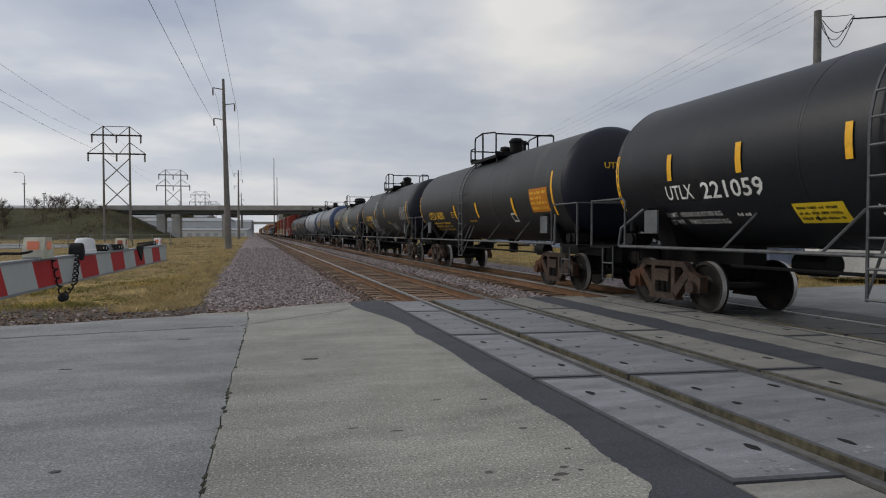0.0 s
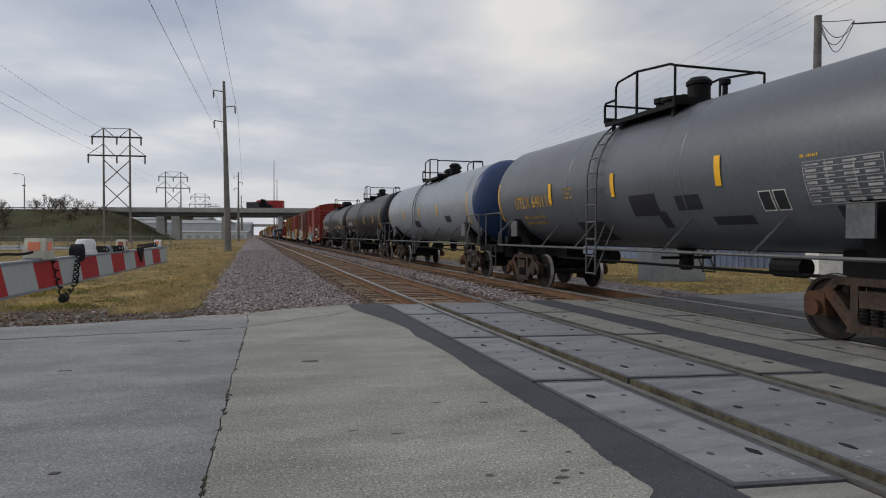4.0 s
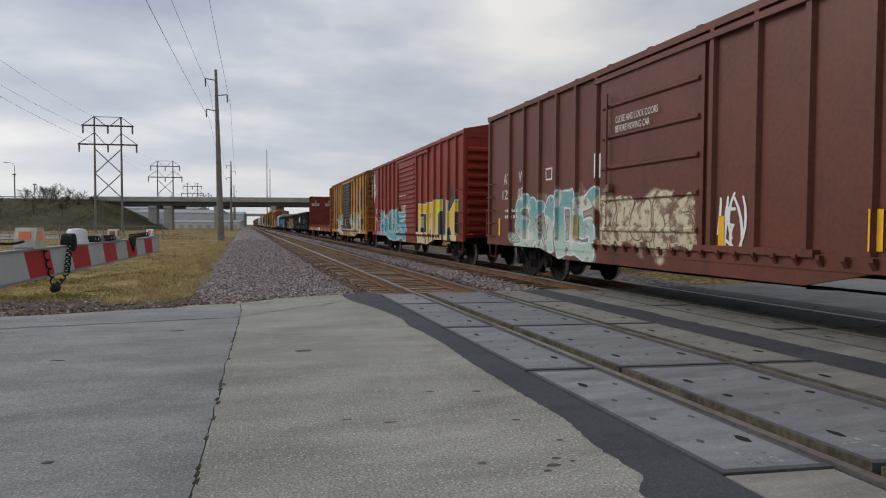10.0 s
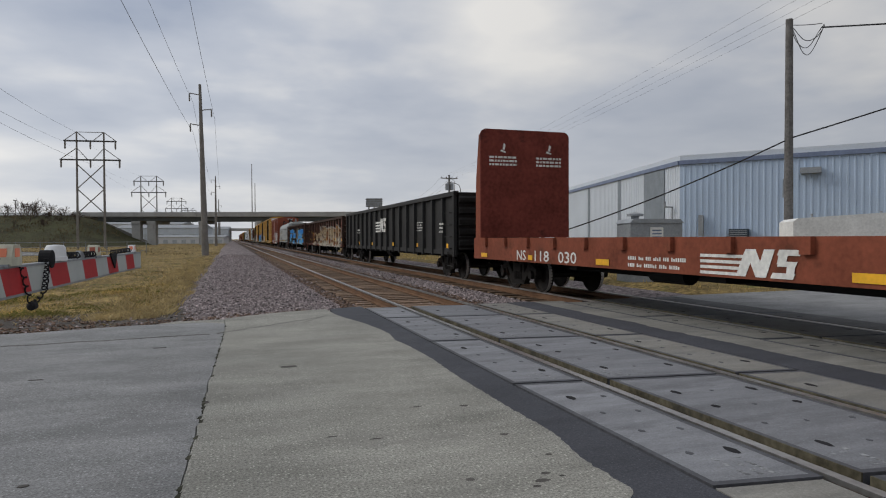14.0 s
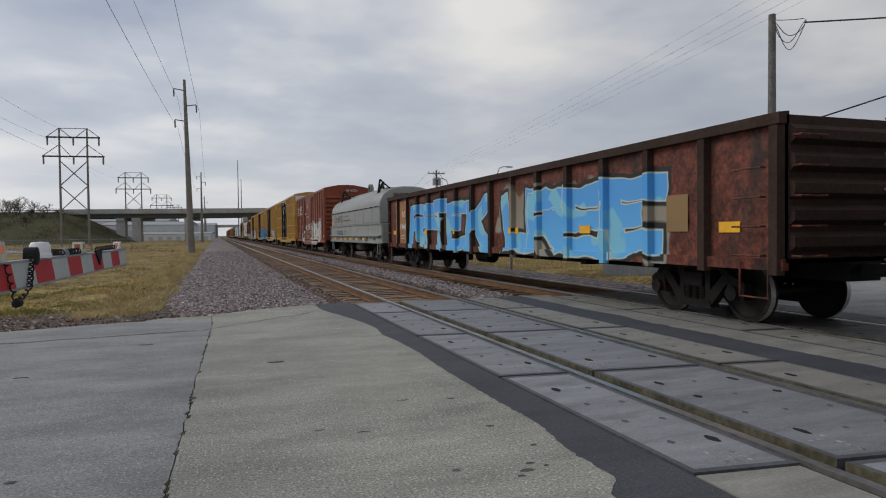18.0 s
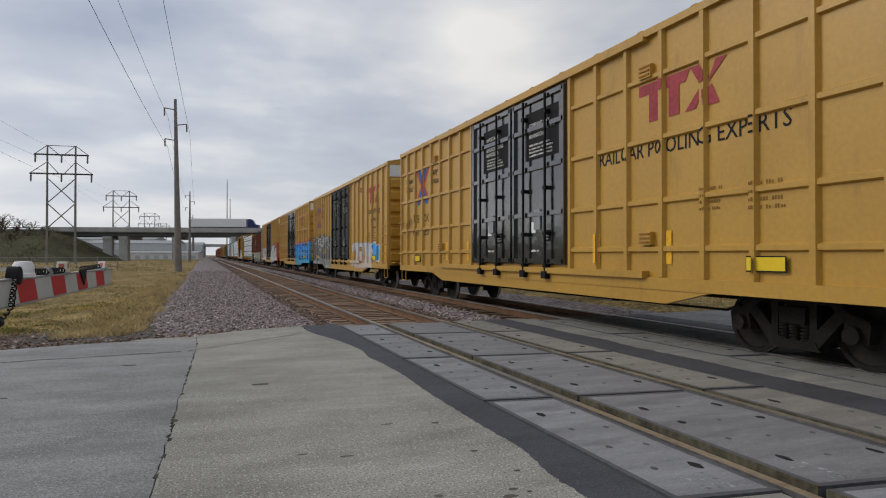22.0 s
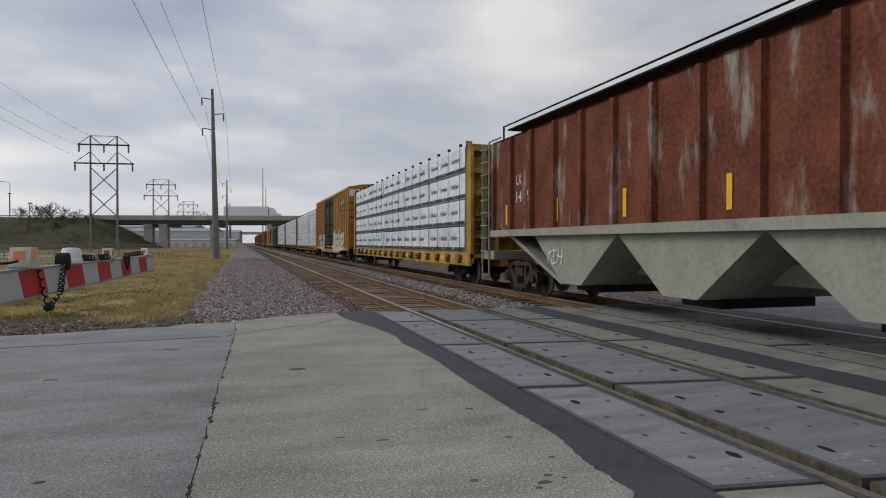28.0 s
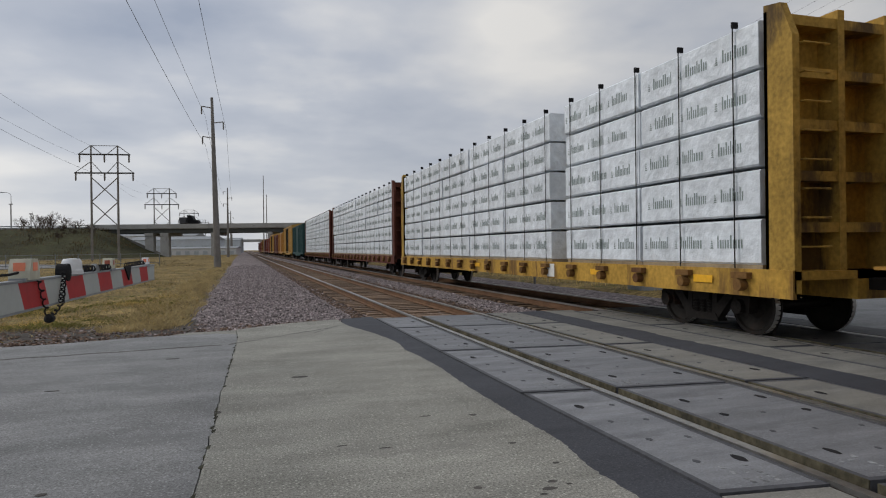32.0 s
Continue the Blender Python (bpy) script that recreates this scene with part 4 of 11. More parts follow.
# ---- gate arm ----
def gate_arm():
    arm = thing("crossing_gate", "red and white striped crossing gate arm, lowered, with lamps", "crossing gate", pose(-1.607, 0, 1.16, 0, 0, -2.6))
    GREY = mat("arm_white", (0.47, 0.50, 0.49), 0.6, var=0.05)
    RED = mat("arm_red", (0.46, 0.02, 0.025), 0.55, var=0.10)
    tip, step, h, s = 9.6, 0.482, 0.092, 0.055
    for k in range(24):
        y1, y0 = tip - k * step, tip - (k + 1) * step
        v = [(y0 + s, -h), (y1 + s, -h), (y1 - s, h), (y0 - s, h)] if k else [(y0 + s, -h), (y1, -h), (y1, h), (y0 - s, h)]
        part("red_band" if k % 2 else "white_band", Geo().prism(v, "x", -0.03, 0.03), RED if k % 2 else GREY, arm)
    for z in (-h - 0.006, h + 0.006):
        part("rim", Geo().box(-0.034, 0.034, -2.0, tip, z - 0.008, z + 0.008), STEELG, arm, "galvanised edge rim")
    shell = mat("lamp_shell", (0.56, 0.56, 0.46), 0.45)
    lit = mat("lamp_red_lit", (0.62, 0.20, 0.12), 0.4, emit=0.16)
    cap = mat("lamp_white", (0.75, 0.77, 0.80), 0.4)
    lens = mat("lamp_red_dim", (0.40, 0.12, 0.08), 0.3)
    top = h + 0.014
    for y, m1, m2, r, hh, label in ((4.93, shell, lit, 0.085, 0.14, "greenish lamp housing with a lit red lens"), (7.22, shell, lens, 0.06, 0.115, "small lamp, unlit"), (9.15, cap, lit, 0.05, 0.10, "red lamp at the tip")):
        lamp = part("lamp", Geo().prism([(y - r * 1.15, top), (y + r * 1.15, top), (y + r * 1.1, top + hh * 0.45), (y + r * 0.7, top + hh), (y - r * 0.7, top + hh), (y - r * 1.1, top + hh * 0.45)], "x", -r * 0.75, r * 0.75), m1, arm, label)
        part("lens", Geo().box(r * 0.74, r * 0.80, y - r * 0.45, y + r * 0.45, top + hh * 0.42, top + hh * 0.82), m2, lamp)
        part("side_lens", Geo().box(-r * 0.4, r * 0.4, y - r * 1.12, y - r * 0.95, top + hh * 0.42, top + hh * 0.82), m2, lamp)
        part("bracket", Geo().box(-0.05, 0.05, y - r * 1.5, y + r * 1.5, top - 0.01, top + 0.012), STEELG, lamp)
    cover = part("battery_cover", Geo().lathe([(0, 0.085), (0.03, 0.085), (0.035, 0.078), (0.10, 0.075), (0.125, 0.06), (0.13, 0.005)], "z", 20, (0, 5.98, top)), cap, arm, "white round battery cover", smooth=True)
    part("clear_flap", Geo().prism([(6.62, top), (6.82, top), (6.74, top + 0.05), (6.66, top + 0.07)], "x", -0.02, 0.02), STEELG, arm)

    def coil(a, b, r, turns, thick=0.008, drop=0.0):
        n = turns * 10
        pts = []
        for i in range(n + 1):
            k = i / n
            p = Vector(a).lerp(Vector(b), k)
            p.z -= drop * 4 * k * (1 - k)
            w = 2 * math.pi * turns * k
            pts.append((p.x + r * math.cos(w), p.y + r * 0.4 * math.cos(w * 0.5), p.z + r * math.sin(w)))
        part("cable", Geo().pipe(pts, thick, 5), RUBBER, arm, "coiled black rubber cable")

    coil((0.0, 3.0, top + 0.02), (0.0, 4.80, top + 0.05), 0.006, 3, 0.009)
    coil((0.04, 5.04, top + 0.04), (0.05, 5.22, -0.17), 0.014, 5, 0.006)
    coil((0.05, 5.22, -0.17), (0.05, 5.52, -0.10), 0.012, 4, 0.006, 0.02)
    coil((0.05, 5.52, -0.10), (0.04, 5.62, top + 0.03), 0.020, 7, 0.006)
    coil((0.02, 6.08, top + 0.04), (0.02, 6.55, top + 0.03), 0.025, 9, 0.006)
    coil((0.02, 6.75, top + 0.03), (0.02, 7.12, top + 0.03), 0.025, 7, 0.006)
    coil((0.02, 7.9, top + 0.03), (0.0, 9.0, top + 0.04), 0.022, 12, 0.006)
    part("cable_plug", Geo().lathe([(-0.045, 0.015), (-0.03, 0.03), (0.03, 0.03), (0.045, 0.015)], "y", 12, (0.055, 5.24, -0.19)), RUBBER, arm)
    part("cable_reel", Geo().lathe([(-0.05, 0.03), (-0.04, 0.07), (0.04, 0.07), (0.05, 0.03)], "x", 16, (0.0, 5.76, top + 0.02)), RUBBER, arm)
    part("cable_wrap", Geo().prism([(7.72, h + 0.03), (8.06, h + 0.025), (8.02, h - 0.05), (7.96, -0.04), (7.90, 0.0), (7.82, h - 0.03)], "x", 0.031, 0.045), RUBBER, arm)
    part("support_arm", Geo().box(-0.06, 0.06, -2.6, -1.9, -0.09, 0.09), STEELG, arm)
    mast = thing("gate_mast", "galvanised gate mast with drive box on a footing", "signal mast", (-1.72, -2.9, 0))
    part("drive_box", Geo().box(-0.28, 0.28, -0.25, 0.3, 0.85, 1.5), STEELG, mast)
    part("pole", Geo().cyl((0, -0.35, -0.1), (0, -0.35, 3.4), 0.06, 12), STEELG, mast)
    part("footing", Geo().box(-0.4, 0.4, -0.6, 0.3, -0.1, 0.85), CONC, mast)


gate_arm()


# ---- power lines ----
CABLE = mat("cable", (0.03, 0.03, 0.032), 0.6)


TWARM = mat("dark_crossarm", (0.07, 0.068, 0.066), 0.85, var=0.2)


def lattice_tower(m, h=21.6, w=4.7):
    t = thing("transmission_tower", "grey steel two-legged transmission tower with cross-bracing", "pylon", m, group="transmission towers")
    for x in (-w / 2, w / 2):
        part("leg", Geo().cyl((x, 0, -0.5), (x, 0, h), 0.25, 8, 0.15), POLEM, t)
    for z, hw in ((h - 1.7, w / 2 + 2.2), (h - 5.2, w / 2 + 2.9)):
        part("crossarm", Geo().box(-hw, hw, -0.15, 0.15, z - 0.13, z + 0.13), TWARM, t)
        ends = (-hw + 0.2, 0.0, hw - 0.2)
        for x in ends:
            part("insulator", Geo().lathe([(-1.5, 0.08), (-1.3, 0.16), (-0.2, 0.16), (0, 0.05)], "z", 6, (x, 0, z)), POLEM, t)
        up = 1.7 if z > h - 2 else 2.2
        for s in (-1, 1):
            part("arm_stay", Geo().cyl((s * hw, 0, z), (s * w / 2, 0, z + up), 0.07, 5), POLEM, t)
            part("arm_stay", Geo().cyl((s * 0.4, 0, z), (s * w / 2, 0, z + up), 0.07, 5), POLEM, t)
    part("top_beam", Geo().box(-w / 2, w / 2, -0.06, 0.06, h - 0.1, h), POLEM, t)
    zz = [h - 6.0, h - 10.6, h - 15.2]
    for z0, z1 in zip(zz, zz[1:]):
        for s in (-1, 1):
            part("brace", Geo().cyl((-s * w / 2, 0, z0), (s * w / 2, 0, z1), 0.10, 5), POLEM, t)
    return t


def wires(points, name="power_cable", label="thin dark overhead power cable", r=0.025, sag=1.6, m=None):
    for a, b in points:
        a, b = Vector(a), Vector(b)
        pts = []
        for i in range(17):
            k = i / 16
            p = a.lerp(b, k)
            p.z -= sag * 4 * k * (1 - k)
            pts.append(tuple(p))
        solid(name, Geo().pipe(pts, r, 5), m or CABLE, label, "cable")


TW = [(-24.6, 135.0), (-24.3, 223), (-24.6, 338), (-25.0, 445)]
for x, y in TW:
    lattice_tower(pose(x, y, -0.3, 0, 0, -8), h=21.8)
for x, z, sag in ((-26.9, 21.4, 1.2), (-29.0, 19.6, 1.0), (-24.6, 15.6, 0.9)):
    wires([((x, 47, z), (x, 135, z))], r=0.016, sag=sag)
    wires([((x, 135, z), (x + 0.3, 223, z))], r=0.008, sag=1.2)


def steel_pole(x, y, h, lean=0.0, arms=((1.2, 0.5), (1.2, 0.2))):
    t = thing("power_pole", "tall weathered steel power pole with short side arms", "power pole", pose(x, y, 0, 0, lean, 0), group="trackside power poles")
    part("pole", Geo().cyl((0, 0, -0.3), (0, 0, h), 0.36, 12, 0.13), POLEM, t)
    for k, (z, s) in enumerate(((h - 0.9, -1), (h - 2.4, 1), (h - 3.9, -1))):
        arm = part("side_arm", Geo().pipe([(0, 0, z - 0.15), (s * 1.0, 0, z)], 0.05, 6), POLEM, t)
        part("insulator", Geo().lathe([(-0.8, 0.03), (-0.7, 0.07), (-0.1, 0.07), (0, 0.03)], "z", 8, (s * 1.0, 0, z)), POLEM, arm)
    return t


steel_pole(-2.35, 68.1, 16.7, -1.2)
steel_pole(-3.3, 168, 16.9, 0)
steel_pole(-4.2, 268, 17, 0)
steel_pole(-5.2, 368, 17, 0)
for dx, dz, xe, ze in ((-1, -0.9, -5.7, 15.66), (1, -2.4, -2.36, 14.11), (-1, -3.9, -5.34, 12.48)):
    wires([((xe, -32, ze), (-2.35 + dx, 68.1, 15.8 + dz)), ((-2.35 + dx, 68.1, 15.8 + dz), (-3.3 + dx, 168, 16.1 + dz))], r=0.012, sag=1.0)

for x, y, h in ((7.2, 230, 27), (8.4, 236, 21)):
    t = thing("radio_mast", "thin tall grey radio mast", "mast", (x, y, 0), group="radio masts")
    part("mast", Geo().cyl((0, 0, -0.2), (0, 0, h), 0.22, 8, 0.10), POLEM, t)


def wood_pole(x, y, h, arm=True, trans=False):
    t = thing("utility_pole", "weathered wooden utility pole" + (" with crossarm and transformers" if trans else ""), "utility pole", (x, y, 0), group="utility poles")
    part("pole", Geo().cyl((0, 0, -0.3), (0, 0, h), 0.17, 12, 0.125), mat("pole_wood", (0.15, 0.145, 0.14), 0.9, var=0.3, scale=2, fine=12), t)
    if arm:
        part("crossarm", Geo().box(-1.2, 1.2, -0.06, 0.06, h - 0.5, h - 0.38), POLEM, t)
        for x2 in (-1.1, -0.4, 0.4, 1.1):
            part("insulator", Geo().lathe([(0, 0.03), (0.05, 0.06), (0.16, 0.05), (0.2, 0.02)], "z", 8, (x2, 0, h - 0.38)), POLEM, t)
    if trans:
        for s in (-0.35, 0.35):
            part("transformer", Geo().lathe([(-0.9, 0.02), (-0.9, 0.26), (0, 0.26), (0.08, 0.05)], "z", 14, (s, -0.1, h - 1.2)), STEELG, t)
    return t


wood_pole(19.8, 18.85, 9.5, arm=False)
wood_pole(29.0, 85.0, 10.2, True, True)


# ---- bridge ----
def bridge():
    m = pose(-6.0, 206.0, 0, 0, 0, -15.3)
    b = thing("highway_bridge", "long low concrete highway bridge on piers", "bridge", m, kind="structure")
    part("deck", Geo().box(-36, 900, -6, 6, 7.9, 8.55), BRIDGE, b)
    for y in (-6.15, 6.0):
        part("parapet", Geo().box(-36, 900, y, y + 0.25, 8.1, 9.35), BRIDGE, b, "pale concrete parapet")
    for y in (-5.4, -3, -0.5, 2, 4.5):
        part("girder", Geo().box(-36, 120, y, y + 0.4, 6.75, 7.9), BRIDGEB, b)
    for x, hw in ((-19.2, 1.2), (-14.8, 1.2), (-0.6, 0.7), (16, 0.7), (34, 0.7)):
        pier = part("pier_cap", Geo().box(x - hw, x + hw, -5.8, 5.8, 6.0, 6.75), BRIDGE, b)
        part("column", Geo().box(x - hw, x + hw, -5.5, -3.6, -0.5, 6.0), BRIDGE, pier)
    part("abutment", Geo().prism([(-38, 6.75), (-33, 6.75), (-17.5, -0.4), (-60, -0.4), (-60, 6.75)], "y", -6, 6), mat("slope_paving", (0.16, 0.15, 0.13), 0.9, var=0.2), b, "dark sloped paving under the bridge end")
    road_on = Geo().box(-1000, -36, -6, 6, 7.4, 8.55)
    part("approach", road_on, BRIDGE, b)
    for y in (-6.1, 6.0):
        part("guard_rail", Geo().box(-1000, -36, y, y + 0.1, 8.95, 9.25), STEELG, b)


bridge()

# ---- shed across the tracks ----
BLUEWALL = mat("pale_blue_metal", (0.42, 0.52, 0.66), 0.5, 0.0, var=0.06, scale=0.4)
WHITEWALL = mat("pale_grey_metal", (0.55, 0.60, 0.66), 0.5, 0.0, var=0.06, scale=0.4)
BLUEBASE = mat("slate_blue_metal", (0.16, 0.20, 0.30), 0.5)


def shed():
    c, l2, r = Vector((23.22, 29.3)), Vector((48.8, 132.7)), Vector((31.5, 19.2))
    l = c + (l2 - c) * 0.24
    s = thing("metal_shed", "pale blue corrugated metal industrial shed with a slate-blue base", "building")
    eave = 5.36
    for name, a, b, m1 in (("wall", c, l2, WHITEWALL), ("wall", c, r, BLUEWALL)):
        d = (b - a)
        n = int(d.length / 0.3)
        d.normalize()
        nn = Vector((d.y, -d.x))
        if nn.dot(-a) < 0:
            nn = -nn
        g, g2 = Geo(), Geo()
        for gg, z0, z1 in ((g, 1.45, eave), (g2, -0.2, 1.45)):
            for i in range(n):
                p0, p1, p2, p3 = (a + d * (0.3 * (i + f)) + nn * o for f, o in ((0, 0), (0.62, 0), (0.72, 0.03), (0.92, 0.03)))
                q = a + d * 0.3 * (i + 1)
                for u, v in ((p0, p1), (p1, p2), (p2, p3), (p3, q)):
                    gg.quad((u.x, u.y, z0), (v.x, v.y, z0), (v.x, v.y, z1), (u.x, u.y, z1))
        part("wall", g, m1, s)
        part("base_cladding", g2, BLUEBASE, s)
        part("eave_trim", Geo().prism([tuple(a + nn * 0.12), tuple(b + nn * 0.12), tuple(b - nn * 0.1), tuple(a - nn * 0.1)], "z", eave, eave + 0.22), BLUEBASE, s)
    back = [tuple(c), tuple(l2), (l2.x + 30, l2.y - 10), (r.x + 30, r.y + 6), tuple(r)]
    part("roof", Geo().prism(back, "z", eave + 0.1, eave + 0.5), WHITEWALL, s)
    part("rear_wall", Geo().prism(back[1:4] + [(r.x + 29, r.y + 6.5), (l2.x + 29, l2.y - 10.5)], "z", -0.2, eave), BLUEWALL, s)
    d = (r - c).normalized()
    nn = Vector((-0.5, -0.87))
    q = c + d * 6.2
    part("wall_light", Geo().box(-0.45, 0.45, -0.5, 0, -0.12, 0.16), STEELG, s, "grey wall-mounted floodlight", at=pose(q.x, q.y, 4.65, 0, 0, -50))
    q = c + d * 3.0
    unit = part("air_conditioner", Geo().box(-0.45, 0.45, -0.6, 0, 0, 0.75), mat("dark_grille", (0.06, 0.08, 0.10), 0.7), s, "dark wall air-conditioning unit", at=pose(q.x, q.y, 1.1, 0, 0, -50))
    for k in range(7):
        part("louvre", Geo().box(-0.40, 0.40, -0.63, -0.6, 0.06 + 0.095 * k, 0.10 + 0.095 * k), STEELG, unit)
    part("shelf", Geo().box(-0.6, 0.6, -0.7, 0, -0.12, -0.04), STEELG, unit)
    for k, (w0, z0, z1) in enumerate(((5.0, 3.4, 4.3), (4.7, 0.4, 1.2), (2.2, 0.6, 1.2))):
        q = c + d * w0
        part("conduit", Geo().pipe([(0, -0.06, z0), (0, -0.06, z1), (0.12, -0.1, z1)], 0.035, 6), STEELG, s, at=pose(q.x, q.y, 0, 0, 0, -50))
    dl = (l - c).normalized()
    for w0, w1 in ((1.9, 4.9), (9.0, 9.6), (16.0, 16.5)):
        qa, qb = c + dl * w0, c + dl * w1
        nl = Vector((-dl.y, dl.x))
        nl = nl if nl.dot(-c) > 0 else -nl
        part("cladding_strip", Geo().prism([tuple(qa + nl * 0.035), tuple(qb + nl * 0.035), tuple(qb + nl * 0.045), tuple(qa + nl * 0.045)], "z", 1.45, eave), mat("strip_grey", (0.22, 0.25, 0.28), 0.6, var=0.15), s, "darker grey cladding strip")
    q = c + dl * 0.7
    part("vent_pipe", Geo().pipe([(0, 0, 1.0), (0, 0, 3.1), (-0.5, 0, 3.1), (-0.5, 0, 3.4)], 0.06, 8), STEELG, s, at=pose(q.x - 0.15, q.y - 0.05, 0))
    q = c + d * 1.1 + nn * 0.1
    part("meter_box", Geo().box(-0.12, 0.12, -0.2, 0, 1.1, 2.2), STEELG, s, at=pose(q.x, q.y, 0.4, 0, 0, -50))


shed()
cab = thing("utility_cabinet", "grey steel trackside equipment cabinet with a vent cowl", "cabinet", pose(14.8, 20.4, 0, 0, 0, -10))
part("body", Geo().box(-1.0, 1.0, -0.6, 0.6, -0.2, 1.95), STEELG, cab)
part("roof", Geo().prism([(-1.05, 1.95), (1.05, 1.95), (0.9, 2.1), (-0.9, 2.1)], "y", -0.65, 0.65), STEELG, cab)
part("vent", Geo().lathe([(0, 0.15), (0.12, 0.15), (0.12, 0.3), (0.2, 0.3), (0.26, 0.05)], "z", 14, (-0.55, 0, 2.1)), STEELG, cab)
part("notice", Geo().box(-0.25, 0.25, -0.62, -0.61, 1.2, 1.8), WHITEP, cab, "white notice with blue lines")
for k in range(4):
    part("notice_line", Geo().box(-0.18, 0.18, -0.626, -0.62, 1.3 + 0.12 * k, 1.35 + 0.12 * k), BLUEBASE, cab)
tank = thing("storage_tank", "white rounded storage tank beside the shed", "tank", pose(20.6, 16.2, 0, 0, 0, -35))
part("vessel", Geo().prism([(-2.6, 0.0), (2.6, 0.0), (2.6, 1.95), (2.45, 2.05), (0, 2.2), (-2.45, 2.05), (-2.6, 1.95)], "y", -1.1, 1.1), WHITEP, tank)
for k in (-2.0, 0.0, 2.0):
    part("lid_bolt", Geo().cyl((k, -0.9, 1.95), (k, -0.9, 2.26 - 0.03 * abs(k)), 0.04, 8), STEELG, tank)
wires([((12.6, 26.5, 1.2), (19.8, 18.75, 5.1)), ((19.8, 18.75, 5.1), (34, 6.2, 11.4))], "service_cable", "black service cable strung past the pole", 0.028, 0.25)
solid("anchor_post", Geo().cyl((12.6, 26.5, -0.4), (12.6, 26.5, 1.3), 0.06, 8), POLEM, "short grey steel cable anchor post", "post")
wires([((20.55, 18.1, 9.05), (45, 4, 9.9))], "service_cable", "black service cable from the pole", 0.03, 0.3)
wires([((19.8, 18.85, 9.3), (20.55, 18.1, 9.2))], "service_cable", "thin black jumper cable at the pole's top", 0.014, 0.03)
for q, (dz, r1) in enumerate(((0.75, 0.3), (1.0, 0.22), (0.55, 0.14))):
    drop = [(19.86 + 0.75 * k, 18.79 - 0.72 * k, 9.15 - dz * math.sin(math.pi * k ** (0.7 + 0.3 * q)) + 0.05 * math.sin(9 * k + q)) for k in (i / 14 for i in range(15))]
    solid("service_cable", Geo().pipe(drop, 0.014, 5), CABLE, "black slack cable looped at the pole's top", "cable")
wires([((29 + d, 85.0, 10.0), (xe, -8, ze)) for d, xe, ze in ((-1.1, 14.08, 10.4), (-0.4, 15.15, 10.47), (0.4, 15.72, 10.46), (1.1, 16.33, 10.46))], r=0.0036, sag=0.8)
wires([((29 + d, 85.0, 10.0), (40 + d, 150, 10.2)) for d in (-1.1, 0.4, 1.1)], r=0.012, sag=1.2)


# ---- far background ----
TWIG = mat("bare_twig", (0.085, 0.065, 0.052), 0.95, var=0.3)


def bare_tree(x, y, z, h, seed, spread=0.5, thick=0.10, name="bare_tree", levels=4):
    """A leafless tree or bush: a tapered trunk that forks into ever finer limbs."""
    rnd = random.Random(seed)
    t = thing(name, "leafless grey-brown " + ("tree" if name == "bare_tree" else "bush") + " with fine twigs", "tree" if name == "bare_tree" else "bush", (x, y, z), group="bare trees and bushes")
    trunk, twigs = Geo(), Geo()

    def grow(p, d, ln, r, lv):
        q = p + d * ln
        (trunk if lv >= levels - 1 else twigs).cyl(p, q, r, 5, r * 0.6, cap=False)
        if lv == 0:
            return
        for _ in range(3 if lv > 1 else 4):
            e = (d + Vector((rnd.gauss(0, spread), rnd.gauss(0, spread), rnd.gauss(0.12, spread * 0.5)))).normalized()
            grow(p + d * ln * rnd.uniform(0.55, 1.0), e, ln * rnd.uniform(0.55, 0.8), r * 0.55, lv - 1)

    stems = 1 if name == "bare_tree" else 5
    for _ in range(stems):
        d = Vector((rnd.gauss(0, 0.05 if stems == 1 else 0.45), rnd.gauss(0, 0.05 if stems == 1 else 0.45), 1)).normalized()
        grow(Vector((0, 0, -0.3)), d, h * 0.36, thick, levels)
    part("trunk", trunk, TWIG, t)
    part("crown", twigs, TWIG, t, "crown of fine bare twigs")
    return t


def along(u, d):
    return -6.0 + u * 0.9645 + d * 0.264, 206.0 - u * 0.264 + d * 0.9645


for i, (u, d, h, b) in enumerate(((-47, -13, 6.0, 1), (-44, -11, 6.5, 1), (-50, -15, 5.5, 1), (-41, -9, 5.0, 1), (-55, -20, 4.5, 1), (-60, -14, 5, 1), (-70, -22, 7, 0), (-74, -20, 6, 0), (-82, -26, 7, 0), (-66, -10, 6, 0), (-92, -18, 6, 0), (-100, -24, 6, 0), (-38, -16, 3.2, 1), (-34, -20, 2.6, 1), (-52, -25, 3, 1), (-63, -32, 3, 1), (-85, -35, 3, 1), (-110, -20, 7, 0), (-118, -26, 6, 0), (-44, -18, 5, 0), (-48, -8, 5.5, 1), (-43, -14, 5.0, 1), (-30, -17, 3.6, 1), (-34, -26, 3.2, 1), (-39, -30, 3.8, 0), (-46, -34, 3.4, 1), (-51, -30, 4.6, 0), (-57, -38, 3.6, 1), (-40, -21, 5.2, 0), (-36, -12, 4.2, 1), (-27, -22, 2.6, 1), (-62, -26, 5.0, 0))):
    x, y = along(u, d)
    bare_tree(x, y, bank_height(u, -6 - d, 8.3) - 0.2, h, 100 + i, 0.5, 0.10 if b else 0.13, "bare_bush" if b else "bare_tree", 4)
bare_tree(41, 100, -0.2, 9.0, 140, 0.42, 0.16)
bare_tree(46, 104, -0.2, 8.0, 141, 0.42, 0.14)


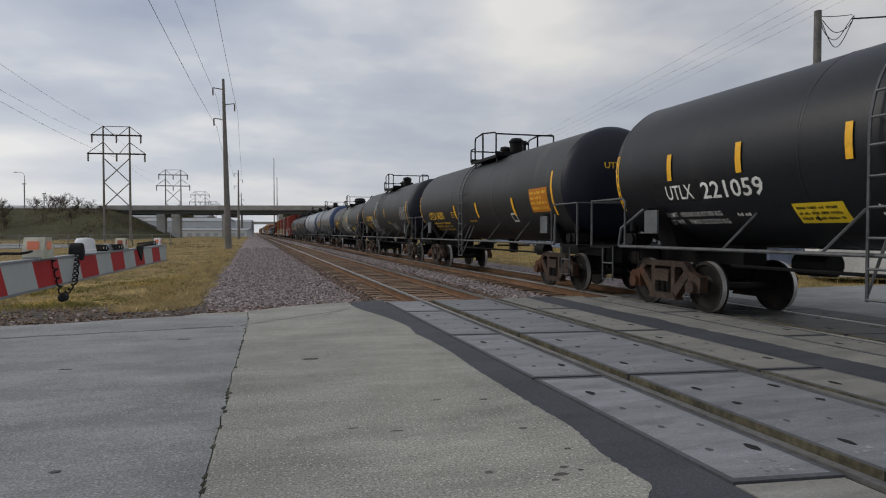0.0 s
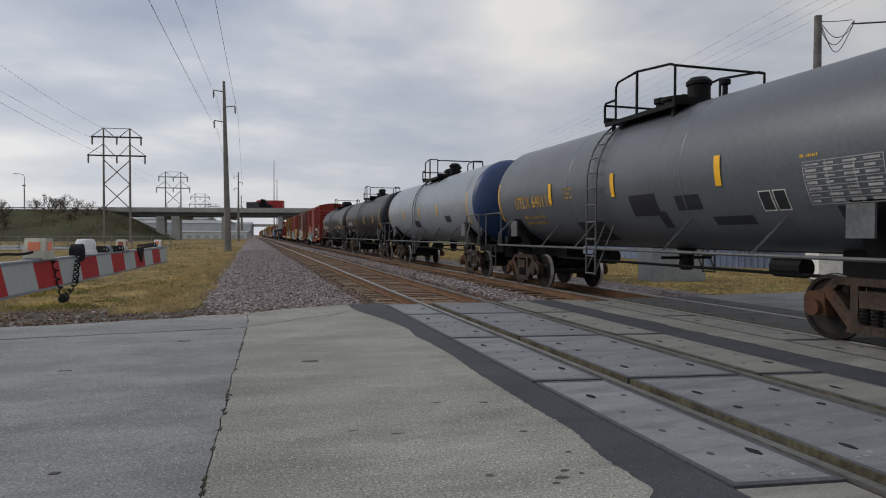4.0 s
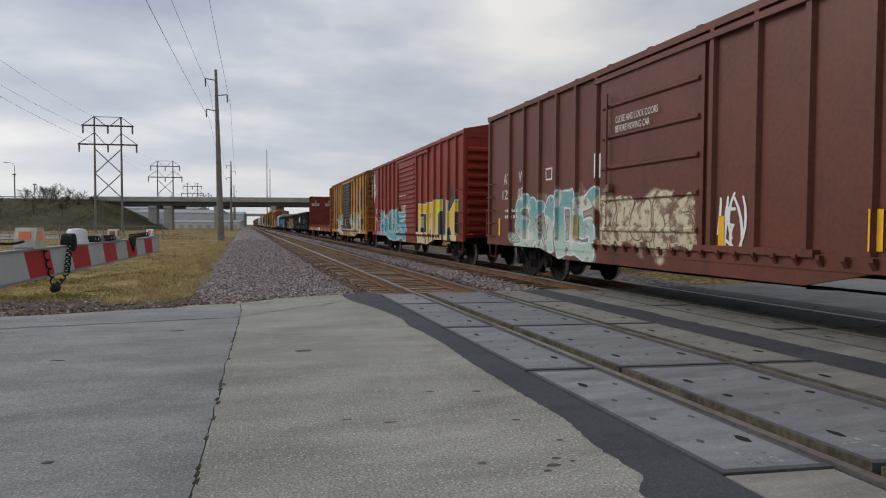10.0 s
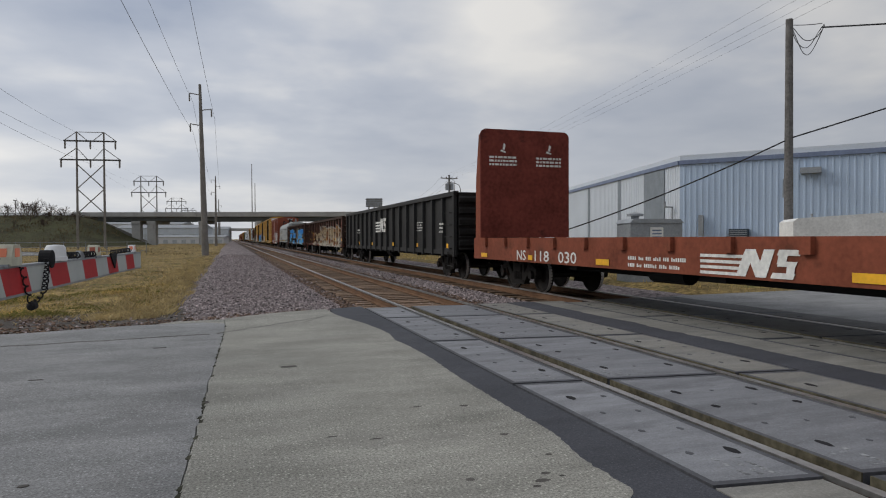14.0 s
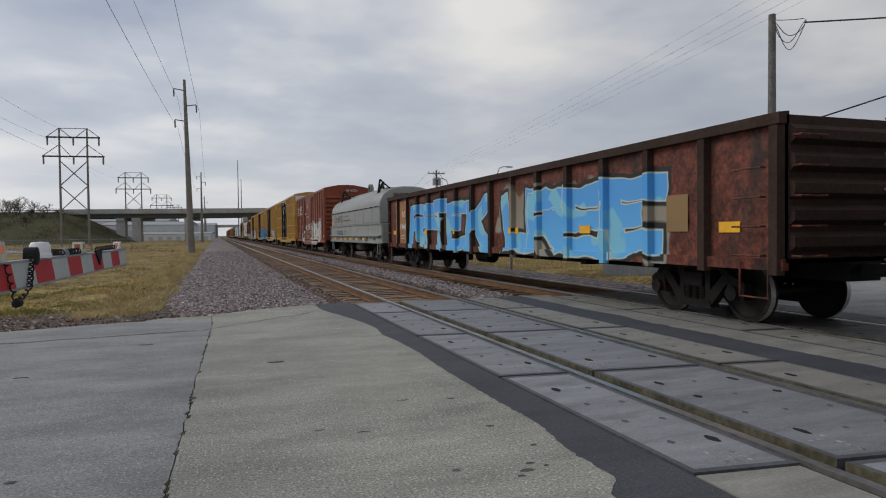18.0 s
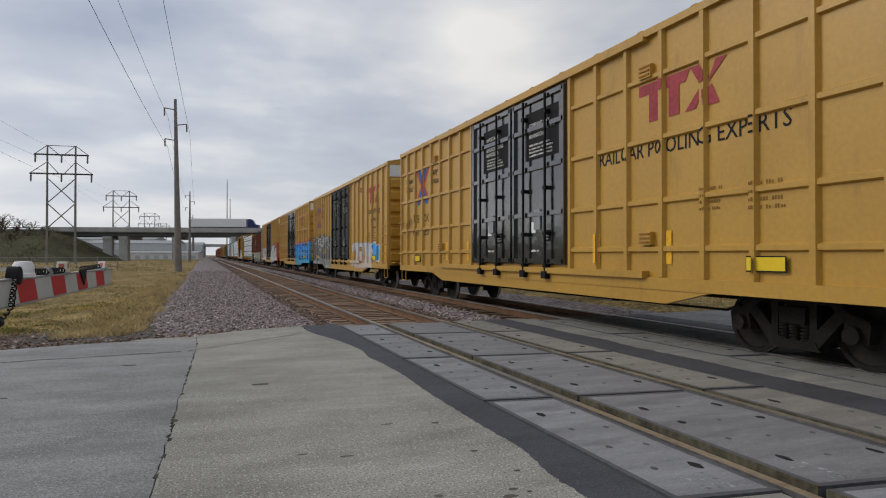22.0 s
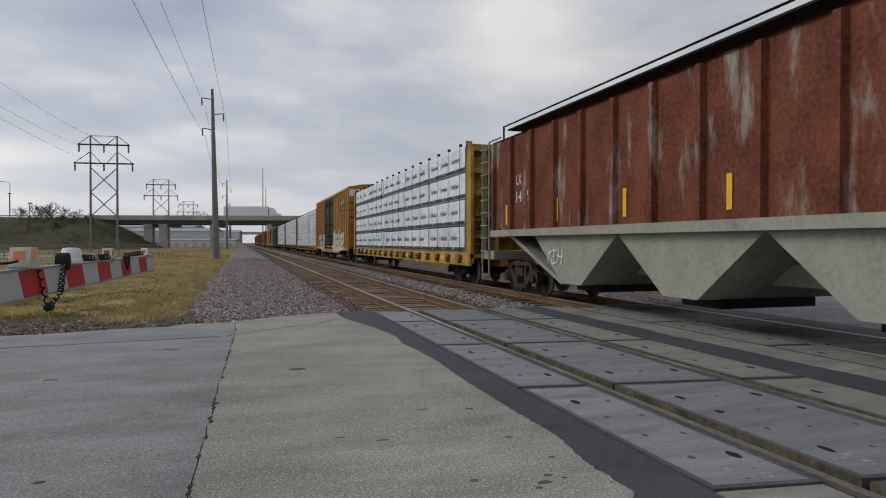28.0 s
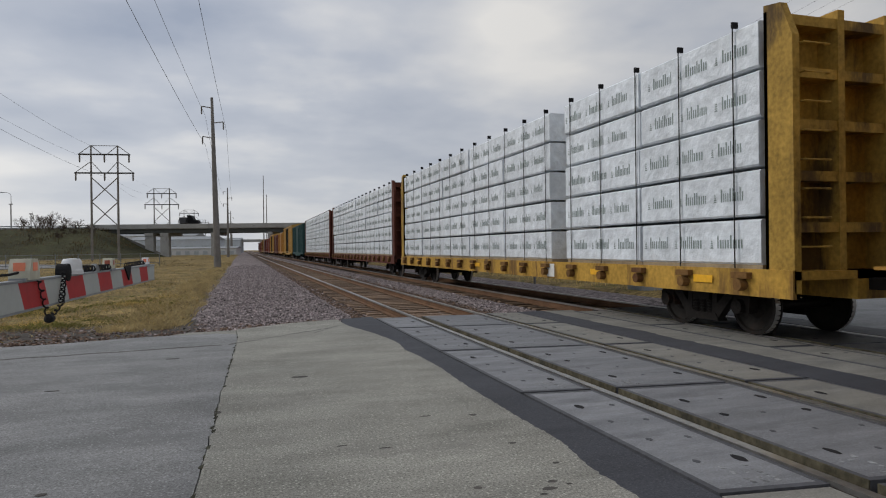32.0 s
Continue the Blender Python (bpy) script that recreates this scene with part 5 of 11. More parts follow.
def scrub():
    """Low dead weeds over the bank and the field's far edge."""
    rnd = random.Random(77)
    V, F = [], []
    for i in range(22000):
        if i % 3:
            u, d = rnd.uniform(-160, -18), rnd.uniform(0.5, 46)
            e = max(0.0, 1 - max(0.0, -14 - u) / 20.0) * 46
            x, y = along(u, -6 - d)
            z = bank_height(u, max(d, e), 8.3)
        else:
            y = rnd.uniform(70, 165)
            x, z = rnd.uniform(-6 - 0.45 * y, -4), -0.25
        h, w, a = rnd.uniform(0.15, 0.75) * (1.0 if i % 3 else 0.35), rnd.uniform(0.05, 0.16), rnd.uniform(0, 3.14)
        if noise.noise((x * 0.12, y * 0.12, 4)) < -0.05:
            h *= 0.4
        k = len(V)
        V += [(x - w * math.cos(a), y - w * math.sin(a), z - 0.1), (x + w * math.cos(a), y + w * math.sin(a), z - 0.1), (x + rnd.gauss(0, 0.1), y, z + h)]
        F += [(k, k + 1, k + 2)]
    me = bpy.data.meshes.new("dead_weeds")
    me.from_pydata(V, [], F)
    me.materials.append(mat("dead_weed", (0.15, 0.115, 0.065), 0.95, var=0.5, scale=0.08, fine=0.7, dirt=(0.05, 0.06, 0.025), dirt_amt=0.4))
    tagged(new("dead_weeds", me), "low dead weeds and scrub on the bank", "weeds", kind="stuff")


scrub()


def street_light(x, y, z, h, turn):
    t = thing("street_light", "tall grey highway street light with a curved arm", "street light", pose(x, y, z, 0, 0, turn), group="highway lights")
    part("pole", Geo().cyl((0, 0, 0), (0, 0, h - 1), 0.12, 8, 0.08), POLEM, t)
    arm = part("arm", Geo().pipe([(0, 0, h - 1), (0.3, 0, h - 0.3), (1.2, 0, h), (2.2, 0, h)], 0.06, 6), POLEM, t)
    part("lamp_head", Geo().box(1.9, 2.8, -0.18, 0.18, h - 0.1, h + 0.08), STEELG, arm)


for u, hh, tr in ((-62, 11, 180), (74, 11, 180), (105, 11, 0)):
    x, y = along(u, 0)
    street_light(x, y, 8.5, hh, tr)
for u, hh in ((-64, 8), (-58, 5)):
    x, y = along(u, 3)
    t = thing("sign_post", "thin grey roadside post", "post", (x, y, 8.4), group="highway posts")
    part("post", Geo().cyl((0, 0, 0), (0, 0, hh), 0.13, 8), POLEM, t)
    part("head", Geo().box(-0.5, 0.5, -0.1, 0.1, hh - 0.3, hh), POLEM, t)
street_light(37.5, 104, -0.2, 11, 200)
street_light(37.4, 83, -0.2, 11, 20)


def far_building(x, y, w, d, h, m, label, turn=0, bays=6):
    t = thing("warehouse", label, "building", pose(x, y, -0.3, 0, 0, turn), group="far warehouses")
    part("wall", Geo().box(-w / 2, w / 2, -d / 2, d / 2, 0, h), m, t)
    part("roof", Geo().prism([(-d / 2 - 0.3, h), (d / 2 + 0.3, h), (0, h + d * 0.08)], "x", -w / 2 - 0.3, w / 2 + 0.3), mat("far_roof", (0.30, 0.32, 0.34), 0.7), t)
    for i in range(bays):
        xx = -w / 2 + w * (i + 0.5) / bays
        part("door", Geo().box(xx - w / bays * 0.25, xx + w / bays * 0.25, -d / 2 - 0.12, -d / 2 - 0.02, 0.1, h * 0.6), mat("far_door", (0.42, 0.46, 0.50), 0.7), t)


FARW, FARB = mat("far_white_wall", (0.62, 0.64, 0.67), 0.8, var=0.08), mat("far_blue_wall", (0.50, 0.55, 0.61), 0.8, var=0.08)
far_building(-26, 300, 34, 18, 6.5, FARB, "pale blue low warehouse beyond the bridge", -12, 5)
far_building(-14, 262, 26, 8, 2.6, FARW, "long white low shed beyond the bridge", -12, 8)
far_building(-44, 345, 50, 20, 9, FARW, "white warehouse far beyond the bridge", -12, 6)
far_building(-30, 430, 60, 20, 8, FARB, "grey-blue warehouse far along the line", -6, 6)
fb = thing("far_bridge", "second road bridge far along the line", "bridge", pose(0, 430, 0, 0, 0, -8), kind="structure")
part("deck", Geo().box(-120, 160, -5, 5, 6.6, 8.2), BRIDGE, fb)
for x in (-22, 26):
    part("pier", Geo().box(x - 1, x + 1, -4, 4, -0.3, 6.6), BRIDGE, fb)
rnd = random.Random(9)
for i in range(26):
    x, y = rnd.uniform(-190, 260), rnd.uniform(470, 700)
    if abs(x - 5) < 18:
        continue
    bare_tree(x, y, -0.3, rnd.uniform(9, 14), 200 + i, 0.5, 0.35, levels=3)
for i in range(12):
    bare_tree(rnd.uniform(26, 120), rnd.uniform(330, 440), -0.3, rnd.uniform(8, 12), 300 + i, 0.5, 0.3, levels=3)


def fence():
    f = thing("chain_link_fence", "grey chain-link fence with posts across the field", "fence")
    m = mat("fence_grey", (0.23, 0.24, 0.25), 0.6, 0.3)
    for i in range(26):
        x, y = -9.5 - 1.9 * i, 84 - 1.25 * i
        part("post", Geo().cyl((x, y, -0.3), (x, y, 1.25), 0.05, 6), m, f)
        if i < 25:
            for z in (0.1, 0.65, 1.15):
                part("rail", Geo().cyl((x, y, z), (x - 1.9, y - 1.25, z), 0.03, 5), m, f)


fence()
lot = Geo().prism([(-14, 78), (-70, 42), (-95, 60), (-30, 104)], "z", -0.35, -0.12)
solid("parking_lot", lot, CONC2, "pale paved lot beyond the fence", "pavement", "structure")

# conifer, billboard and rooftop plant near the shed
con = thing("conifer", "small dark green conifer tree", "tree", (29.5, 78, -0.3))
part("trunk", Geo().cyl((0, 0, 0), (0, 0, 2.2), 0.12, 8, 0.04), TWIG, con)
cg = Geo()
for i in range(260):
    k = rnd.random()
    a, z = rnd.uniform(0, 6.28), 0.3 + 2.4 * k
    r = (1 - k) * 1.0 * rnd.uniform(0.5, 1)
    cg.quad((r * math.cos(a) * 0.3, r * math.sin(a) * 0.3, z + 0.12), (r * math.cos(a + 0.2), r * math.sin(a + 0.2), z - 0.1), (r * math.cos(a - 0.2), r * math.sin(a - 0.2), z - 0.1))
part("crown", cg, mat("conifer_needles", (0.025, 0.05, 0.03), 0.9, var=0.4), con)
bb = thing("billboard", "grey billboard frame on posts beyond the tracks", "billboard", pose(25.5, 118, -0.3, 0, 0, -20))
part("panel", Geo().box(-1.5, 1.5, -0.1, 0.1, 7.6, 9.2), STEELG, bb)
for x in (-1, 0, 1):
    part("post", Geo().cyl((x, 0, 0), (x, 0, 8), 0.12, 8), POLEM, bb)
for j in range(4):
    part("slat", Geo().box(-1.6, 1.6, -0.18, -0.1, 7.7 + 0.4 * j, 7.8 + 0.4 * j), POLEM, bb)


# ---- traffic on the highway bridge ----
TRAFFIC = []


def truck_vehicle(name, label, length, height, body_m, cab_m, u_at, t_at, speed, d=-3.0, cab=True):
    v = thing(name, label, "truck")
    part("cargo_box", Geo().box(-length / 2, length / 2 - (3.6 if cab else 0.0), -1.25, 1.25, 1.1, height), body_m, v)
    part("chassis", Geo().box(-length / 2, length / 2 - 0.5, -0.9, 0.9, 0.7, 1.1), BLACK, v)
    if cab:
        part("cab", Geo().prism([(length / 2 - 3.2, 0.6), (length / 2, 0.6), (length / 2, 1.7), (length / 2 - 1.3, 1.95), (length / 2 - 1.7, 2.9), (length / 2 - 2.2, 3.4), (length / 2 - 3.2, 3.5)], "y", -1.2, 1.2), cab_m, v, "sloped truck cab")
    for x in (-length / 2 + 1.2, -length / 2 + 2.5, length / 2 - 1.2):
        for y in (-1.0, 1.0):
            part("wheel", Geo().cyl((x, y - 0.15, 0.5), (x, y + 0.15, 0.5), 0.5, 14), RUBBER, v)
    TRAFFIC.append((v, u_at, t_at, speed, d))
    return v


TW_W, TW_B, TW_R = mat("trailer_white", (0.70, 0.72, 0.74), 0.5, var=0.04), mat("cab_blue", (0.02, 0.03, 0.12), 0.4), mat("truck_red", (0.35, 0.03, 0.03), 0.5)
truck_vehicle("semi_truck", "white semi-trailer truck with a dark blue cab", 20.0, 3.5, TW_W, TW_B, -11.8, 21.0, 24.7)
truck_vehicle("box_truck", "red lorry on the highway bridge", 10.0, 3.4, TW_R, TW_R, 10.0, 4.0, -24.7, 3.0)
truck_vehicle("box_truck", "dark grey flatbed lorry on the highway bridge", 7.4, 2.6, mat("truck_dark", (0.05, 0.05, 0.055), 0.5), BLACK, -15.4, 3.0, 24.7)
truck_vehicle("box_truck", "small yellow lorry on the highway bridge", 5.0, 3.0, mat("truck_yellow", (0.65, 0.42, 0.02), 0.5), BLACK, -3.0, 26.0, 27.0)
truck_vehicle("box_truck", "dark lorry on the highway bridge", 5.5, 2.8, mat("truck_dark", (0.05, 0.05, 0.055), 0.5), BLACK, -8.2, 32.0, 25.0)
truck_vehicle("semi_truck", "white semi-trailer truck with a white cab", 17.0, 3.9, TW_W, TW_W, 21.0, 28.5, 24.0, 3.0)

# ---- the train ----
SPEED = 14.6
TRUCK_SHARED = {}
AXLES = {-0.89: [], 0.89: []}


def truck_meshes():
    if TRUCK_SHARED:
        return TRUCK_SHARED
    w = Geo()
    for x in (-0.75, 0.75):
        s = 1 if x > 0 else -1
        w.lathe([(x - s * 0.03, 0.10), (x - s * 0.02, 0.40), (x - s * 0.045, 0.44), (x - s * 0.07, 0.47), (x - s * 0.04, 0.475), (x - s * 0.035, 0.462), (x + s * 0.06, 0.455), (x + s * 0.065, 0.40),
                 (x + s * 0.03, 0.38), (x + s * 0.01, 0.2), (x + s * 0.05, 0.14), (x + s * 0.06, 0.09)], "x", 36)
    w.cyl((-1.05, 0, 0), (1.05, 0, 0), 0.075, 12)
    TRUCK_SHARED["wheelset"] = mesh_of("wheelset", w, WHEELM, True)
    for x, key in ((-0.75, "tread"), (0.75, "tread_far")):
        s = 1 if x > 0 else -1
        t = Geo().lathe([(x - s * 0.033, 0.4625), (x + s * 0.058, 0.4575)], "x", 36)
        t.f = [f for f in t.f if len(f) == 4]
        TRUCK_SHARED[key] = mesh_of("tread", t, TREAD, True)
    for key, m in (("side_frame", TRUCKM), ("side_frame_dark", TRUCKD)):
        f = Geo()
        a, b = -0.07, 0.07
        f.prism([(-1.06, 0.56), (-0.74, 0.60), (-0.55, 0.80), (0.55, 0.80), (0.74, 0.60), (1.06, 0.56), (1.08, 0.64), (0.8, 0.72), (0.62, 0.90), (-0.62, 0.90), (-0.8, 0.72), (-1.08, 0.64)], "x", a, b)
        f.prism([(-0.74, 0.62), (-0.62, 0.72), (-0.20, 0.30), (-0.36, 0.20)], "x", a, b)
        f.prism([(0.74, 0.62), (0.62, 0.72), (0.20, 0.30), (0.36, 0.20)], "x", a, b)
        f.prism([(-0.42, 0.18), (0.42, 0.18), (0.34, 0.30), (-0.34, 0.30)], "x", a - 0.02, b + 0.02)
        for s in (-1, 1):
            f.prism([(s * 0.25, 0.28), (s * 0.36, 0.28), (s * 0.36, 0.82), (s * 0.25, 0.82)], "x", a, b)
            f.prism([(s * 0.72, 0.36), (s * 1.07, 0.36), (s * 1.10, 0.60), (s * 1.0, 0.68), (s * 0.76, 0.66)], "x", a - 0.01, b + 0.02)
            f.cyl((-0.16, s * 0.89, 0.46), (-0.06, s * 0.89, 0.46), 0.115, 14)
        f.cyl((-0.085, -0.0, 0.62), (-0.07, 0, 0.62), 0.09, 12)
        f.prism([(-0.2, 0.52), (0.2, 0.52), (0.22, 0.74), (-0.22, 0.74)], "x", -0.10, 0.06)
        TRUCK_SHARED[key] = mesh_of("side_frame", f, m)
    sp = Geo()
    for y in (-0.17, 0, 0.17):
        for k in range(5):
            sp.cyl((-0.02, y, 0.30 + k * 0.046), (-0.02, y, 0.325 + k * 0.046), 0.078, 12)
        sp.cyl((-0.02, y, 0.29), (-0.02, y, 0.53), 0.05, 10)
    TRUCK_SHARED["spring_group"] = mesh_of("spring_group", sp, TRUCKD)
    bo = Geo().box(-0.95, 0.95, -0.22, 0.22, 0.55, 0.82).cyl((0, 0, 0.8), (0, 0, 0.98), 0.3, 14)
    bo.box(-0.6, 0.6, -0.42, -0.34, 0.35, 0.5).box(-0.6, 0.6, 0.34, 0.42, 0.35, 0.5)
    TRUCK_SHARED["truck"] = mesh_of("truck", bo, TRUCKD)
    cp = Geo().box(-0.09, 0.09, 0.0, 0.62, 0.78, 0.95).prism([(-0.14, 0.55), (0.14, 0.55), (0.16, 0.78), (0.02, 0.92), (-0.05, 0.80), (-0.16, 0.82)], "z", 0.72, 1.0)
    TRUCK_SHARED["coupler"] = mesh_of("coupler", cp, TRUCKD)
    ho = Geo().pipe([(-0.35, 0.15, 0.85), (-0.32, 0.35, 0.62), (-0.28, 0.62, 0.50), (-0.2, 0.9, 0.55)], 0.028, 7)
    TRUCK_SHARED["air_hose"] = mesh_of("air_hose", ho, RUBBER)
    return TRUCK_SHARED


def trucks(car, centres, dark=False):
    S = truck_meshes()
    for y in centres:
        t = part("truck", S["truck"], TRUCKD, car, "cast steel two-axle freight truck", at=(0, y, 0))
        for x in (-0.99, 0.99):
            m = Matrix.Translation((x, 0, 0)) @ (Matrix.Rotation(math.pi, 4, "Z") if x > 0 else Matrix())
            part("side_frame", S["side_frame_dark" if dark else "side_frame"], TRUCKM, t, at=m)
            part("spring_group", S["spring_group"], TRUCKD, t, at=m)
        for dy in AXLES:
            ax = part("wheelset", S["wheelset"], WHEELM, t, at=(0, dy, 0.457))
            AXLES[dy].append(ax)
            part("tread", S["tread"], TREAD, t, at=(0, dy, 0.457))
            part("tread", S["tread_far"], TREAD, t, at=(0, dy, 0.457))


def couplers(car, half, room=0.0):
    S = truck_meshes()
    for s in (-1, 1):
        m = Matrix.Translation((0, s * half, 0)) @ (Matrix.Rotation(math.pi, 4, "Z") if s < 0 else Matrix())
        c = part("coupler", S["coupler"], TRUCKD, car, at=m)
        part("air_hose", S["air_hose"], RUBBER, c)


def ladder(g, x, y0, y1, z0, z1, n, r=0.016, off=-0.06):
    """A ladder on a side at x: two stiles and n rungs."""
    for y in (y0, y1):
        g.box(x + off - 0.012, x + off + 0.012, y - 0.02, y + 0.02, z0, z1)
    for i in range(n):
        z = z0 + (z1 - z0) * (i + 0.5) / n
        g.pipe([(x + off, y0, z), (x + off, y1, z)], r, 6)
    return g


def rungs(g, x, y0, y1, zs, off=-0.09, r=0.015):
    for z in zs:
        g.pipe([(x, y0, z), (x + off, y0, z), (x + off, y1, z), (x, y1, z)], r, 6)
    return g


def end_rungs(g, y, x0, x1, zs, off, r=0.015):
    for z in zs:
        g.pipe([(x0, y, z), (x0, y + off, z), (x1, y + off, z), (x1, y, z)], r, 6)
    return g


# -- tank cars --
PLATEG = mat("bracket_grey", (0.12, 0.125, 0.13), 0.6, var=0.2)
PIPEG = mat("pipe_grey", (0.085, 0.088, 0.092), 0.5, var=0.3, fine=8)


def tank_car(length, paint, head_paint=None, band=None, mark="", mark_m=None, strips=(), r=1.428, ext=0.0, label="", plat=0.0, dome="valves", ext_front=0.6, zc=2.628):
    car = thing("tank_car", label, "tank car", group="freight train")
    hl, deep = length / 2 - 0.95, 0.62
    def ring(y0, y1, m, name, rr=r):
        g = Geo()
        if name == "head":
            s = 1 if y1 > y0 else -1
            prof = [(y0 + s * deep * math.sin(a), rr * math.cos(a)) for a in np.linspace(0, math.pi / 2 - 0.02, 9)]
        else:
            prof = [(y0, rr), (y1, rr)]
        g.lathe(prof, "y", 56, (0, 0, zc))
        if name != "head":
            g.f = [f for f in g.f if len(f) == 4]
        return part(name, g, m, car, smooth=True)
    body = hl - 0.78
    if band:
        b0, b1 = band[0], band[1]
        ring(-body - ext_front, b0, paint, "shell"); ring(b0, b1, band[2], "shell_band"); ring(b1, body + ext, paint, "shell")
    else:
        ring(-body - ext_front, body + ext, paint, "shell")
    for k, s in enumerate((-1, 1)):
        end = body + ext if k else -body - ext_front
        ring(end, end + s * deep, head_paint or paint, "head")
    for y in (-body - ext_front, -body * 0.34, body * 0.34, body + ext):
        w = Geo().lathe([(y - 0.025, r), (y - 0.012, r + 0.006), (y + 0.012, r + 0.006), (y + 0.025, r)], "y", 56, (0, 0, zc))
        w.f = [f for f in w.f if len(f) == 4]
        part("weld_seam", w, paint, car, smooth=True)
    tc = length / 2 - 2.35
    trucks(car, (-tc, tc))
    couplers(car, length / 2 - 0.72)
    for s in (-1, 1):
        g = Geo().box(-0.25, 0.25, s * (length / 2 - 0.72) - 0.35, s * (length / 2 - 0.72) + 0.35, 0.72, 1.12).box(-0.25, 0.25, s * tc - 1.2, s * tc + 1.2, 0.85, 1.22)
        g.prism([(-1.25, 1.95), (-0.9, 1.15), (0.9, 1.15), (1.25, 1.95), (0.8, 1.45), (-0.8, 1.45)], "y", s * tc - 0.25, s * tc + 0.25)
        part("stub_sill", g, BLACK, car)
        for x in (-1, 1):
            part("bracket_plate", Geo().box(min(x * 1.30, x * 1.34), max(x * 1.30, x * 1.34), s * tc - 0.20, s * tc + 0.20, 1.42, 1.86), PLATEG, car, "grey steel bracket plate")
        part("valve_gear", Geo().box(-1.1, -0.75, s * (tc + 1.05) - 0.2, s * (tc + 1.05) + 0.2, 1.2, 1.42).cyl((-1.15, s * (tc + 1.0), 1.3), (-0.7, s * (tc + 1.0), 1.3), 0.12, 12).lathe([(0, 0.05), (0.05, 0.09), (0.2, 0.09), (0.24, 0.03)], "z", 10, (-0.95, s * (tc + 1.15), 1.42)), BLACK, car)
        # end platform, grab rails, steps
        e = s * (length / 2 - 0.95)
        p = Geo().box(-1.47, 1.47, min(e - s * 0.22, e + s * 0.66), max(e - s * 0.22, e + s * 0.66), 1.11, 1.15)
        part("end_platform", p, BLACK, car)
        q = Geo()
        for x in (-1.45, 1.45):
            q.pipe([(x, e - s * 0.7, 1.15), (x, e - s * 0.7, 2.05), (x, e - s * 0.6, 2.12), (x, e + s * 0.62, 2.12), (x, e + s * 0.62, 1.15)], 0.024, 6)
            q.pipe([(x, e + 0.15, 1.15), (x, e + 0.15, 0.45), (x, e - 0.25, 0.45), (x, e - 0.25, 1.15)], 0.018, 6)
            q.pipe([(x, e + 0.15, 0.8), (x, e - 0.25, 0.8)], 0.016, 6)
        q.pipe([(-1.45, e + s * 0.62, 2.12), (1.45, e + s * 0.62, 2.12)], 0.02, 6)
        part("end_rail", q, PIPEG, car)
    for x in (-1.46, 1.46):
        run = [(x * 0.80, -tc - 0.35, 1.95), (x * 0.985, -tc - 0.85, 1.52), (x, -tc - 0.9, 1.2), (x, -tc - 0.86, 1.16)]
        part("running_rail", Geo().pipe(run + [(u, -y, z) for u, y, z in reversed(run)], 0.032, 7), PIPEG, car, "grey pipe handrail along the tank's foot")
        for y in (-tc + 1.7, -tc * 0.3, tc * 0.3, tc - 2.1):
            part("rail_brace", Geo().pipe([(x, y, 1.16), (x * 0.76, y - 0.35, 1.74)], 0.022, 5), PIPEG, car)
    # manway platform on top
    top = zc + r
    deck = Geo()
    for x in (-1, 1):
        lo, hi = sorted((x * 0.55, x * 1.02))
        deck.box(lo, hi, plat - 1.25, plat + 1.25, top - 0.13, top - 0.09).box(min(x * 0.99, x * 1.02), max(x * 0.99, x * 1.02), plat - 1.25, plat + 1.25, top - 0.18, top - 0.13)
        for y in (-1.06, 1.06):
            deck.box(min(x * 0.88, x * 0.93), max(x * 0.88, x * 0.93), plat + y - 0.04, plat + y + 0.04, top - 0.40, top - 0.13)
    for y in (-1.25, 1.17):
        deck.box(-1.02, 1.02, plat + y, plat + y + 0.08, top - 0.10, top + 0.015)
    pl = part("walkway", deck, BLACK, car)
    rail = Geo()
    for x in (-1.02, 1.02):
        rail.pipe([(x, plat - 1.25, top - 0.1), (x, plat - 1.25, top + 0.58), (x, plat - 1.1, top + 0.64), (x, plat + 0.0, top + 0.76), (x, plat + 0.72, top + 0.70), (x, plat + 0.80, top + 0.6), (x, plat + 0.80, top - 0.1)], 0.026, 7)
        rail.pipe([(x, plat + 0.8, top + 0.34), (x, plat + 1.2, top + 0.34), (x, plat + 1.25, top + 0.28), (x, plat + 1.25, top - 0.1)], 0.026, 6)
        rail.pipe([(x, plat - 0.0, top + 0.76), (x, plat - 0.0, top - 0.1)], 0.03, 6)
    for y, z in ((-1.25, 0.58), (1.25, 0.30)):
        rail.pipe([(-1.02, plat + y, top + z), (1.02, plat + y, top + z)], 0.024, 6)
    part("guard_rail", rail, BLACK, pl)
    if dome == "dome":
        v = Geo().lathe([(-0.1, 0.42), (0.22, 0.42), (0.22, 0.5), (0.30, 0.5), (0.36, 0.44), (0.46, 0.42), (0.54, 0.30), (0.56, 0.02)], "z", 24, (0, plat, top))
    else:
        v = Geo().lathe([(-0.1, 0.3), (0.2, 0.3), (0.22, 0.36), (0.28, 0.36), (0.32, 0.05)], "z", 20, (0, plat, top))
        v.lathe([(-0.05, 0.12), (0.3, 0.12), (0.32, 0.17), (0.42, 0.17), (0.46, 0.03)], "z", 14, (0.1, plat + 0.75, top))
        v.lathe([(-0.05, 0.22), (0.36, 0.22), (0.38, 0.25), (0.44, 0.25), (0.52, 0.17), (0.55, 0.02)], "z", 16, (-0.1, plat - 0.75, top))
        v.lathe([(-0.05, 0.05), (0.2, 0.05), (0.22, 0.1), (0.30, 0.1), (0.34, 0.03)], "z", 12, (-0.15, plat - 1.55, top))
        v.pipe([(-0.3, plat - 0.5, top + 0.22), (0.3, plat - 0.5, top + 0.22)], 0.03, 6)
    part("manway", v, BLACK, car, "manway cover and valves", smooth=True)
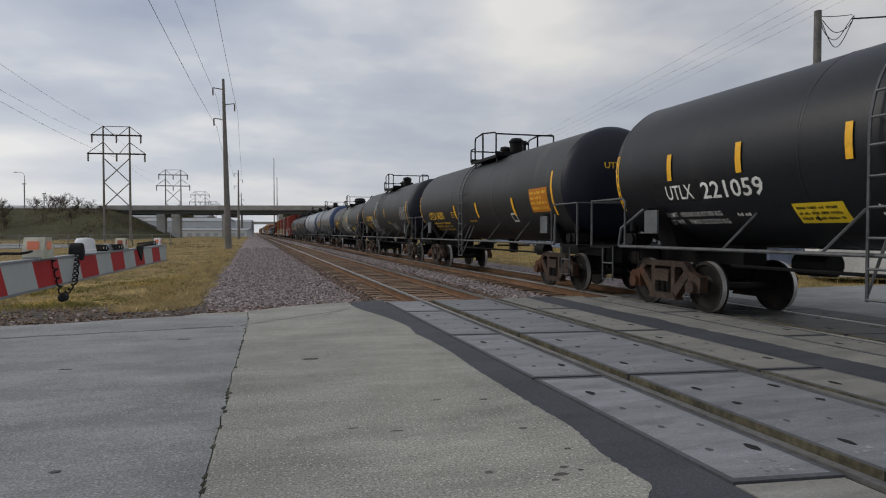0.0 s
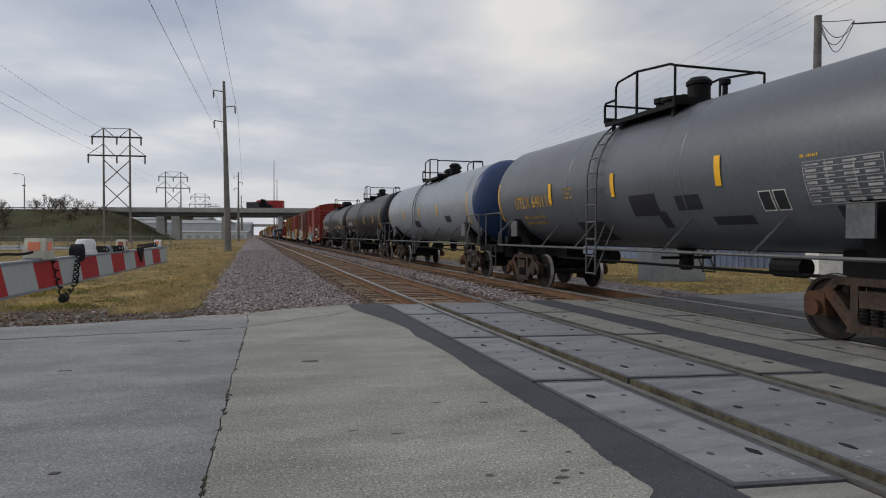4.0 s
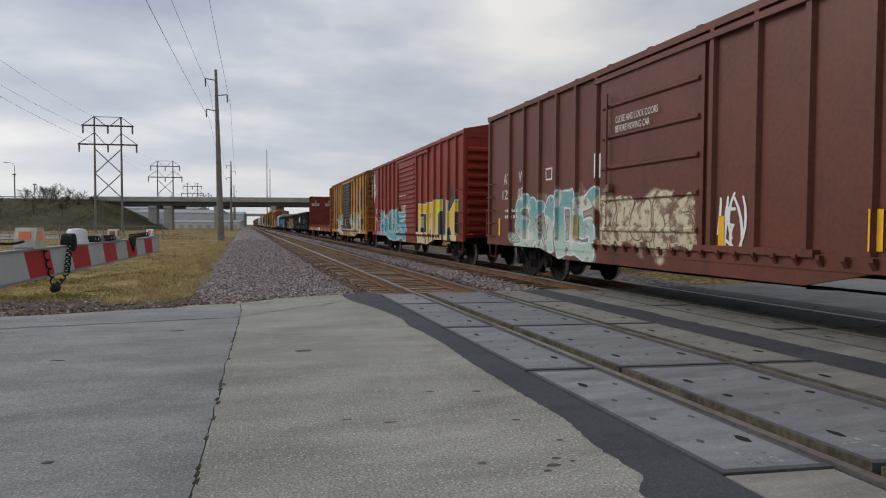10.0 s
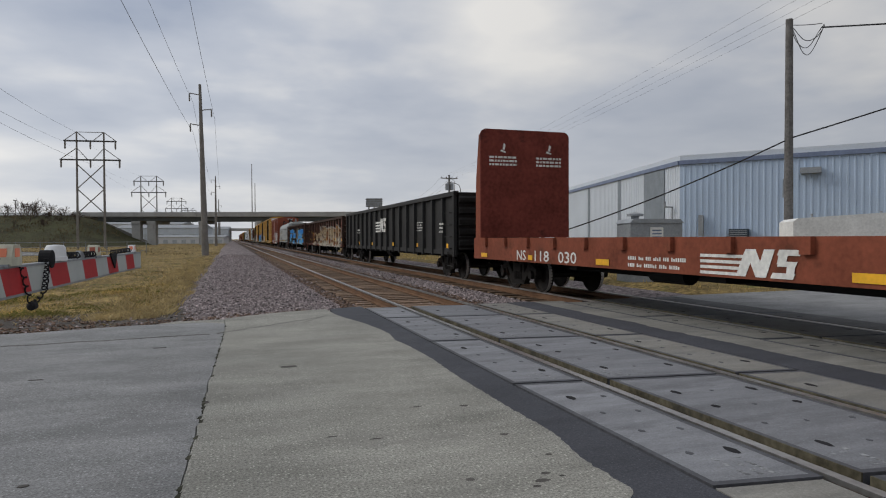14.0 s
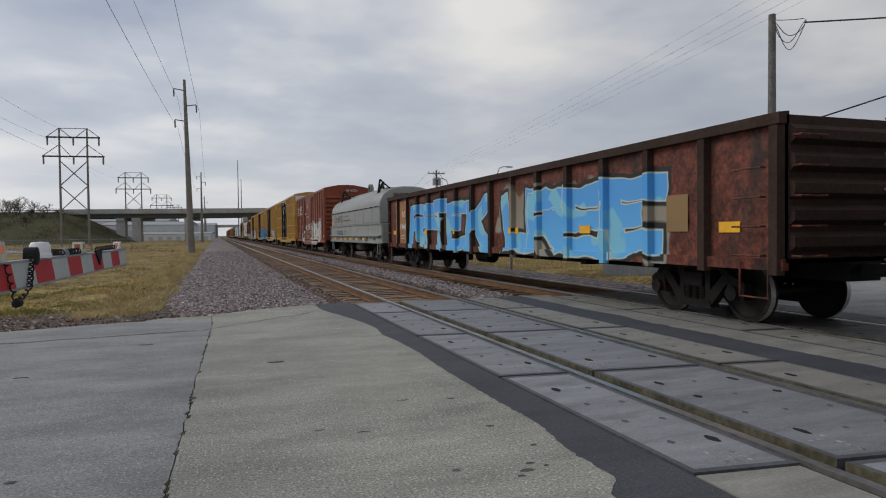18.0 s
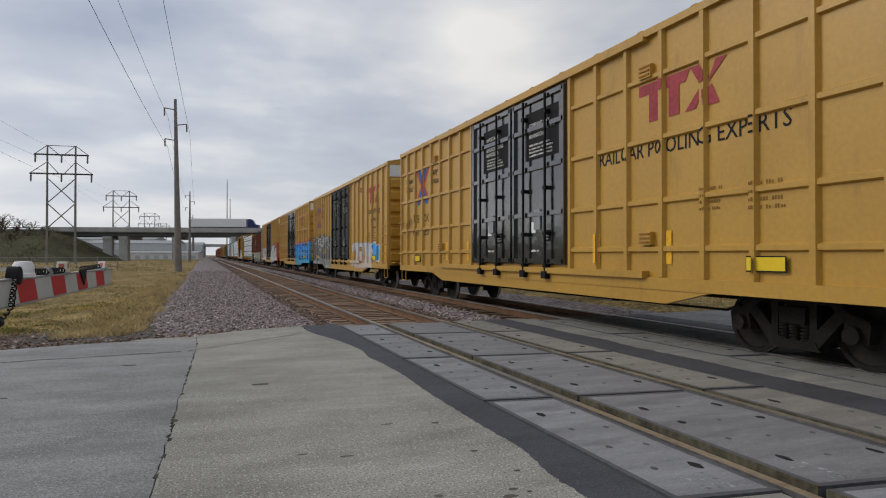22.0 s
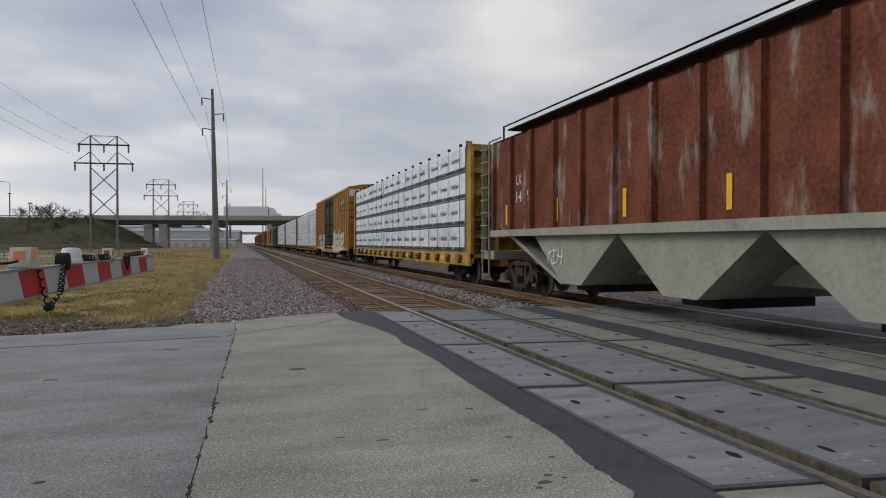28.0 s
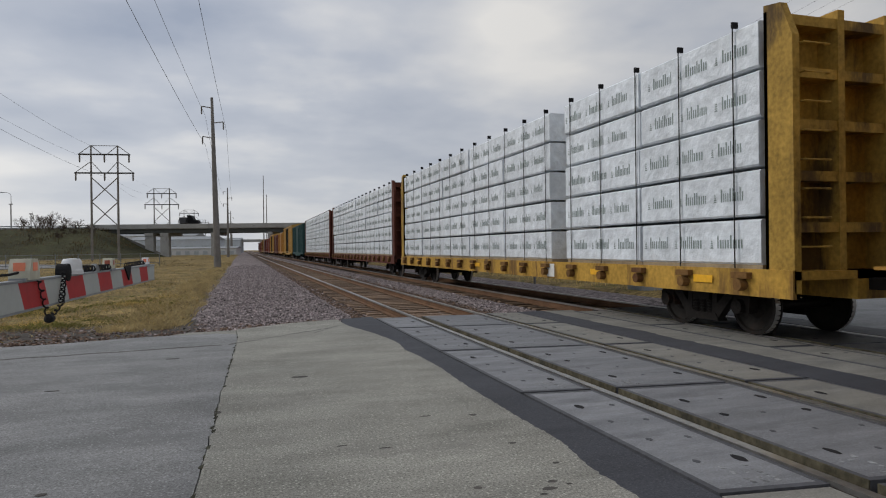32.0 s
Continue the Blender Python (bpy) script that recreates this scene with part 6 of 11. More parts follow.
    for sx in (-1, 1):
        ld = Geo()
        arc = [(sx * (r + 0.1) * math.cos(w), zc + (r + 0.1) * math.sin(w)) for w in np.linspace(0.0, 1.22, 9)]
        for dy in (0.72, 1.12):
            ld.pipe([(x, plat + dy, z) for x, z in reversed(arc)] + [(sx * 1.53, plat + dy, 1.16), (sx * 1.53, plat + dy, 0.6)], 0.022, 5)
            ld.pipe([(sx * 1.53, plat + dy, 0.66), (sx * 1.08, plat + dy, 1.68)], 0.02, 5)
        for w in np.linspace(0.12, 1.2, 6):
            ld.pipe([(sx * (r + 0.1) * math.cos(w), plat + dy, zc + (r + 0.1) * math.sin(w)) for dy in (0.72, 1.12)], 0.018, 5)
        for z in (0.63, 1.0, 1.37, 1.74, 2.11, 2.48):
            ld.pipe([(sx * 1.53, plat + 0.72, z), (sx * 1.53, plat + 1.12, z)], 0.018, 5)
        part("ladder", ld, PIPEG, car)
    part("bottom_outlet", Geo().lathe([(-0.45, 0.10), (-0.40, 0.16), (-0.2, 0.14), (0, 0.2)], "z", 14, (0, plat - 0.3, zc - r)).pipe([(-0.6, plat - 0.3, zc - r - 0.2), (0.6, plat - 0.3, zc - r - 0.2)], 0.03, 6), BLACK, car)
    part("brake_gear", Geo().cyl((-0.4, -tc + 1.7, 0.95), (-0.4, -tc + 2.3, 0.95), 0.16, 12).pipe([(-0.5, -tc + 1.2, 0.85), (-0.5, tc - 1.2, 0.85)], 0.03, 6).cyl((0.5, tc - 2.4, 0.9), (0.5, tc - 1.7, 0.9), 0.2, 12), BLACK, car)
    for (y, w0, w1, wid) in strips:
        s = Geo()
        n = 6
        for i in range(n):
            a, b = w0 + (w1 - w0) * i / n, w0 + (w1 - w0) * (i + 1) / n
            p = [(-(r + 0.006) * math.cos(a), zc + (r + 0.006) * math.sin(a)), (-(r + 0.006) * math.cos(b), zc + (r + 0.006) * math.sin(b))]
            s.quad((p[0][0], y, p[0][1]), (p[0][0], y + wid, p[0][1]), (p[1][0], y + wid, p[1][1]), (p[1][0], y, p[1][1]))
        part("reflector", s, YELLOWREF, car, "yellow reflective strip")
    return car, (lambda z: -np.sqrt(np.maximum(0.01, (r + 0.002) ** 2 - (z - zc) ** 2)))


# -- box cars --
def box_car(length, top, paint, post_n=12, door=None, end_m=None, horiz=False, label="", roof_m=None, post_m=None, post_d=0.075, cap=None, sill_m=None, door_y=(-1.5, 1.5), door_m=None, dashes=False, posts_at=None, lugs=False, plug_m=None):
    """Body length over the end sheets; door: None, 'rib' (one ribbed sliding door), 'plug' (plain plug door) or 'double' (two black doors)."""
    car = thing("box_car", label, "boxcar", group="freight train")
    W, hl, z0 = 1.49, length / 2, 1.02
    end_m, sill_m = end_m or paint, sill_m or paint
    d0, d1 = door_y
    part("body", Geo().box(-W, W, -hl, hl, z0, top - 0.05), paint, car)
    g = Geo()
    for s in (-1, 1):
        g.prism([(s * (W + 0.08), top - 0.14), (s * (W + 0.08), top - 0.02), (s * 0.6, top + 0.16), (0, top + 0.19), (0, top - 0.14)], "y", -hl - 0.03, hl + 0.03)
    roof = part("roof", g, roof_m or paint, car)
    rb = Geo()
    n = int(length / 1.25)
    for i in range(n + 1):
        y = -hl + length * i / n
        for s in (-1, 1):
            rb.prism([(s * (W + 0.085), top - 0.02), (s * 0.6, top + 0.16), (0, top + 0.19), (0, top + 0.22), (s * 0.6, top + 0.19), (s * (W + 0.07), top + 0.005)], "y", y - 0.05, y + 0.05)
    part("roof_rib", rb, roof_m or paint, roof)
    # side posts
    span = []
    for a, b in ((-hl, d0 - (0.15 if door else 0)), (d1 + (0.15 if door else 0), hl)):
        k = max(2, round(post_n * (b - a) / length))
        span += [a + (b - a) * i / k for i in range(k + 1)]
    if not door:
        span = [-hl + length * i / post_n for i in range(post_n + 1)]
    pw = 0.075
    posts = sorted(posts_at or span)
    for side in (-1, 1):
        for y in posts:
            yy = max(-hl + pw, min(hl - pw, y))
            part("side_post", Geo().prism([(side * W, yy - pw), (side * (W + post_d), yy - pw * 0.6), (side * (W + post_d), yy + pw * 0.6), (side * W, yy + pw)], "z", z0 + 0.063, top - 0.14), post_m or paint, car)
        sill = Geo().box(min(side * (W - 0.02), side * (W + 0.075)), max(side * (W - 0.02), side * (W + 0.075)), -hl, hl, z0 - 0.14, z0 + 0.06)
        y1, y2 = hl - 3.0, hl - 3.6
        sill.prism([(-y2, z0 - 0.14), (y2, z0 - 0.14), (y1 - 1.6, z0 - 0.36), (-y1 + 1.6, z0 - 0.36)], "x", side * (W - 0.03), side * (W + 0.06))
        part("side_sill", sill, sill_m, car)
        if horiz:
            for z in horiz:
                for a, b in ((-hl + 0.1, d0 - 0.2), (d1 + 0.2, hl - 0.1)):
                    part("side_rib", Geo().prism([(side * W, z - 0.06), (side * (W + post_d * 0.75), z - 0.035), (side * (W + post_d * 0.75), z + 0.035), (side * W, z + 0.06)], "y", a, b), paint, car)
    if dashes:
        for side in (-1, 1):
            for p, q in zip(posts, posts[1:]):
                if q - p > 2.0:
                    continue
                for z in np.arange(z0 + 0.4, top - 0.35, 0.42):
                    part("panel_rib", Geo().prism([(side * W, z - 0.045), (side * (W + 0.03), z - 0.02), (side * (W + 0.03), z + 0.02), (side * W, z + 0.045)], "y", p + 0.16, q - 0.16), paint, car)
    # doors
    for side in (-1, 1):
        X = side * W
        o = side
        if door == "rib" or door == "plug":
            dm = door_m or paint
            dr = part("door", Geo().box(min(X, X + o * 0.05), max(X, X + o * 0.05), d0, d1, z0 + 0.12, top - 0.3), dm, car)
            rb = Geo()
            zs = np.arange(z0 + 0.35, top - 0.4, 0.21 if door == "rib" else 0.62)
            for z in zs:
                rb.prism([(X + o * 0.05, z - 0.055), (X + o * 0.095, z - 0.02), (X + o * 0.095, z + 0.02), (X + o * 0.05, z + 0.055)], "y", d0 + 0.1, d1 - 0.1)
            part("door_rib", rb, dm, dr)
            hw = Geo().pipe([(X + o * 0.13, d1 - 0.35, z0 + 0.4), (X + o * 0.13, d1 - 0.35, top - 0.6)], 0.025, 6).box(min(X + o * .05, X + o * .16), max(X + o * .05, X + o * .16), d1 - 0.5, d1 - 0.2, z0 + 1.1, z0 + 1.25)
            part("door_hardware", hw, paint, dr)
            part("door_track", Geo().box(min(X, X + o * 0.12), max(X, X + o * 0.12), d0 - 2.2, d1 + 0.2, z0 + 0.02, z0 + 0.12).box(min(X, X + o * 0.10), max(X, X + o * 0.10), d0 - 2.2, d1 + 0.2, top - 0.3, top - 0.2), paint, car)
        elif door == "double":
            mid = (d0 + d1) / 2
            for a, b in ((d0, mid - 0.03), (mid + 0.03, d1)):
                dr = part("door", Geo().box(min(X, X + o * 0.045), max(X, X + o * 0.045), a, b, z0 + 0.22, top - 0.22), plug_m or BLACKDOOR, car, "black plug door with locking bars")
                fr = Geo()
                for z in (z0 + 0.3, z0 + 1.35, z0 + 2.4, z0 + 3.3, top - 0.32):
                    fr.box(min(X + o * .045, X + o * .10), max(X + o * .045, X + o * .10), a + 0.05, b - 0.05, z - 0.05, z + 0.05)
                for y in (a + 0.07, b - 0.07):
                    fr.box(min(X + o * .045, X + o * .10), max(X + o * .045, X + o * .10), y - 0.05, y + 0.05, z0 + 0.24, top - 0.26)
                part("door_frame", fr, plug_m or BLACKDOOR, dr)
                ba = Geo()
                for f in (0.3, 0.72):
                    y = a + (b - a) * f
                    ba.pipe([(X + o * 0.14, y, z0 - 0.02), (X + o * 0.14, y, top - 0.3)], 0.03, 7)
                    for z in (z0 + 0.2, z0 + 0.9, z0 + 1.9, top - 0.7):
                        ba.box(min(X + o * .04, X + o * .17), max(X + o * .04, X + o * .17), y - 0.06, y + 0.06, z - 0.04, z + 0.04)
                    ba.box(min(X + o * .02, X + o * .19), max(X + o * .02, X + o * .19), y - 0.1, y + 0.1, z0 - 0.08, z0 + 0.08)
                part("locking_bar", ba, BLACK, dr)
                part("lock_plate", Geo().box(min(X + o * .05, X + o * .075), max(X + o * .05, X + o * .075), (a + b) / 2 - 0.14, (a + b) / 2 + 0.14, z0 + 1.0, z0 + 1.45), STEELG, dr)
            part("door_track", Geo().box(min(X, X + o * 0.15), max(X, X + o * 0.15), d0 - 2.6, d1 + 2.6, z0 + 0.04, z0 + 0.16).box(min(X, X + o * 0.12), max(X, X + o * 0.12), d0 - 2.6, d1 + 2.6, top - 0.2, top - 0.12), paint, car)
    if lugs:
        for i in range(20):
            y = d1 + 0.1 - 0.37 * i
            if y > -hl + 0.5:
                part("track_lug", Geo().prism([(-W - 0.075, z0 - 0.10), (-W - 0.15, z0 + 0.0), (-W - 0.15, z0 + 0.05), (-W - 0.075, z0 + 0.05)], "y", y - 0.03, y + 0.03), paint, car)
    # corrugated ends
    for s in (-1, 1):
        eg = Geo()
        step = 0.50 if cap else 0.30
        k = int((top - z0 - 0.4) / step)
        for i in range(k):
            z = z0 + 0.15 + i * step
            eg.prism([(s * hl, z), (s * (hl + 0.085), z + 0.07), (s * (hl + 0.085), z + step - 0.15), (s * hl, z + step - 0.06)], "x", -W + 0.06, W - 0.06)
        part("end_rib", eg, end_m, car)
        if cap:
            part("end_cap", Geo().box(-W + 0.02, W - 0.02, s * hl - 0.02, s * hl + 0.09, top - 0.62, top - 0.06).prism([(-W, top - 0.06), (W, top - 0.06), (0, top + 0.13)], "y", s * hl + 0.02, s * hl + 0.09), cap, car, "white excess-height panel")
        else:
            part("end_cap", Geo().prism([(-W - 0.03, top - 0.28), (W + 0.03, top - 0.28), (W + 0.03, top - 0.04), (0.5, top + 0.14), (-0.5, top + 0.14), (-W - 0.03, top - 0.04)], "y", s * hl - 0.02, s * hl + 0.085), end_m, car)
        hg = Geo()
        end_rungs(hg, s * (hl + 0.05), -W + 0.08, -W + 0.55, np.arange(z0 + 0.1, z0 + 1.7, 0.38), s * 0.13)
        rungs(hg, -W - post_d, s * (hl - 0.62), s * (hl - 0.14), np.arange(z0 + 0.1, z0 + 1.7, 0.38))
        rungs(hg, W + post_d, s * (hl - 0.62), s * (hl - 0.14), np.arange(z0 + 0.1, z0 + 1.7, 0.38), off=0.09)
        for x in (-W - 0.03, W + 0.03):
            hg.pipe([(x, s * (hl - 0.12), z0 - 0.1), (x, s * (hl - 0.12), z0 - 0.5), (x, s * (hl - 0.6), z0 - 0.5), (x, s * (hl - 0.6), z0 - 0.1)], 0.018, 6)
        part("grab_iron", hg, paint, car)
        pg = Geo().box(-W + 0.1, W - 0.1, min(s * hl, s * (hl + 0.5)), max(s * hl, s * (hl + 0.5)), 1.12, 1.16)
        pg.pipe([(-0.9, s * (hl + 0.5), 1.14), (-0.9, s * (hl + 0.5), 2.0), (0.5, s * (hl + 0.5), 2.0), (0.5, s * (hl + 0.5), 1.14)], 0.02, 6)
        part("crossover_platform", pg, paint, car)
    bw = Geo().lathe([(-hl - 0.42, 0.28), (-hl - 0.40, 0.30), (-hl - 0.37, 0.28)], "y", 20, (0.35, 0, 2.75)).box(0.15, 0.55, -hl - 0.4, -hl, 2.5, 3.0)
    part("brake_wheel", bw, BLACK, car)
    part("underframe", Geo().box(-0.3, 0.3, -hl, hl, 0.72, z0).box(-1.3, 1.3, -0.5, 0.5, 0.85, z0).cyl((-0.6, -2.0, 0.72), (-0.6, -1.2, 0.72), 0.2, 12).box(-1.35, 1.35, -hl + 0.1, -hl + 0.35, 0.8, z0).box(-1.35, 1.35, hl - 0.35, hl - 0.1, 0.8, z0), BLACK, car)
    for k, (xx, ya, yb, zz) in enumerate(((-0.95, -hl + 3.6, hl - 3.6, 0.60), (-0.7, -1.2, 2.4, 0.66), (-1.2, 0.5, 3.2, 0.70))):
        part("brake_rod", Geo().pipe([(xx, ya, zz + 0.1), (xx, ya + 0.3, zz), (xx, (ya + yb) / 2, zz - 0.03), (xx, yb - 0.3, zz), (xx, yb, zz + 0.12)], 0.022, 6), BLACK, car)
    for yy in (-3.2, -0.6, 1.9, 3.4):
        part("hanger", Geo().pipe([(-1.1, yy, 0.95), (-1.1, yy + 0.05, 0.58), (-0.6, yy + 0.05, 0.55)], 0.02, 6), BLACK, car)
    part("brake_cylinder", Geo().lathe([(1.6, 0.06), (1.62, 0.17), (2.15, 0.17), (2.2, 0.05)], "y", 14, (-0.85, 0, 0.74)), BLACK, car)
    tc = hl - 2.25 if length < 17 else hl - 2.6
    trucks(car, (-tc, tc), dark=True)
    couplers(car, hl - 0.05)
    def face(y):
        return post_d + 0.003 if any(abs(y - p) < pw * 0.62 for p in posts) else 0.0
    cuts = [p + e for p in posts for e in (-pw * 0.6, pw * 0.6)]
    return car, cuts, face, -W


BLACKDOOR = mat("old_door_black", (0.013, 0.0135, 0.014), 0.5, spec=0.3, var=0.3, dirt=(0.06, 0.045, 0.035), dirt_amt=0.35, streak=1.5)
DOORBLACK = mat("door_black", (0.010, 0.011, 0.012), 0.14, spec=1.0, var=0.25, fine=2.5, bump=0.03, dirt=(0.07, 0.065, 0.06), dirt_amt=0.2, streak=2.0)

DOORBLACK.node_tree.nodes["Principled BSDF"].inputs["Coat Weight"].default_value = 0.8
DOORBLACK.node_tree.nodes["Principled BSDF"].inputs["Coat Roughness"].default_value = 0.12


# -- gondolas --
def gondola(length, top, paint, post_n, label, chord=None, dark=False):
    car = thing("gondola_car", label, "gondola car", group="freight train")
    W, hl, z0 = 1.45, length / 2, 0.98
    for s in (-1, 1):
        part("side_sheet", Geo().box(min(s * (W - 0.03), s * W), max(s * (W - 0.03), s * W), -hl, hl, z0, top), paint, car)
        part("top_chord", Geo().prism([(s * (W - 0.05), top - 0.02), (s * (W + 0.13), top - 0.02), (s * (W + 0.13), top + 0.13), (s * (W - 0.05), top + 0.15)], "y", -hl, hl), chord or paint, car)
        part("side_sill", Geo().box(min(s * (W - 0.05), s * (W + 0.06)), max(s * (W - 0.05), s * (W + 0.06)), -hl, hl, z0 - 0.1, z0 + 0.06), paint, car)
        for i in range(post_n + 1):
            y = -hl + 0.12 + (length - 0.24) * i / post_n
            part("side_post", Geo().prism([(s * W, y - 0.10), (s * (W + 0.11), y - 0.07), (s * (W + 0.11), y + 0.07), (s * W, y + 0.10)], "z", z0 - 0.16, top), chord or paint, car)
        e = Geo().box(-W, W, min(s * (hl - 0.03), s * hl), max(s * (hl - 0.03), s * hl), z0, top + 0.1)
        for z in np.arange(z0 + 0.15, top - 0.2, 0.36):
            e.prism([(s * hl, z), (s * (hl + 0.09), z + 0.07), (s * (hl + 0.09), z + 0.2), (s * hl, z + 0.27)], "x", -W + 0.05, W - 0.05)
        part("end_wall", e, chord or paint, car)
        hg = Geo()
        end_rungs(hg, s * (hl + 0.05), -W + 0.05, -W + 0.5, np.arange(z0 + 0.1, top - 0.1, 0.4), s * 0.14)
        for x, o in ((-W - 0.1, -0.09), (W + 0.1, 0.09)):
            rungs(hg, x, s * (hl - 0.75), s * (hl - 0.25), np.arange(z0 + 0.1, top - 0.2, 0.4), off=o)
            hg.pipe([(x, s * (hl - 0.2), z0), (x, s * (hl - 0.2), 0.5), (x, s * (hl - 0.7), 0.5), (x, s * (hl - 0.7), z0)], 0.018, 6)
        part("grab_iron", hg, paint, car)
    part("floor", Geo().box(-W, W, -hl, hl, z0, z0 + 0.06), paint, car)
    part("underframe", Geo().box(-0.3, 0.3, -hl, hl, 0.7, z0).box(-1.3, 1.3, -0.3, 0.3, 0.75, z0).cyl((-0.7, 1.0, 0.72), (-0.7, 1.9, 0.72), 0.2, 12).box(-1.3, 1.3, hl * 0.5, hl * 0.5 + 0.2, 0.75, z0).box(-1.3, 1.3, -hl * 0.5, -hl * 0.5 + 0.2, 0.75, z0), BLACK, car)
    trucks(car, (-hl + 2.2, hl - 2.2), dark=True)
    couplers(car, hl - 0.05)
    ps = [-hl + 0.12 + (length - 0.24) * i / post_n for i in range(post_n + 1)]
    def face(y):
        return 0.113 if any(abs(y - p) < 0.072 for p in ps) else 0.0
    return car, [p + e for p in ps for e in (-0.07, 0.07)], face, -W


def flat_car(length, paint, label):
    car = thing("bulkhead_flat_car", label, "flat car", group="freight train")
    W, hl = 1.42, length / 2
    z1 = 1.42
    part("deck", Geo().box(-W, W, -hl, hl, z1 - 0.1, z1), mat("deck_wood", (0.12, 0.085, 0.06), 0.9, var=0.3, fine=8), car)
    for s in (-1, 1):
        part("side_sill", Geo().prism([(s * W, 0.82), (s * (W + 0.05), 0.82), (s * (W + 0.05), z1 + 0.02), (s * W, z1 + 0.02)], "y", -hl, hl), paint, car)
        for i in range(14):
            y = -hl + 1.0 + (length - 2) * i / 13
            part("stake_pocket", Geo().box(min(s * (W + 0.05), s * (W + 0.13)), max(s * (W + 0.05), s * (W + 0.13)), y - 0.09, y + 0.09, z1 - 0.22, z1 + 0.02), paint, car)
        B = W + 0.06
        b = Geo().prism([(-B, z1 + 0.03), (B, z1 + 0.03), (B, 4.56), (B - 0.05, 4.66), (B - 0.16, 4.71), (-B + 0.16, 4.71), (-B + 0.05, 4.66), (-B, 4.56)], "y", s * (hl - 0.55) - 0.03, s * (hl - 0.55) + 0.03)
        part("bulkhead", b, mat("bulkhead_face", (0.15, 0.036, 0.027), 0.85, var=0.25, dirt=(0.05, 0.02, 0.017), dirt_amt=0.3, fine=9), car, "dark red steel bulkhead")
        f = Geo()
        for x in (-W + 0.0, W - 0.14):
            f.prism([(s * (hl - 0.55), 1.1), (s * (hl + 0.0), 1.1), (s * (hl - 0.05), 3.2), (s * (hl - 0.28), 4.55), (s * (hl - 0.55), 4.62)], "x", x, x + 0.14)
        for z in np.arange(1.6, 4.5, 0.42):
            f.box(-W + 0.14, W - 0.14, min(s * (hl - 0.52), s * (hl - 0.34)), max(s * (hl - 0.52), s * (hl - 0.34)), z, z + 0.1)
        f.box(-0.1, 0.1, min(s * (hl - 0.52), s * (hl - 0.3)), max(s * (hl - 0.52), s * (hl - 0.3)), z1, 4.5)
        part("bulkhead_frame", f, paint, car)
        lg = Geo()
        end_rungs(lg, s * (hl - 0.1), -W + 0.2, -W + 0.65, np.arange(1.5, 4.5, 0.4), s * 0.1)
        lg.pipe([(0.3, s * (hl - 0.5), 4.55), (0.3, s * (hl - 0.5), 4.7), (0.8, s * (hl - 0.5), 4.7), (0.8, s * (hl - 0.5), 4.55)], 0.02, 6)
        part("bulkhead_ladder", lg, paint, car)
    part("underframe", Geo().box(-0.35, 0.35, -hl, hl, 0.62, z1 - 0.1).cyl((-0.8, 1, 0.75), (-0.8, 2, 0.75), 0.18, 12).box(-1.2, 1.2, -0.3, 0.3, 0.7, 1.3).box(-1.2, 1.2, 4.3, 4.6, 0.7, 1.3).box(-1.2, 1.2, -4.6, -4.3, 0.7, 1.3), BLACK, car)
    trucks(car, (-hl + 2.3, hl - 2.3), dark=True)
    couplers(car, hl - 0.05)
    return car


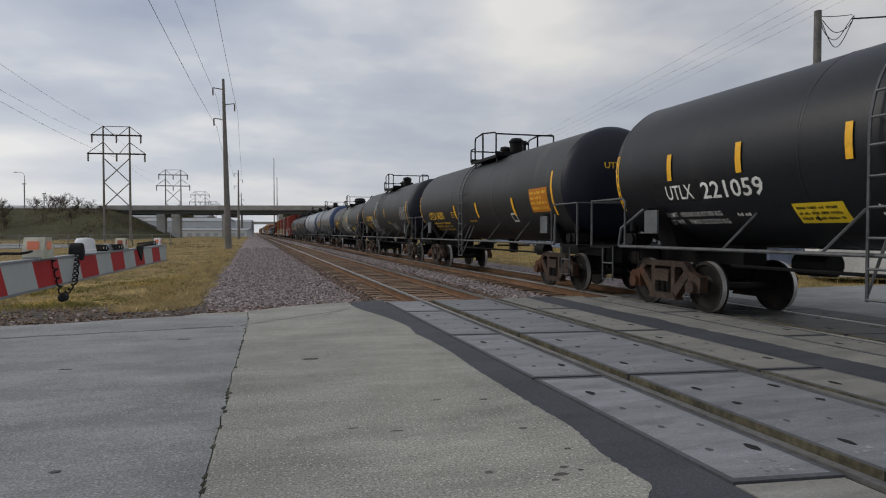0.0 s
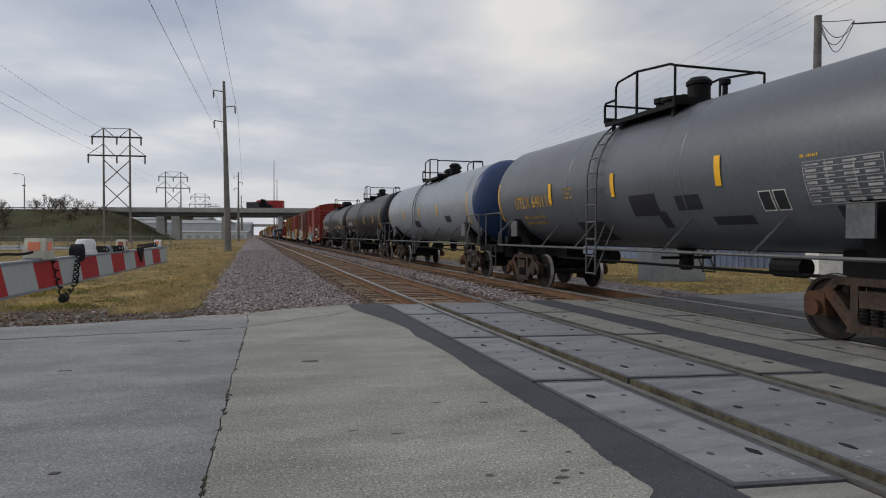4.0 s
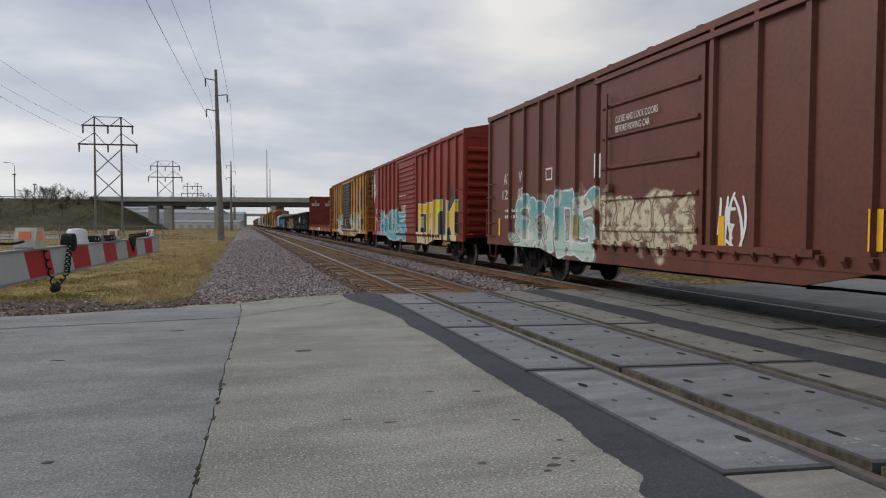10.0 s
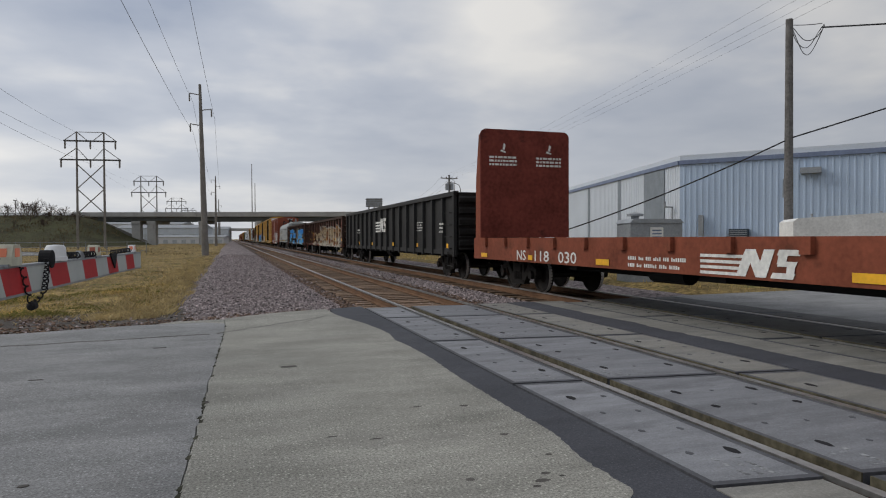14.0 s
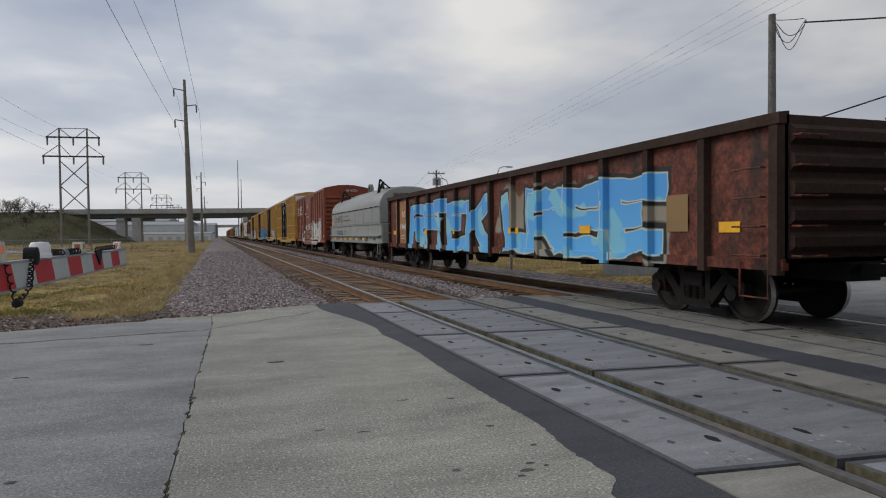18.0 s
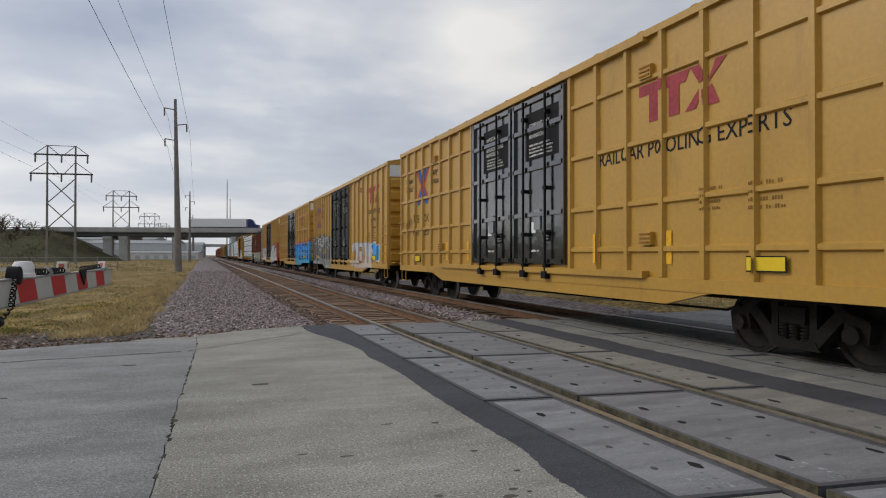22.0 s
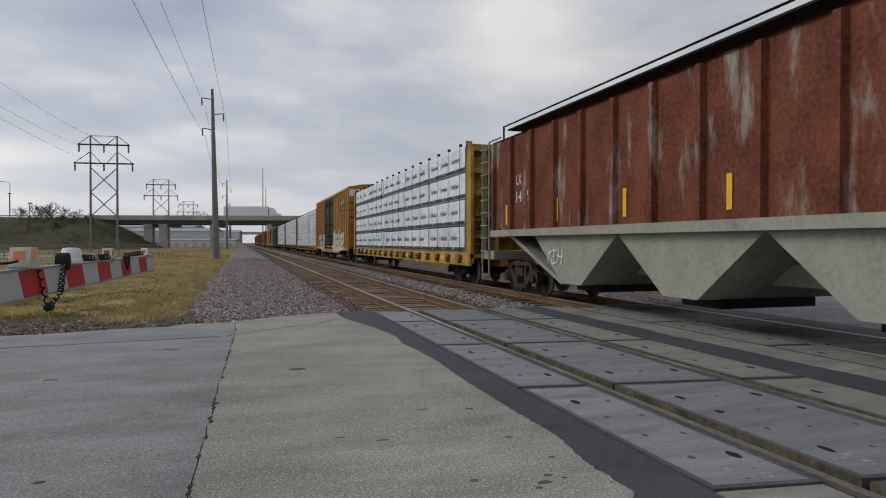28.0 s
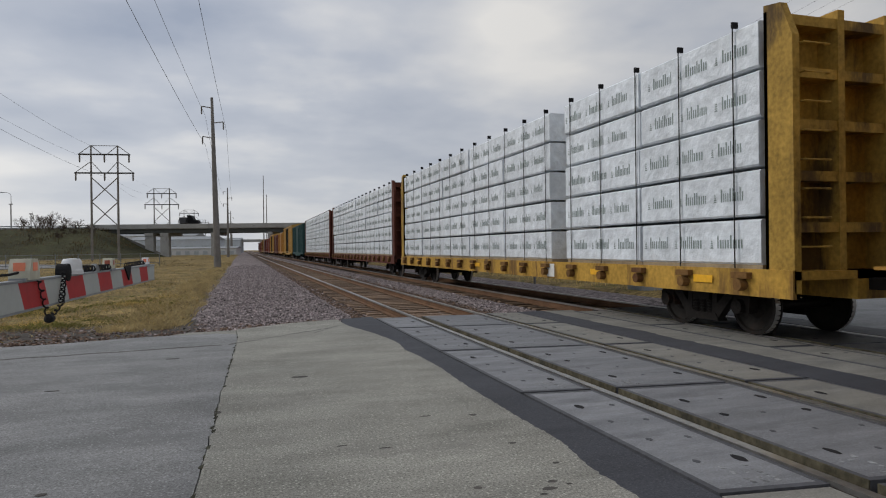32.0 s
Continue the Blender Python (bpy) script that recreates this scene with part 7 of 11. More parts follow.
def coil_car(length, label):
    car = thing("coil_car", label, "coil car", group="freight train")
    P = mat("coil_hood_grey", (0.235, 0.248, 0.242), 0.40, spec=0.5, var=0.05, fine=4, dirt=(0.205, 0.20, 0.175), dirt_amt=0.3, streak=0.8)
    PB = mat("coil_body_grey", (0.275, 0.29, 0.282), 0.6, var=0.14, dirt=(0.17, 0.13, 0.09), dirt_amt=0.35, streak=2)
    PLOOP = mat("worn_loop_grey", (0.17, 0.17, 0.165), 0.7, var=0.3, dirt=RUST, dirt_amt=0.3)
    hl, W = length / 2, 1.42
    for s in (-1, 1):
        def bx(x0, x1, z0, z1):
            return Geo().box(min(s * x0, s * x1), max(s * x0, s * x1), -hl, hl, z0, z1)
        part("side_plate", bx(W - 0.04, W, 1.36, 1.95), PB, car)
        part("top_lip", bx(W - 0.02, W + 0.05, 1.90, 1.955), PB, car)
        part("ledge", bx(W - 0.02, W + 0.12, 1.325, 1.365), PB, car)
        part("lower_web", bx(W - 0.07, W - 0.02, 1.03, 1.325), PB, car)
        part("bottom_flange", bx(W - 0.07, W + 0.08, 0.985, 1.03), PB, car)
        for i in range(17):
            y = -hl + 0.7 + (length - 1.4) * i / 16
            big = i % 2
            part("bracket", Geo().prism([(s * (W - 0.02), 1.325), (s * (W + 0.11), 1.325), (s * (W + 0.11), 1.29), (s * (W - 0.02), 1.10 if big else 1.24)], "y", y - 0.16, y + 0.14), PB, car)
        part("end_sheet", Geo().box(-W, W, s * hl - 0.03, s * hl + 0.03, 1.0, 1.95), PB, car)
        part("end_platform", Geo().box(-W, W, min(s * hl, s * (hl + 0.3)), max(s * hl, s * (hl + 0.3)), 1.02, 1.08).pipe([(-W, s * (hl + 0.25), 1.05), (-W, s * (hl + 0.25), 1.9), (W, s * (hl + 0.25), 1.9), (W, s * (hl + 0.25), 1.05)], 0.02, 6), PB, car)
        part("step", Geo().pipe([(-W, s * (hl - 0.3), 1.0), (-W, s * (hl - 0.3), 0.5), (-W, s * (hl - 0.75), 0.5), (-W, s * (hl - 0.75), 1.0)], 0.02, 6), PB, car)
    part("floor", Geo().box(-W + 0.08, W - 0.08, -hl, hl, 1.0, 1.1), PB, car)
    hh = hl - 0.25
    ang = np.linspace(0, math.pi, 29)
    arc = [((W + 0.02) * math.copysign(abs(math.cos(a)) ** 0.75, math.cos(a)), 2.72 + 0.95 * math.sin(a) ** 0.9) for a in ang]
    arc = [(W + 0.02, 1.97)] + arc + [(-W - 0.02, 1.97)]
    hg = Geo()
    rows = [(-hh, 0.955), (-hh + 0.02, 0.98), (-hh + 0.07, 1.0)]
    rows += [(-y, k) for y, k in reversed(rows)]
    for y, k in rows:
        hg.v += [(x * k, y, 1.97 + (z - 1.97) * k) for x, z in arc]
    m = len(arc)
    for j in range(len(rows) - 1):
        hg.f += [(j * m + i, j * m + i + 1, (j + 1) * m + i + 1, (j + 1) * m + i) for i in range(m - 1)]
    hg.f += [tuple(range(m)), tuple((len(rows) - 1) * m + i for i in range(m))]
    hood = part("hood", hg, P, car, "rounded grey steel hood", smooth=True)
    for y in np.linspace(-hh + 1.5, hh - 1.5, 6):
        part("panel_seam", Geo().box(-W - 0.026, -W - 0.018, y - 0.008, y + 0.008, 2.0, 2.70), BLACK, hood)
    for s in (-1, 1):
        part("hinge_rod", Geo().cyl((s * (W + 0.04), -hh + 0.05, 2.72), (s * (W + 0.04), hh - 0.05, 2.72), 0.014, 6), BLACK, hood)
    for q, y in enumerate(np.linspace(-hh + 0.6, hh - 0.6, 12)):
        part("latch", Geo().box(-W - 0.08, -W - 0.01, y - (0.13 if q in (4, 5) else 0.05), y + (0.13 if q in (4, 5) else 0.05), 2.70, 2.75), BLACK, hood)
    for k in range(5):
        part("vent_slot", Geo().box(-0.75, 0.05, -hh - 0.012, -hh + 0.02, 3.12 + 0.05 * k, 3.14 + 0.05 * k), BLACK, hood)
    top = 3.66
    part("ridge_cap", Geo().prism([(-0.56, top - 0.10), (-0.52, top + 0.10), (0.52, top + 0.10), (0.56, top - 0.10)], "y", -hh + 2.0, hh - 2.0), P, hood)
    for x in (-0.32, 0.32):
        a = np.linspace(0, math.pi, 13)
        ring = [(0.36 * math.cos(w), top + 0.22 + 0.36 * math.sin(w)) for w in a] + [(-0.36, top), (-0.27, top)] + [(0.27 * math.cos(w), top + 0.22 + 0.27 * math.sin(w)) for w in reversed(a)] + [(0.27, top), (0.36, top)]
        part("lifting_loop", Geo().prism(ring, "x", x - 0.09, x + 0.09), PLOOP, hood)
        for s in (-1, 1):
            part("gusset", Geo().prism([(s * 0.36, top), (s * 0.75, top), (s * 0.36, top + 0.34)], "x", x - 0.02, x + 0.02), PLOOP, hood)
    for s in (-1, 1):
        y = s * (hh - 1.7)
        part("stacking_frame", Geo().pipe([(-1.12, y, top - 0.50), (-0.95, y - s * 0.12, top + 0.46)], 0.045, 6).pipe([(-1.12, y, top - 0.50), (-0.95, y + s * 0.42, top + 0.30)], 0.04, 6).pipe([(-0.95, y + s * 0.55, top + 0.27), (-0.5, y - s * 1.3, top + 0.10)], 0.045, 6).pipe([(-0.4, y, top - 0.05), (-0.95, y - s * 0.12, top + 0.46)], 0.04, 6), BLACK, hood)
    part("underframe", Geo().box(-0.4, 0.4, -hl, hl, 0.65, 1.0), BLACK, car)
    part("air_tank", Geo().lathe([(-0.7, 0.03), (-0.66, 0.16), (-0.58, 0.21), (0.58, 0.21), (0.66, 0.16), (0.7, 0.03)], "y", 16, (-0.85, 0.1, 0.74)), mat("air_tank_brown", (0.12, 0.105, 0.08), 0.7, dirt=RUST, dirt_amt=0.3), car)
    part("brake_pipe", Geo().pipe([(-1.0, 3.0, 0.82), (-1.05, 1.6, 0.8), (-1.05, 1.2, 0.68), (-0.9, 0.6, 0.72)], 0.025, 6), BLACK, car)
    trucks(car, (-hl + 2.0, hl - 2.0), dark=True)
    couplers(car, hl - 0.0)
    return car


def hopper(length, label):
    car = thing("hopper_car", label, "covered hopper", group="freight train")
    P = mat("hopper_grey_rust", (0.15, 0.05, 0.028), 0.8, var=0.35, dirt=(0.36, 0.35, 0.30), dirt_amt=0.42, streak=1.2)
    PL = mat("hopper_grey", (0.30, 0.305, 0.25), 0.75, var=0.14, dirt=(0.19, 0.17, 0.13), dirt_amt=0.3)
    W, hl = 1.5, length / 2
    part("body", Geo().prism([(-hl, 4.35), (hl, 4.35), (hl, 2.0), (hl - 1.1, 1.75), (-hl + 1.1, 1.75), (-hl, 2.0)], "x", -W, W), P, car)
    part("roof", Geo().prism([(-W - 0.05, 4.35), (W + 0.05, 4.35), (0.7, 4.6), (-0.7, 4.6)], "y", -hl - 0.02, hl + 0.02), P, car)
    part("roof_walk", Geo().box(-1.0, -0.4, -hl - 0.2, hl + 0.2, 4.78, 4.82).pipe([(-1.2, -hl, 4.4), (-1.2, -hl, 4.85), (-1.2, hl, 4.85), (-1.2, hl, 4.4)], 0.03, 6), BLACK, car)
    n = 13
    ps = [-hl + 0.08 + (length - 0.16) * i / n for i in range(n + 1)]
    for s in (-1, 1):
        for y in ps:
            part("side_post", Geo().prism([(s * W, y - 0.09), (s * (W + 0.1), y - 0.06), (s * (W + 0.1), y + 0.06), (s * W, y + 0.09)], "z", 1.75, 4.32), P, car)
        part("side_sill", Geo().box(min(s * (W - 0.02), s * (W + 0.12)), max(s * (W - 0.02), s * (W + 0.12)), -hl, hl, 1.62, 1.8), PL, car)
        part("slope_sheet", Geo().prism([(s * hl, 1.95), (s * (hl - 0.05), 2.05), (s * (hl - 4.0), 0.55), (s * (hl - 4.0), 0.45)], "x", -W + 0.1, W - 0.1), PL, car)
        part("end_post", Geo().box(-W, -W + 0.1, min(s * (hl + 0.9), s * (hl + 1.0)), max(s * (hl + 0.9), s * (hl + 1.0)), 0.95, 4.4).box(W - 0.1, W, min(s * (hl + 0.9), s * (hl + 1.0)), max(s * (hl + 0.9), s * (hl + 1.0)), 0.95, 4.4), PL, car)
        lg = Geo()
        end_rungs(lg, s * (hl + 1.0), -W + 0.02, -W + 0.5, np.arange(1.1, 4.4, 0.38), s * 0.06)
        rungs(lg, -W, s * (hl + 0.35), s * (hl + 0.9), np.arange(1.2, 4.4, 0.38))
        for y in (hl + 0.35, hl + 0.9):
            lg.pipe([(-W - 0.02, s * y, 0.5), (-W - 0.02, s * y, 4.45)], 0.025, 6)
        lg.pipe([(-W, s * (hl + 0.35), 4.45), (-W, s * (hl - 0.5), 4.45)], 0.025, 6)
        part("ladder", lg, PL, car)
        part("end_sill", Geo().box(-W, W, min(s * hl, s * (hl + 1.05)), max(s * hl, s * (hl + 1.05)), 0.95, 1.2), PL, car)
    bays = 3
    for i in range(bays):
        c = -hl + 2.6 + (length - 5.2) * (i + 0.5) / bays
        w = (length - 5.2) / bays / 2
        part("hopper_bay", Geo().prism([(c - w, 1.62), (c + w, 1.62), (c + 0.45, 0.5), (c - 0.45, 0.5)], "x", -W + 0.06, W - 0.06), PL, car)
        part("outlet_gate", Geo().box(-1.0, 1.0, c - 0.5, c + 0.5, 0.34, 0.5), BLACK, car)
    part("centre_sill", Geo().box(-0.25, 0.25, -hl - 1, hl + 1, 0.75, 1.1), PL, car)
    trucks(car, (-hl + 0.9, hl - 0.9))
    couplers(car, hl + 0.75)
    return car, ps


def centerbeam(length, paint, label, wrap, packs, logo, n_col=7, tiers=5, load_top=4.75, gap_at=None, seed=1, bulk=None):
    """Flat car with a centre partition and high end bulkheads, stacked with wrapped lumber packs."""
    car = thing("centerbeam_flat_car", label, "flat car", group="freight train")
    hl, W, z1 = length / 2, 1.42, 1.06
    bulk = bulk or paint
    part("deck", Geo().box(-W, W, -hl, hl, z1 - 0.12, z1).box(-0.3, 0.3, -hl, hl, 0.65, z1), paint, car)
    for s in (-1, 1):
        part("side_sill", Geo().box(min(s * (W - 0.03), s * (W + 0.03)), max(s * (W - 0.03), s * (W + 0.03)), -hl, hl, 0.68, z1 + 0.02), paint, car)
        k = 17
        for i in range(k):
            y = -hl + 0.9 + (length - 1.8) * i / (k - 1)
            part("winch", Geo().cyl((s * (W + 0.03), y, 0.84), (s * (W + 0.16), y, 0.84), 0.085, 10).box(min(s * W, s * (W + 0.13)), max(s * W, s * (W + 0.13)), y - 0.16, y + 0.16, 0.94, 1.03), RUSTYW, car)
        b = Geo().box(-W, W, min(s * (hl - 0.5), s * (hl - 0.44)), max(s * (hl - 0.5), s * (hl - 0.44)), z1, 4.75)
        for x in (-W, W - 0.12):
            b.prism([(s * (hl - 0.5), z1 - 0.3), (s * hl, z1 - 0.3), (s * hl, 4.3), (s * (hl - 0.2), 4.8), (s * (hl - 0.5), 4.85)], "x", x, x + 0.12)
        for z in np.arange(1.6, 4.9, 0.72):
            b.box(-W + 0.12, W - 0.12, min(s * (hl - 0.44), s * (hl - 0.12)), max(s * (hl - 0.44), s * (hl - 0.12)), z, z + 0.14)
        for x in (-0.5, 0.38):
            b.box(x, x + 0.12, min(s * (hl - 0.44), s * (hl - 0.1)), max(s * (hl - 0.44), s * (hl - 0.1)), z1, 4.75)
        part("bulkhead", b, bulk, car, "tall ribbed steel end bulkhead")
        lg = Geo()
        end_rungs(lg, s * (hl - 0.05), -W + 0.18, -W + 0.62, np.arange(1.4, 4.6, 0.4), s * 0.08)
        lg.lathe([(s * (hl + 0.1), 0.28), (s * (hl + 0.13), 0.3), (s * (hl + 0.16), 0.28)], "y", 18, (0.45, 0, 2.6))
        part("ladder", lg, bulk, car)
    part("centre_beam", Geo().box(-0.08, 0.08, -hl + 0.5, hl - 0.5, z1, 4.8), paint, car)
    trucks(car, (-hl + 2.3, hl - 2.3), dark=True)
    couplers(car, hl - 0.0)
    rnd = random.Random(seed)
    z_step = (load_top - z1 - 0.08) / tiers
    pl = (length - 1.2 - (gap_at[1] if gap_at else 0.0)) / packs
    for side in (-1, 1):
        for i in range(packs):
            for t in range(tiers):
                y0 = -hl + 0.6 + i * pl + 0.015 + (gap_at[1] if gap_at and i >= gap_at[0] else 0.0)
                z0 = z1 + 0.08 + t * z_step
                x0, x1 = side * 0.12, side * (W - rnd.uniform(0.0, 0.045))
                bv = 0.03
                a, b = sorted((x0, x1))
                yy0, yy1 = y0 + rnd.uniform(0, 0.02), y0 + pl - 0.03 - rnd.uniform(0, 0.02)
                g = Geo().prism([(a + bv, z0), (b - bv, z0), (b, z0 + bv), (b, z0 + z_step - 0.05 - bv), (b - bv, z0 + z_step - 0.05), (a + bv, z0 + z_step - 0.05), (a, z0 + z_step - 0.05 - bv), (a, z0 + bv)], "y", yy0, yy1)
                p = part("lumber_pack", g, wrap, car, "white-wrapped lumber pack")
                if side < 0:
                    logo(p, a - 0.004, yy0, yy1, z0, z_step - 0.05, rnd)
            # dark bearers below
            part("bearer", Geo().box(*sorted((side * 0.15, side * (W - 0.05))), y0, y0 + pl - 0.03, z1, z1 + 0.08), mat("bearer_wood", (0.3, 0.24, 0.16), 0.9), car)
    k = 17
    for i in range(k):
        y = -hl + 1.1 + (length - 2.2) * i / (k - 1)
        st = Geo().box(-W - 0.016, -W - 0.008, y - 0.010, y + 0.010, z1 - 0.1, load_top + 0.03)
        st.box(-W - 0.025, -W + 0.08, y - 0.018, y + 0.018, load_top - 0.02, load_top + 0.07)
        part("tie_down", st, BLACK, car, "black tie-down strap over the load")
    return car


RUSTYW = mat("winch_rust", (0.16, 0.085, 0.03), 0.8, var=0.3, dirt=RUST, dirt_amt=0.4)
CARS = []


def place(car, front, rear):
    """Register a car by the stretch that it takes at the start, between its couplings."""
    CARS.append((car, (front + rear) / 2))
    car.matrix_basis = Matrix.Translation((TRAIN_X, (front + rear) / 2, 0))



# -- paint on the cars: lettering, stencils, graffiti --
class Skin:
    """How flat paint lies on a car's near side: the x of the surface, and where to cut the paint so that it follows the posts."""

    def __init__(self, fx, cuts_y=(), cuts_z=(), stepped=False):
        self.fx, self.cy, self.cz, self.stepped = fx, cuts_y, cuts_z, stepped


def tank_skin(surf):
    return Skin(lambda y, z: float(surf(np.array(z))), (), [1.3 + 0.14 * i for i in range(22)])


def box_skin(bx, doors=None, door_front=0.05):
    car, cuts, face, X = bx
    cy = list(cuts)
    if doors:
        cy += list(doors)

    def fx(y, z):
        if z < 1.08:
            return X - 0.077
        if doors and doors[0] < y < doors[1]:
            return X - door_front
        return X - face(y)
    return Skin(fx, cy, [1.08], True)


def decal(car, name, flat, m, skin, lift=0.004, label="", ramp=0.0):
    """flat: (points (y, z), faces). Lays it on the skin as one mesh."""
    pts, faces = flat
    bm = bmesh.new()
    vs = [bm.verts.new((0, y, z)) for y, z in pts]
    for f in faces:
        try:
            bm.faces.new([vs[i] for i in f])
        except ValueError:
            pass
    ys, zs = [p[0] for p in pts], [p[1] for p in pts]
    for c in skin.cy:
        if min(ys) < c < max(ys):
            bmesh.ops.bisect_plane(bm, geom=bm.verts[:] + bm.edges[:] + bm.faces[:], plane_co=(0, c, 0), plane_no=(0, 1, 0))
    for c in skin.cz:
        if min(zs) < c < max(zs):
            bmesh.ops.bisect_plane(bm, geom=bm.verts[:] + bm.edges[:] + bm.faces[:], plane_co=(0, 0, c), plane_no=(0, 0, 1))
    if skin.stepped:
        bmesh.ops.split_edges(bm, edges=bm.edges[:])
        for j, f in enumerate(bm.faces):
            c = f.calc_center_median()
            x = skin.fx(c.y, c.z) - lift - ramp * j
            for v in f.verts:
                v.co.x = x
    else:
        for j, v in enumerate(bm.verts):
            v.co.x = skin.fx(v.co.y, v.co.z) - lift - ramp * j
    me = bpy.data.meshes.new(name)
    bm.to_mesh(me)
    bm.free()
    me.materials.append(m)
    ob = new(name, me)
    ob.parent = car
    return tagged(ob, label)


def glyphs(text, bold=0.0, shear=0.0, spacing=1.0, res=2):
    cu = bpy.data.curves.new("letters", "FONT")
    cu.body, cu.size, cu.offset, cu.shear, cu.space_character, cu.resolution_u = text, 1.0, bold, shear, spacing, res
    ob = bpy.data.objects.new("letters", cu)
    me = bpy.data.meshes.new_from_object(ob)
    pts = [(v.co.x, v.co.y) for v in me.vertices]
    faces = [tuple(p.vertices) for p in me.polygons]
    bpy.data.objects.remove(ob)
    bpy.data.meshes.remove(me)
    return pts, faces


def fit_rect(flat, yl, yr, zb, zt, box=None, turn=0.0):
    pts, faces = flat
    xs, zs = [p[0] for p in pts], [p[1] for p in pts]
    x0, x1, w0, w1 = box or (min(xs), max(xs), min(zs), max(zs))
    out = []
    cy, cz, c, s = (yl + yr) / 2, (zb + zt) / 2, math.cos(turn), math.sin(turn)
    for x, z in pts:
        a = yl + (yr - yl) * (x - x0) / max(1e-6, x1 - x0) - cy
        b = zb + (zt - zb) * (z - w0) / max(1e-6, w1 - w0) - cz
        out.append((cy + a * c - b * s, cz + a * s + b * c))
    return out, faces


def words(car, text, yl, yr, zb, zt, m, skin, bold=0.0, shear=0.0, spacing=1.0, lift=0.006):
    return decal(car, "lettering", fit_rect(glyphs(text, bold, shear, spacing), yl, yr, zb, zt), m, skin, lift)


def rect(yl, yr, zb, zt):
    return [(yl, zb), (yr, zb), (yr, zt), (yl, zt)], [(0, 1, 2, 3)]


def join(*flats):
    P, F = [], []
    for p, f in flats:
        k = len(P)
        P += p
        F += [tuple(i + k for i in q) for q in f]
    return P, F


def patch(car, yl, yr, zb, zt, m, skin, name="painted_panel", lift=0.003, label=""):
    return decal(car, name, rect(yl, yr, zb, zt), m, skin, lift, label)


def stencil(car, yl, yr, zb, zt, rows, m, skin, seed=0):
    """Small lettering too fine to read: rows of short bars."""
    rnd = random.Random(seed + int(100 * yl))
    fl = []
    h = (zt - zb) / rows
    cw = max(0.028, 0.42 * h)
    for r in range(rows):
        y, left = yl, rnd.randint(2, 7)
        stop = yr + (yl - yr) * rnd.choice((0.0, 0.0, 0.12, 0.3))
        while y - cw > stop:
            if left == 0:
                left = rnd.randint(2, 7)
                y -= cw
                continue
            fl.append(rect(y, y - cw * rnd.uniform(0.55, 0.8), zb + h * (r + 0.22), zb + h * (r + 0.22 + rnd.choice((0.36, 0.5, 0.5)))))
            y -= cw
            left -= 1
    fl = fl or [rect(yl, yr, zb + h * 0.2, zb + h * 0.7)]
    return decal(car, "stencil", join(*fl), m, skin, 0.006)


def grid_plate(car, yl, yr, zb, zt, m, skin):
    """A ruled table of small writing: thin frame and rules, short bars for the words."""
    rnd = random.Random(int(abs(yl * 100) + zb * 70))
    rules = [rect(yl, yr, z - 0.005, z + 0.005) for z in np.linspace(zb, zt, 8)] + [rect(y + 0.006, y - 0.006, zb, zt) for y in (yl, yl + (yr - yl) * 0.31, yl + (yr - yl) * 0.66, yr)]
    fl = []
    for j in range(7):
        for i in range(4):
            a = yl + (yr - yl) * (i + 0.12) / 4
            fl.append(rect(a, a + (yr - yl) / 4 * rnd.uniform(0.4, 0.76), zb + (zt - zb) * (j + 0.3) / 7, zb + (zt - zb) * (j + rnd.choice((0.62, 0.72))) / 7))
    decal(car, "stencil", join(*fl), m, skin, 0.006)
    return decal(car, "data_plate", join(*rules), m, skin, 0.005)


STROKES = {"A": "17 79 93 46", "B": "17 79 95 53 31 45", "C": "97 71 13", "D": "17 78 86 63 31", "E": "97 71 13 45", "F": "17 79 45", "G": "97 71 13 36 65", "H": "71 93 46", "I": "82", "J": "93 31 14",
           "K": "71 49 53", "L": "71 13", "M": "17 75 59 93", "N": "17 73 39", "O": "17 79 93 31", "P": "17 79 96 64", "R": "17 79 96 64 53", "S": "97 74 46 63 31", "T": "79 82", "U": "71 13 39", "V": "72 29", "Y": "75 95 52"}


